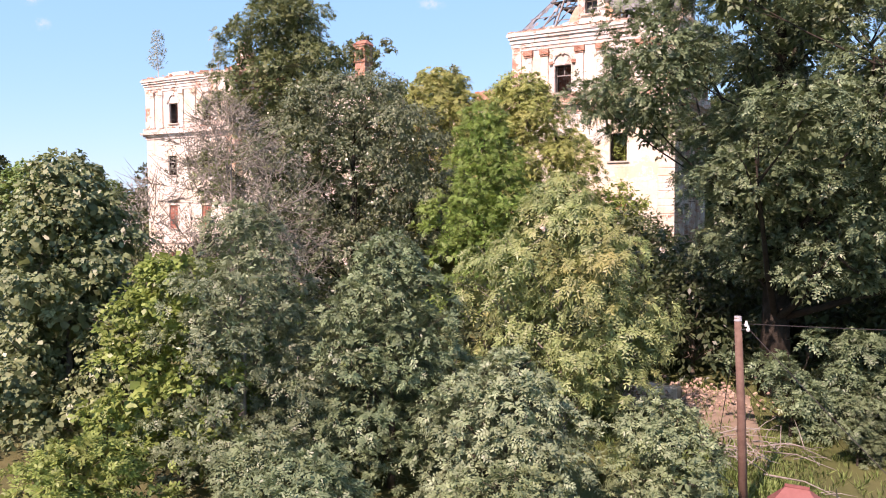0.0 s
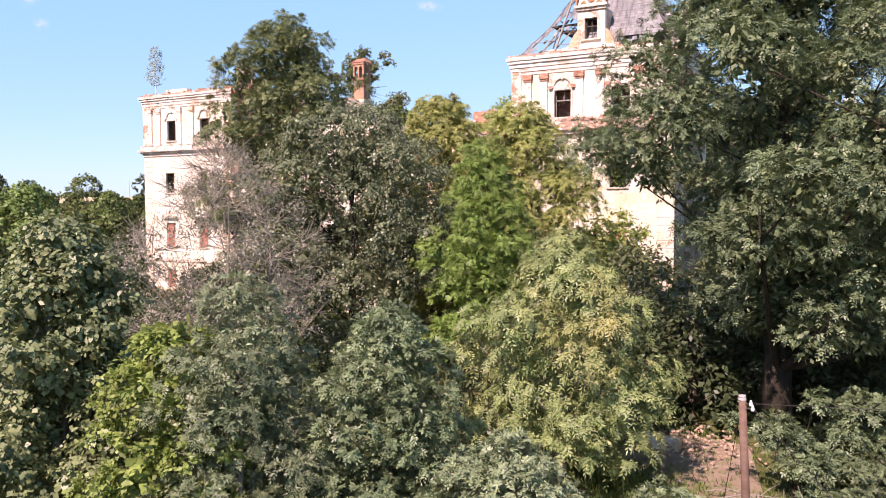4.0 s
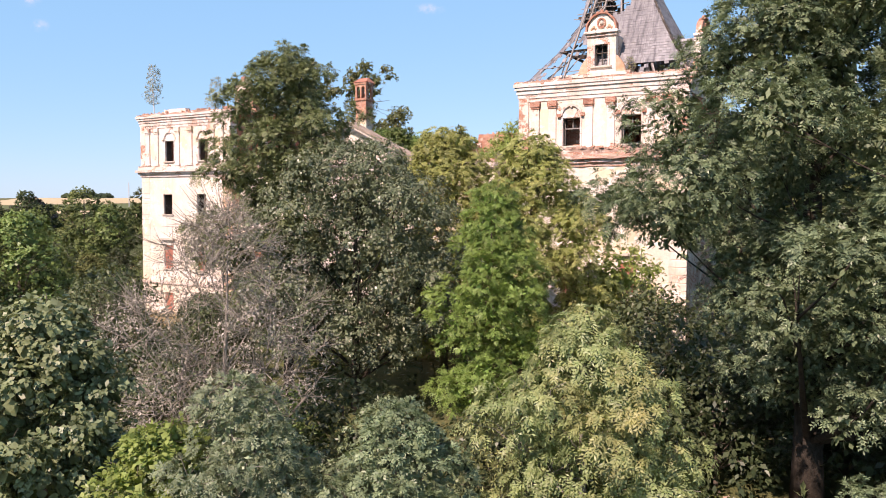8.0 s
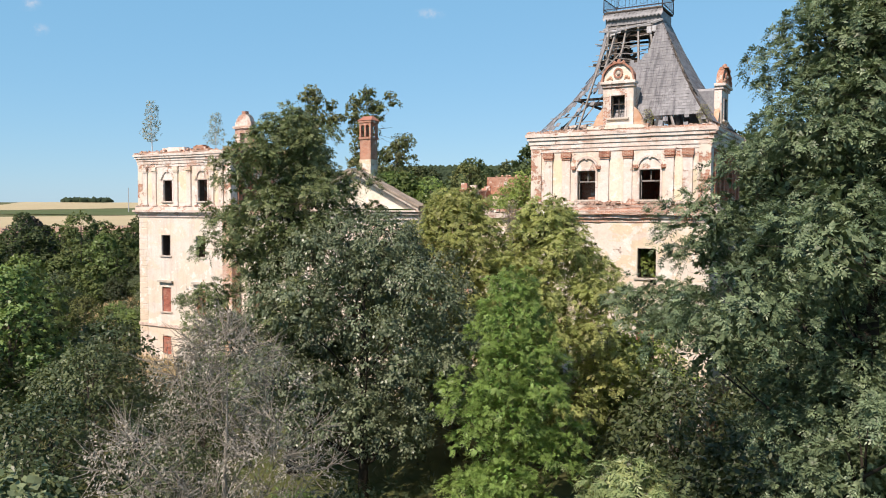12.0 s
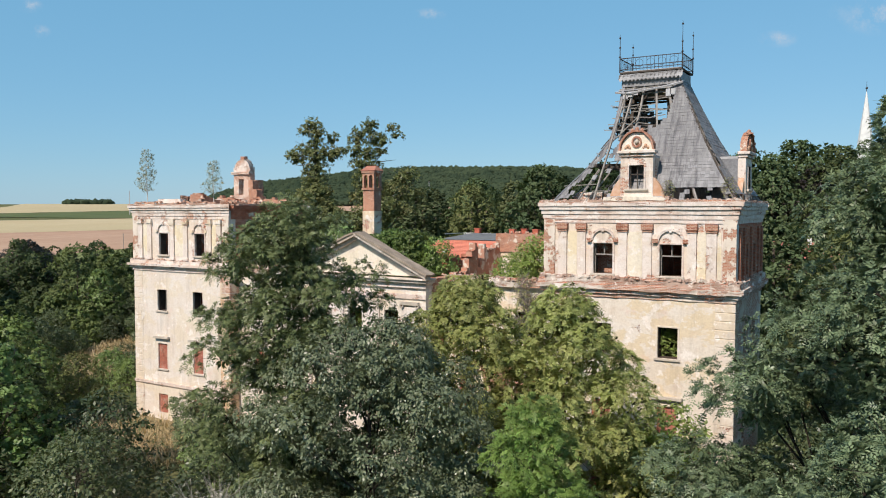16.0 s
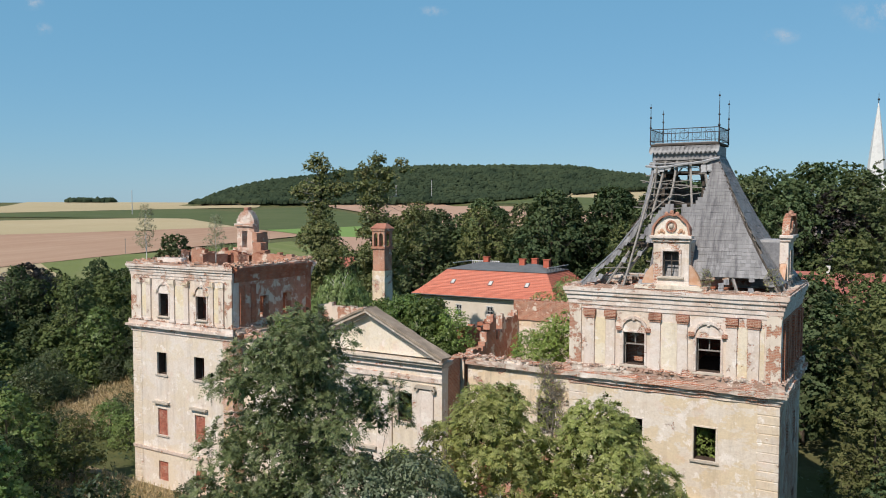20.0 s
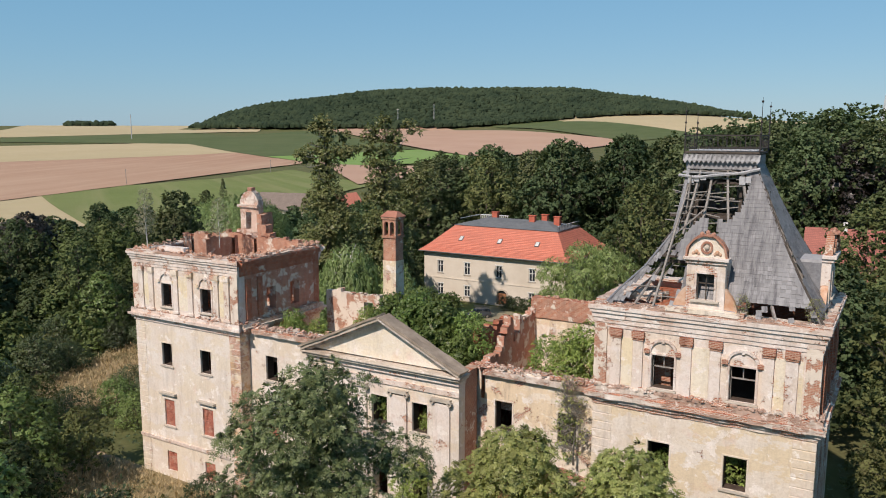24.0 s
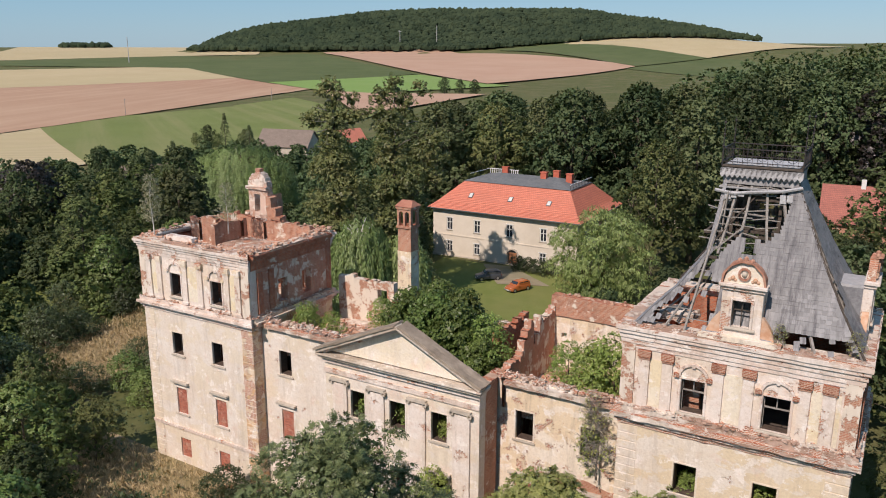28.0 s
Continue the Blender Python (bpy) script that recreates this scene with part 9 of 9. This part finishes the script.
for k, (dx, dz) in enumerate(((0.20, 2.19), (0.24, 2.08))):
    bm = bmesh.new()
    tube(bm, [(px + 0.08, py - 0.05, dz - 0.02), (px + dx, py - 0.05, dz)], [0.012, 0.012], 6)
    hook = part("hook", bm, IRON, up)
    bm = bmesh.new()
    tube(bm, [(px + dx, py - 0.05, dz - 0.05), (px + dx, py - 0.05, dz - 0.01), (px + dx, py - 0.05, dz + 0.03), (px + dx, py - 0.05, dz + 0.08)], [0.035, 0.045, 0.03, 0.02], 10)
    part("insulator", bm, WHITE, hook, "white porcelain insulator")


def cable(name, label, a, b, sag, parent=None):
    bm = bmesh.new()
    a, b = Vector(a), Vector(b)
    pts = [a.lerp(b, i / 16) - Vector((0, 0, sag * 4 * (i / 16) * (1 - i / 16))) for i in range(17)]
    tube(bm, pts, [0.009] * 17, 5, False)
    part(name, bm, IRON, up, label)


cable("wire", "thin overhead wire", (px + 0.2, py - 0.05, 2.2), (14.0, 29.0, 2.1), 0.25)
cable("wire", "slack stay wire", (px + 0.24, py - 0.05, 2.1), (1.4, 17.6, -1.9), 0.05)
cable("wire", "stay wire behind the pole", (px - 0.05, py, 1.9), (px - 0.9, py + 2.5, -1.6), 0.03)

shed = thing("shed", "low shed with a faded red sheet-metal roof", "shed", (-1.75, 18.0, G0))
bm = bmesh.new()
sx, sy, sz = -1.75, 17.9, -1.25
vs = [bm.verts.new((sx + a, sy + b, sz + c)) for a, b, c in ((-0.70, -0.6, -0.32), (0.70, -0.6, -0.32), (0.70, 0.6, -0.32), (-0.70, 0.6, -0.32), (-0.25, 0.0, 0.20), (0.18, 0.0, 0.20), (-0.70, -0.6, -0.37), (0.70, -0.6, -0.37), (0.70, 0.6, -0.37), (-0.70, 0.6, -0.37))]
for f in ((0, 1, 5, 4), (1, 2, 5), (2, 3, 4, 5), (3, 0, 4), (0, 6, 7, 1), (1, 7, 8, 2), (2, 8, 9, 3), (3, 9, 6, 0), (9, 8, 7, 6)):
    bm.faces.new([vs[i] for i in f])
rf = part("roof", bm, SHED_RED, shed, "faded red sheet-metal hipped roof")
bm = bmesh.new()
beam(bm, (sx - 0.28, sy, sz + 0.21), (sx + 0.21, sy, sz + 0.21), 0.07, 0.05)
part("ridge_cap", bm, SHED_RED, rf)
part("wall", boxes((sx - 0.55, sx + 0.55, sy - 0.48, sy + 0.48, G0 - 0.2, sz - 0.3)), BRICK, shed)

fb = thing("fallen_branches", "heap of bare grey fallen branches", "branches", (-3.6, 22.5, G0))
rb = random.Random(8)
for k in range(15):
    a = Vector((-4.3 + rb.uniform(-1.2, 1.4), 23.5 + rb.uniform(-2.5, 2.0), G0 + rb.uniform(0.0, 0.5)))
    d = Vector((rb.uniform(0.5, 1.0), rb.uniform(-0.9, -0.1), rb.uniform(-0.12, 0.25))).normalized() * rb.uniform(1.2, 2.8)
    bm = bmesh.new()
    tube(bm, [a, a + d * 0.5 + Vector((0, 0, 0.15)), a + d], [0.036 * rb.uniform(0.5, 1.2), 0.018, 0.006], 6, False)
    for j in range(3):
        s = a + d * rb.uniform(0.3, 0.9)
        e = s + Vector((rb.uniform(-1, 1), rb.uniform(-1, 1), rb.uniform(0, 0.6))).normalized() * rb.uniform(0.3, 0.9)
        tube(bm, [s, (s + e) / 2 + Vector((0, 0, 0.05)), e], [0.016, 0.011, 0.004], 4, False)
    part("branch", bm, BARK_GREY, fb)
heap = bmesh.new()
for k in range(420):
    c = Vector((rb.gauss(-6.9, 1.5), rb.gauss(29.4, 1.3), G0 + 0.05 + abs(rb.gauss(0, 0.22))))
    q = rb.uniform(0.025, 0.085)
    box(heap, -q, q, -q * 0.6, q * 0.6, -q * 0.45, q * 0.45, Matrix.Translation(c) @ Euler((rb.uniform(-0.6, 0.6), rb.uniform(-0.6, 0.6), rb.uniform(0, 3))).to_matrix().to_4x4())
me = bpy.data.meshes.new("rubble_heap")
heap.to_mesh(me)
heap.free()
me.materials.append(PALE_RUBBLE)
tagged(new("rubble_heap", me), "heap of broken bricks and stones on bare ground", "rubble", kind="stuff")
stump = thing("wall_stump", "short rendered wall stump at the clearing", "wall", (-7.6, 28.6, G0))
part("masonry", rough_box(-8.4, -6.9, 28.6, 29.2, G0 - 0.2, -1.75, 0.12, 0.3, 5), PLASTER_WORN, stump)
field("clearing", ((-8.6, 26.5), (-9.4, 31.5), (-4.8, 30.5), (-2.9, 22.6)), EARTH, "bare trodden earth clearing under the trees", 0.05, 10)
rng = np.random.default_rng(17)
k = 1500
f, g = rng.random(k), rng.normal(size=k)
cen = np.stack([-9.6 + 7.2 * f + 0.8 * g, 26.4 - 6.2 * f + 1.0 * rng.normal(size=k), np.full(k, G0 + 0.12)], 1)
more = np.stack([rng.uniform(-10, -1.5, 700), rng.uniform(20, 32, 700), np.full(700, G0 + 0.1)], 1)
more_b = np.stack([rng.uniform(-3.5, 9, 1100), rng.uniform(12, 27, 1100), np.full(1100, G0 + 0.12)], 1)
cen = np.concatenate([cen, more, more_b])
tagged(new("grass_tufts", leaf_mesh("grass_tufts", cen, np.tile(np.array([[0, 0, 1.0]]), (len(cen), 1)), 8, 0.24, 0.24, 0.026, -0.9, rng, LEAF_BRIGHT)), "fresh green grass tufts at the clearing's edge", "grass", kind="stuff")

# tall weeds and brambles on the rough ground
rng = np.random.default_rng(31)
cen = []
while len(cen) < 8000:
    x, y = rng.uniform(-150, 6), rng.uniform(22, 100)
    if (-69 < x < -12.5 and 52.5 < y < 67) or (-99 < x < -86 and 58 < y < 78) or (x > -12 and y < 30 and x > -9 - (y - 22) * 0.3 and y > 18) or (-76 < x < -46 and y > 90):
        continue
    cen.append((x, y, land(x, y) + rng.uniform(0.1, 0.8) * (1.6 if noise.noise(Vector((x * 0.1, y * 0.1, 4))) > 0.1 else 0.8)))
cen = np.array(cen)
up_ = np.tile(np.array([[0, 0, 1.0]]), (len(cen), 1))
tagged(new("undergrowth", leaf_mesh("undergrowth", cen, up_, 5, 0.7, 0.42, 0.17, 0.1, rng, LEAF_THICKET)), "tall weeds and brambles on rough ground", "undergrowth", kind="stuff")
cen = []
while len(cen) < 3800:
    x, y = (rng.uniform(-99, -85), rng.uniform(58, 79)) if len(cen) < 2600 else (rng.uniform(-74, -52), rng.uniform(45, 54.5))
    cen.append((x, y, land(x, y) + rng.uniform(0.1, 0.5)))
cen = np.array(cen)
tagged(new("dry_grass", leaf_mesh("dry_grass", cen, np.tile(np.array([[0, 0, 1.0]]), (len(cen), 1)), 6, 0.5, 0.6, 0.07, -0.8, rng, LEAF_STRAW)), "tall dry yellow grass", "grass", kind="stuff")
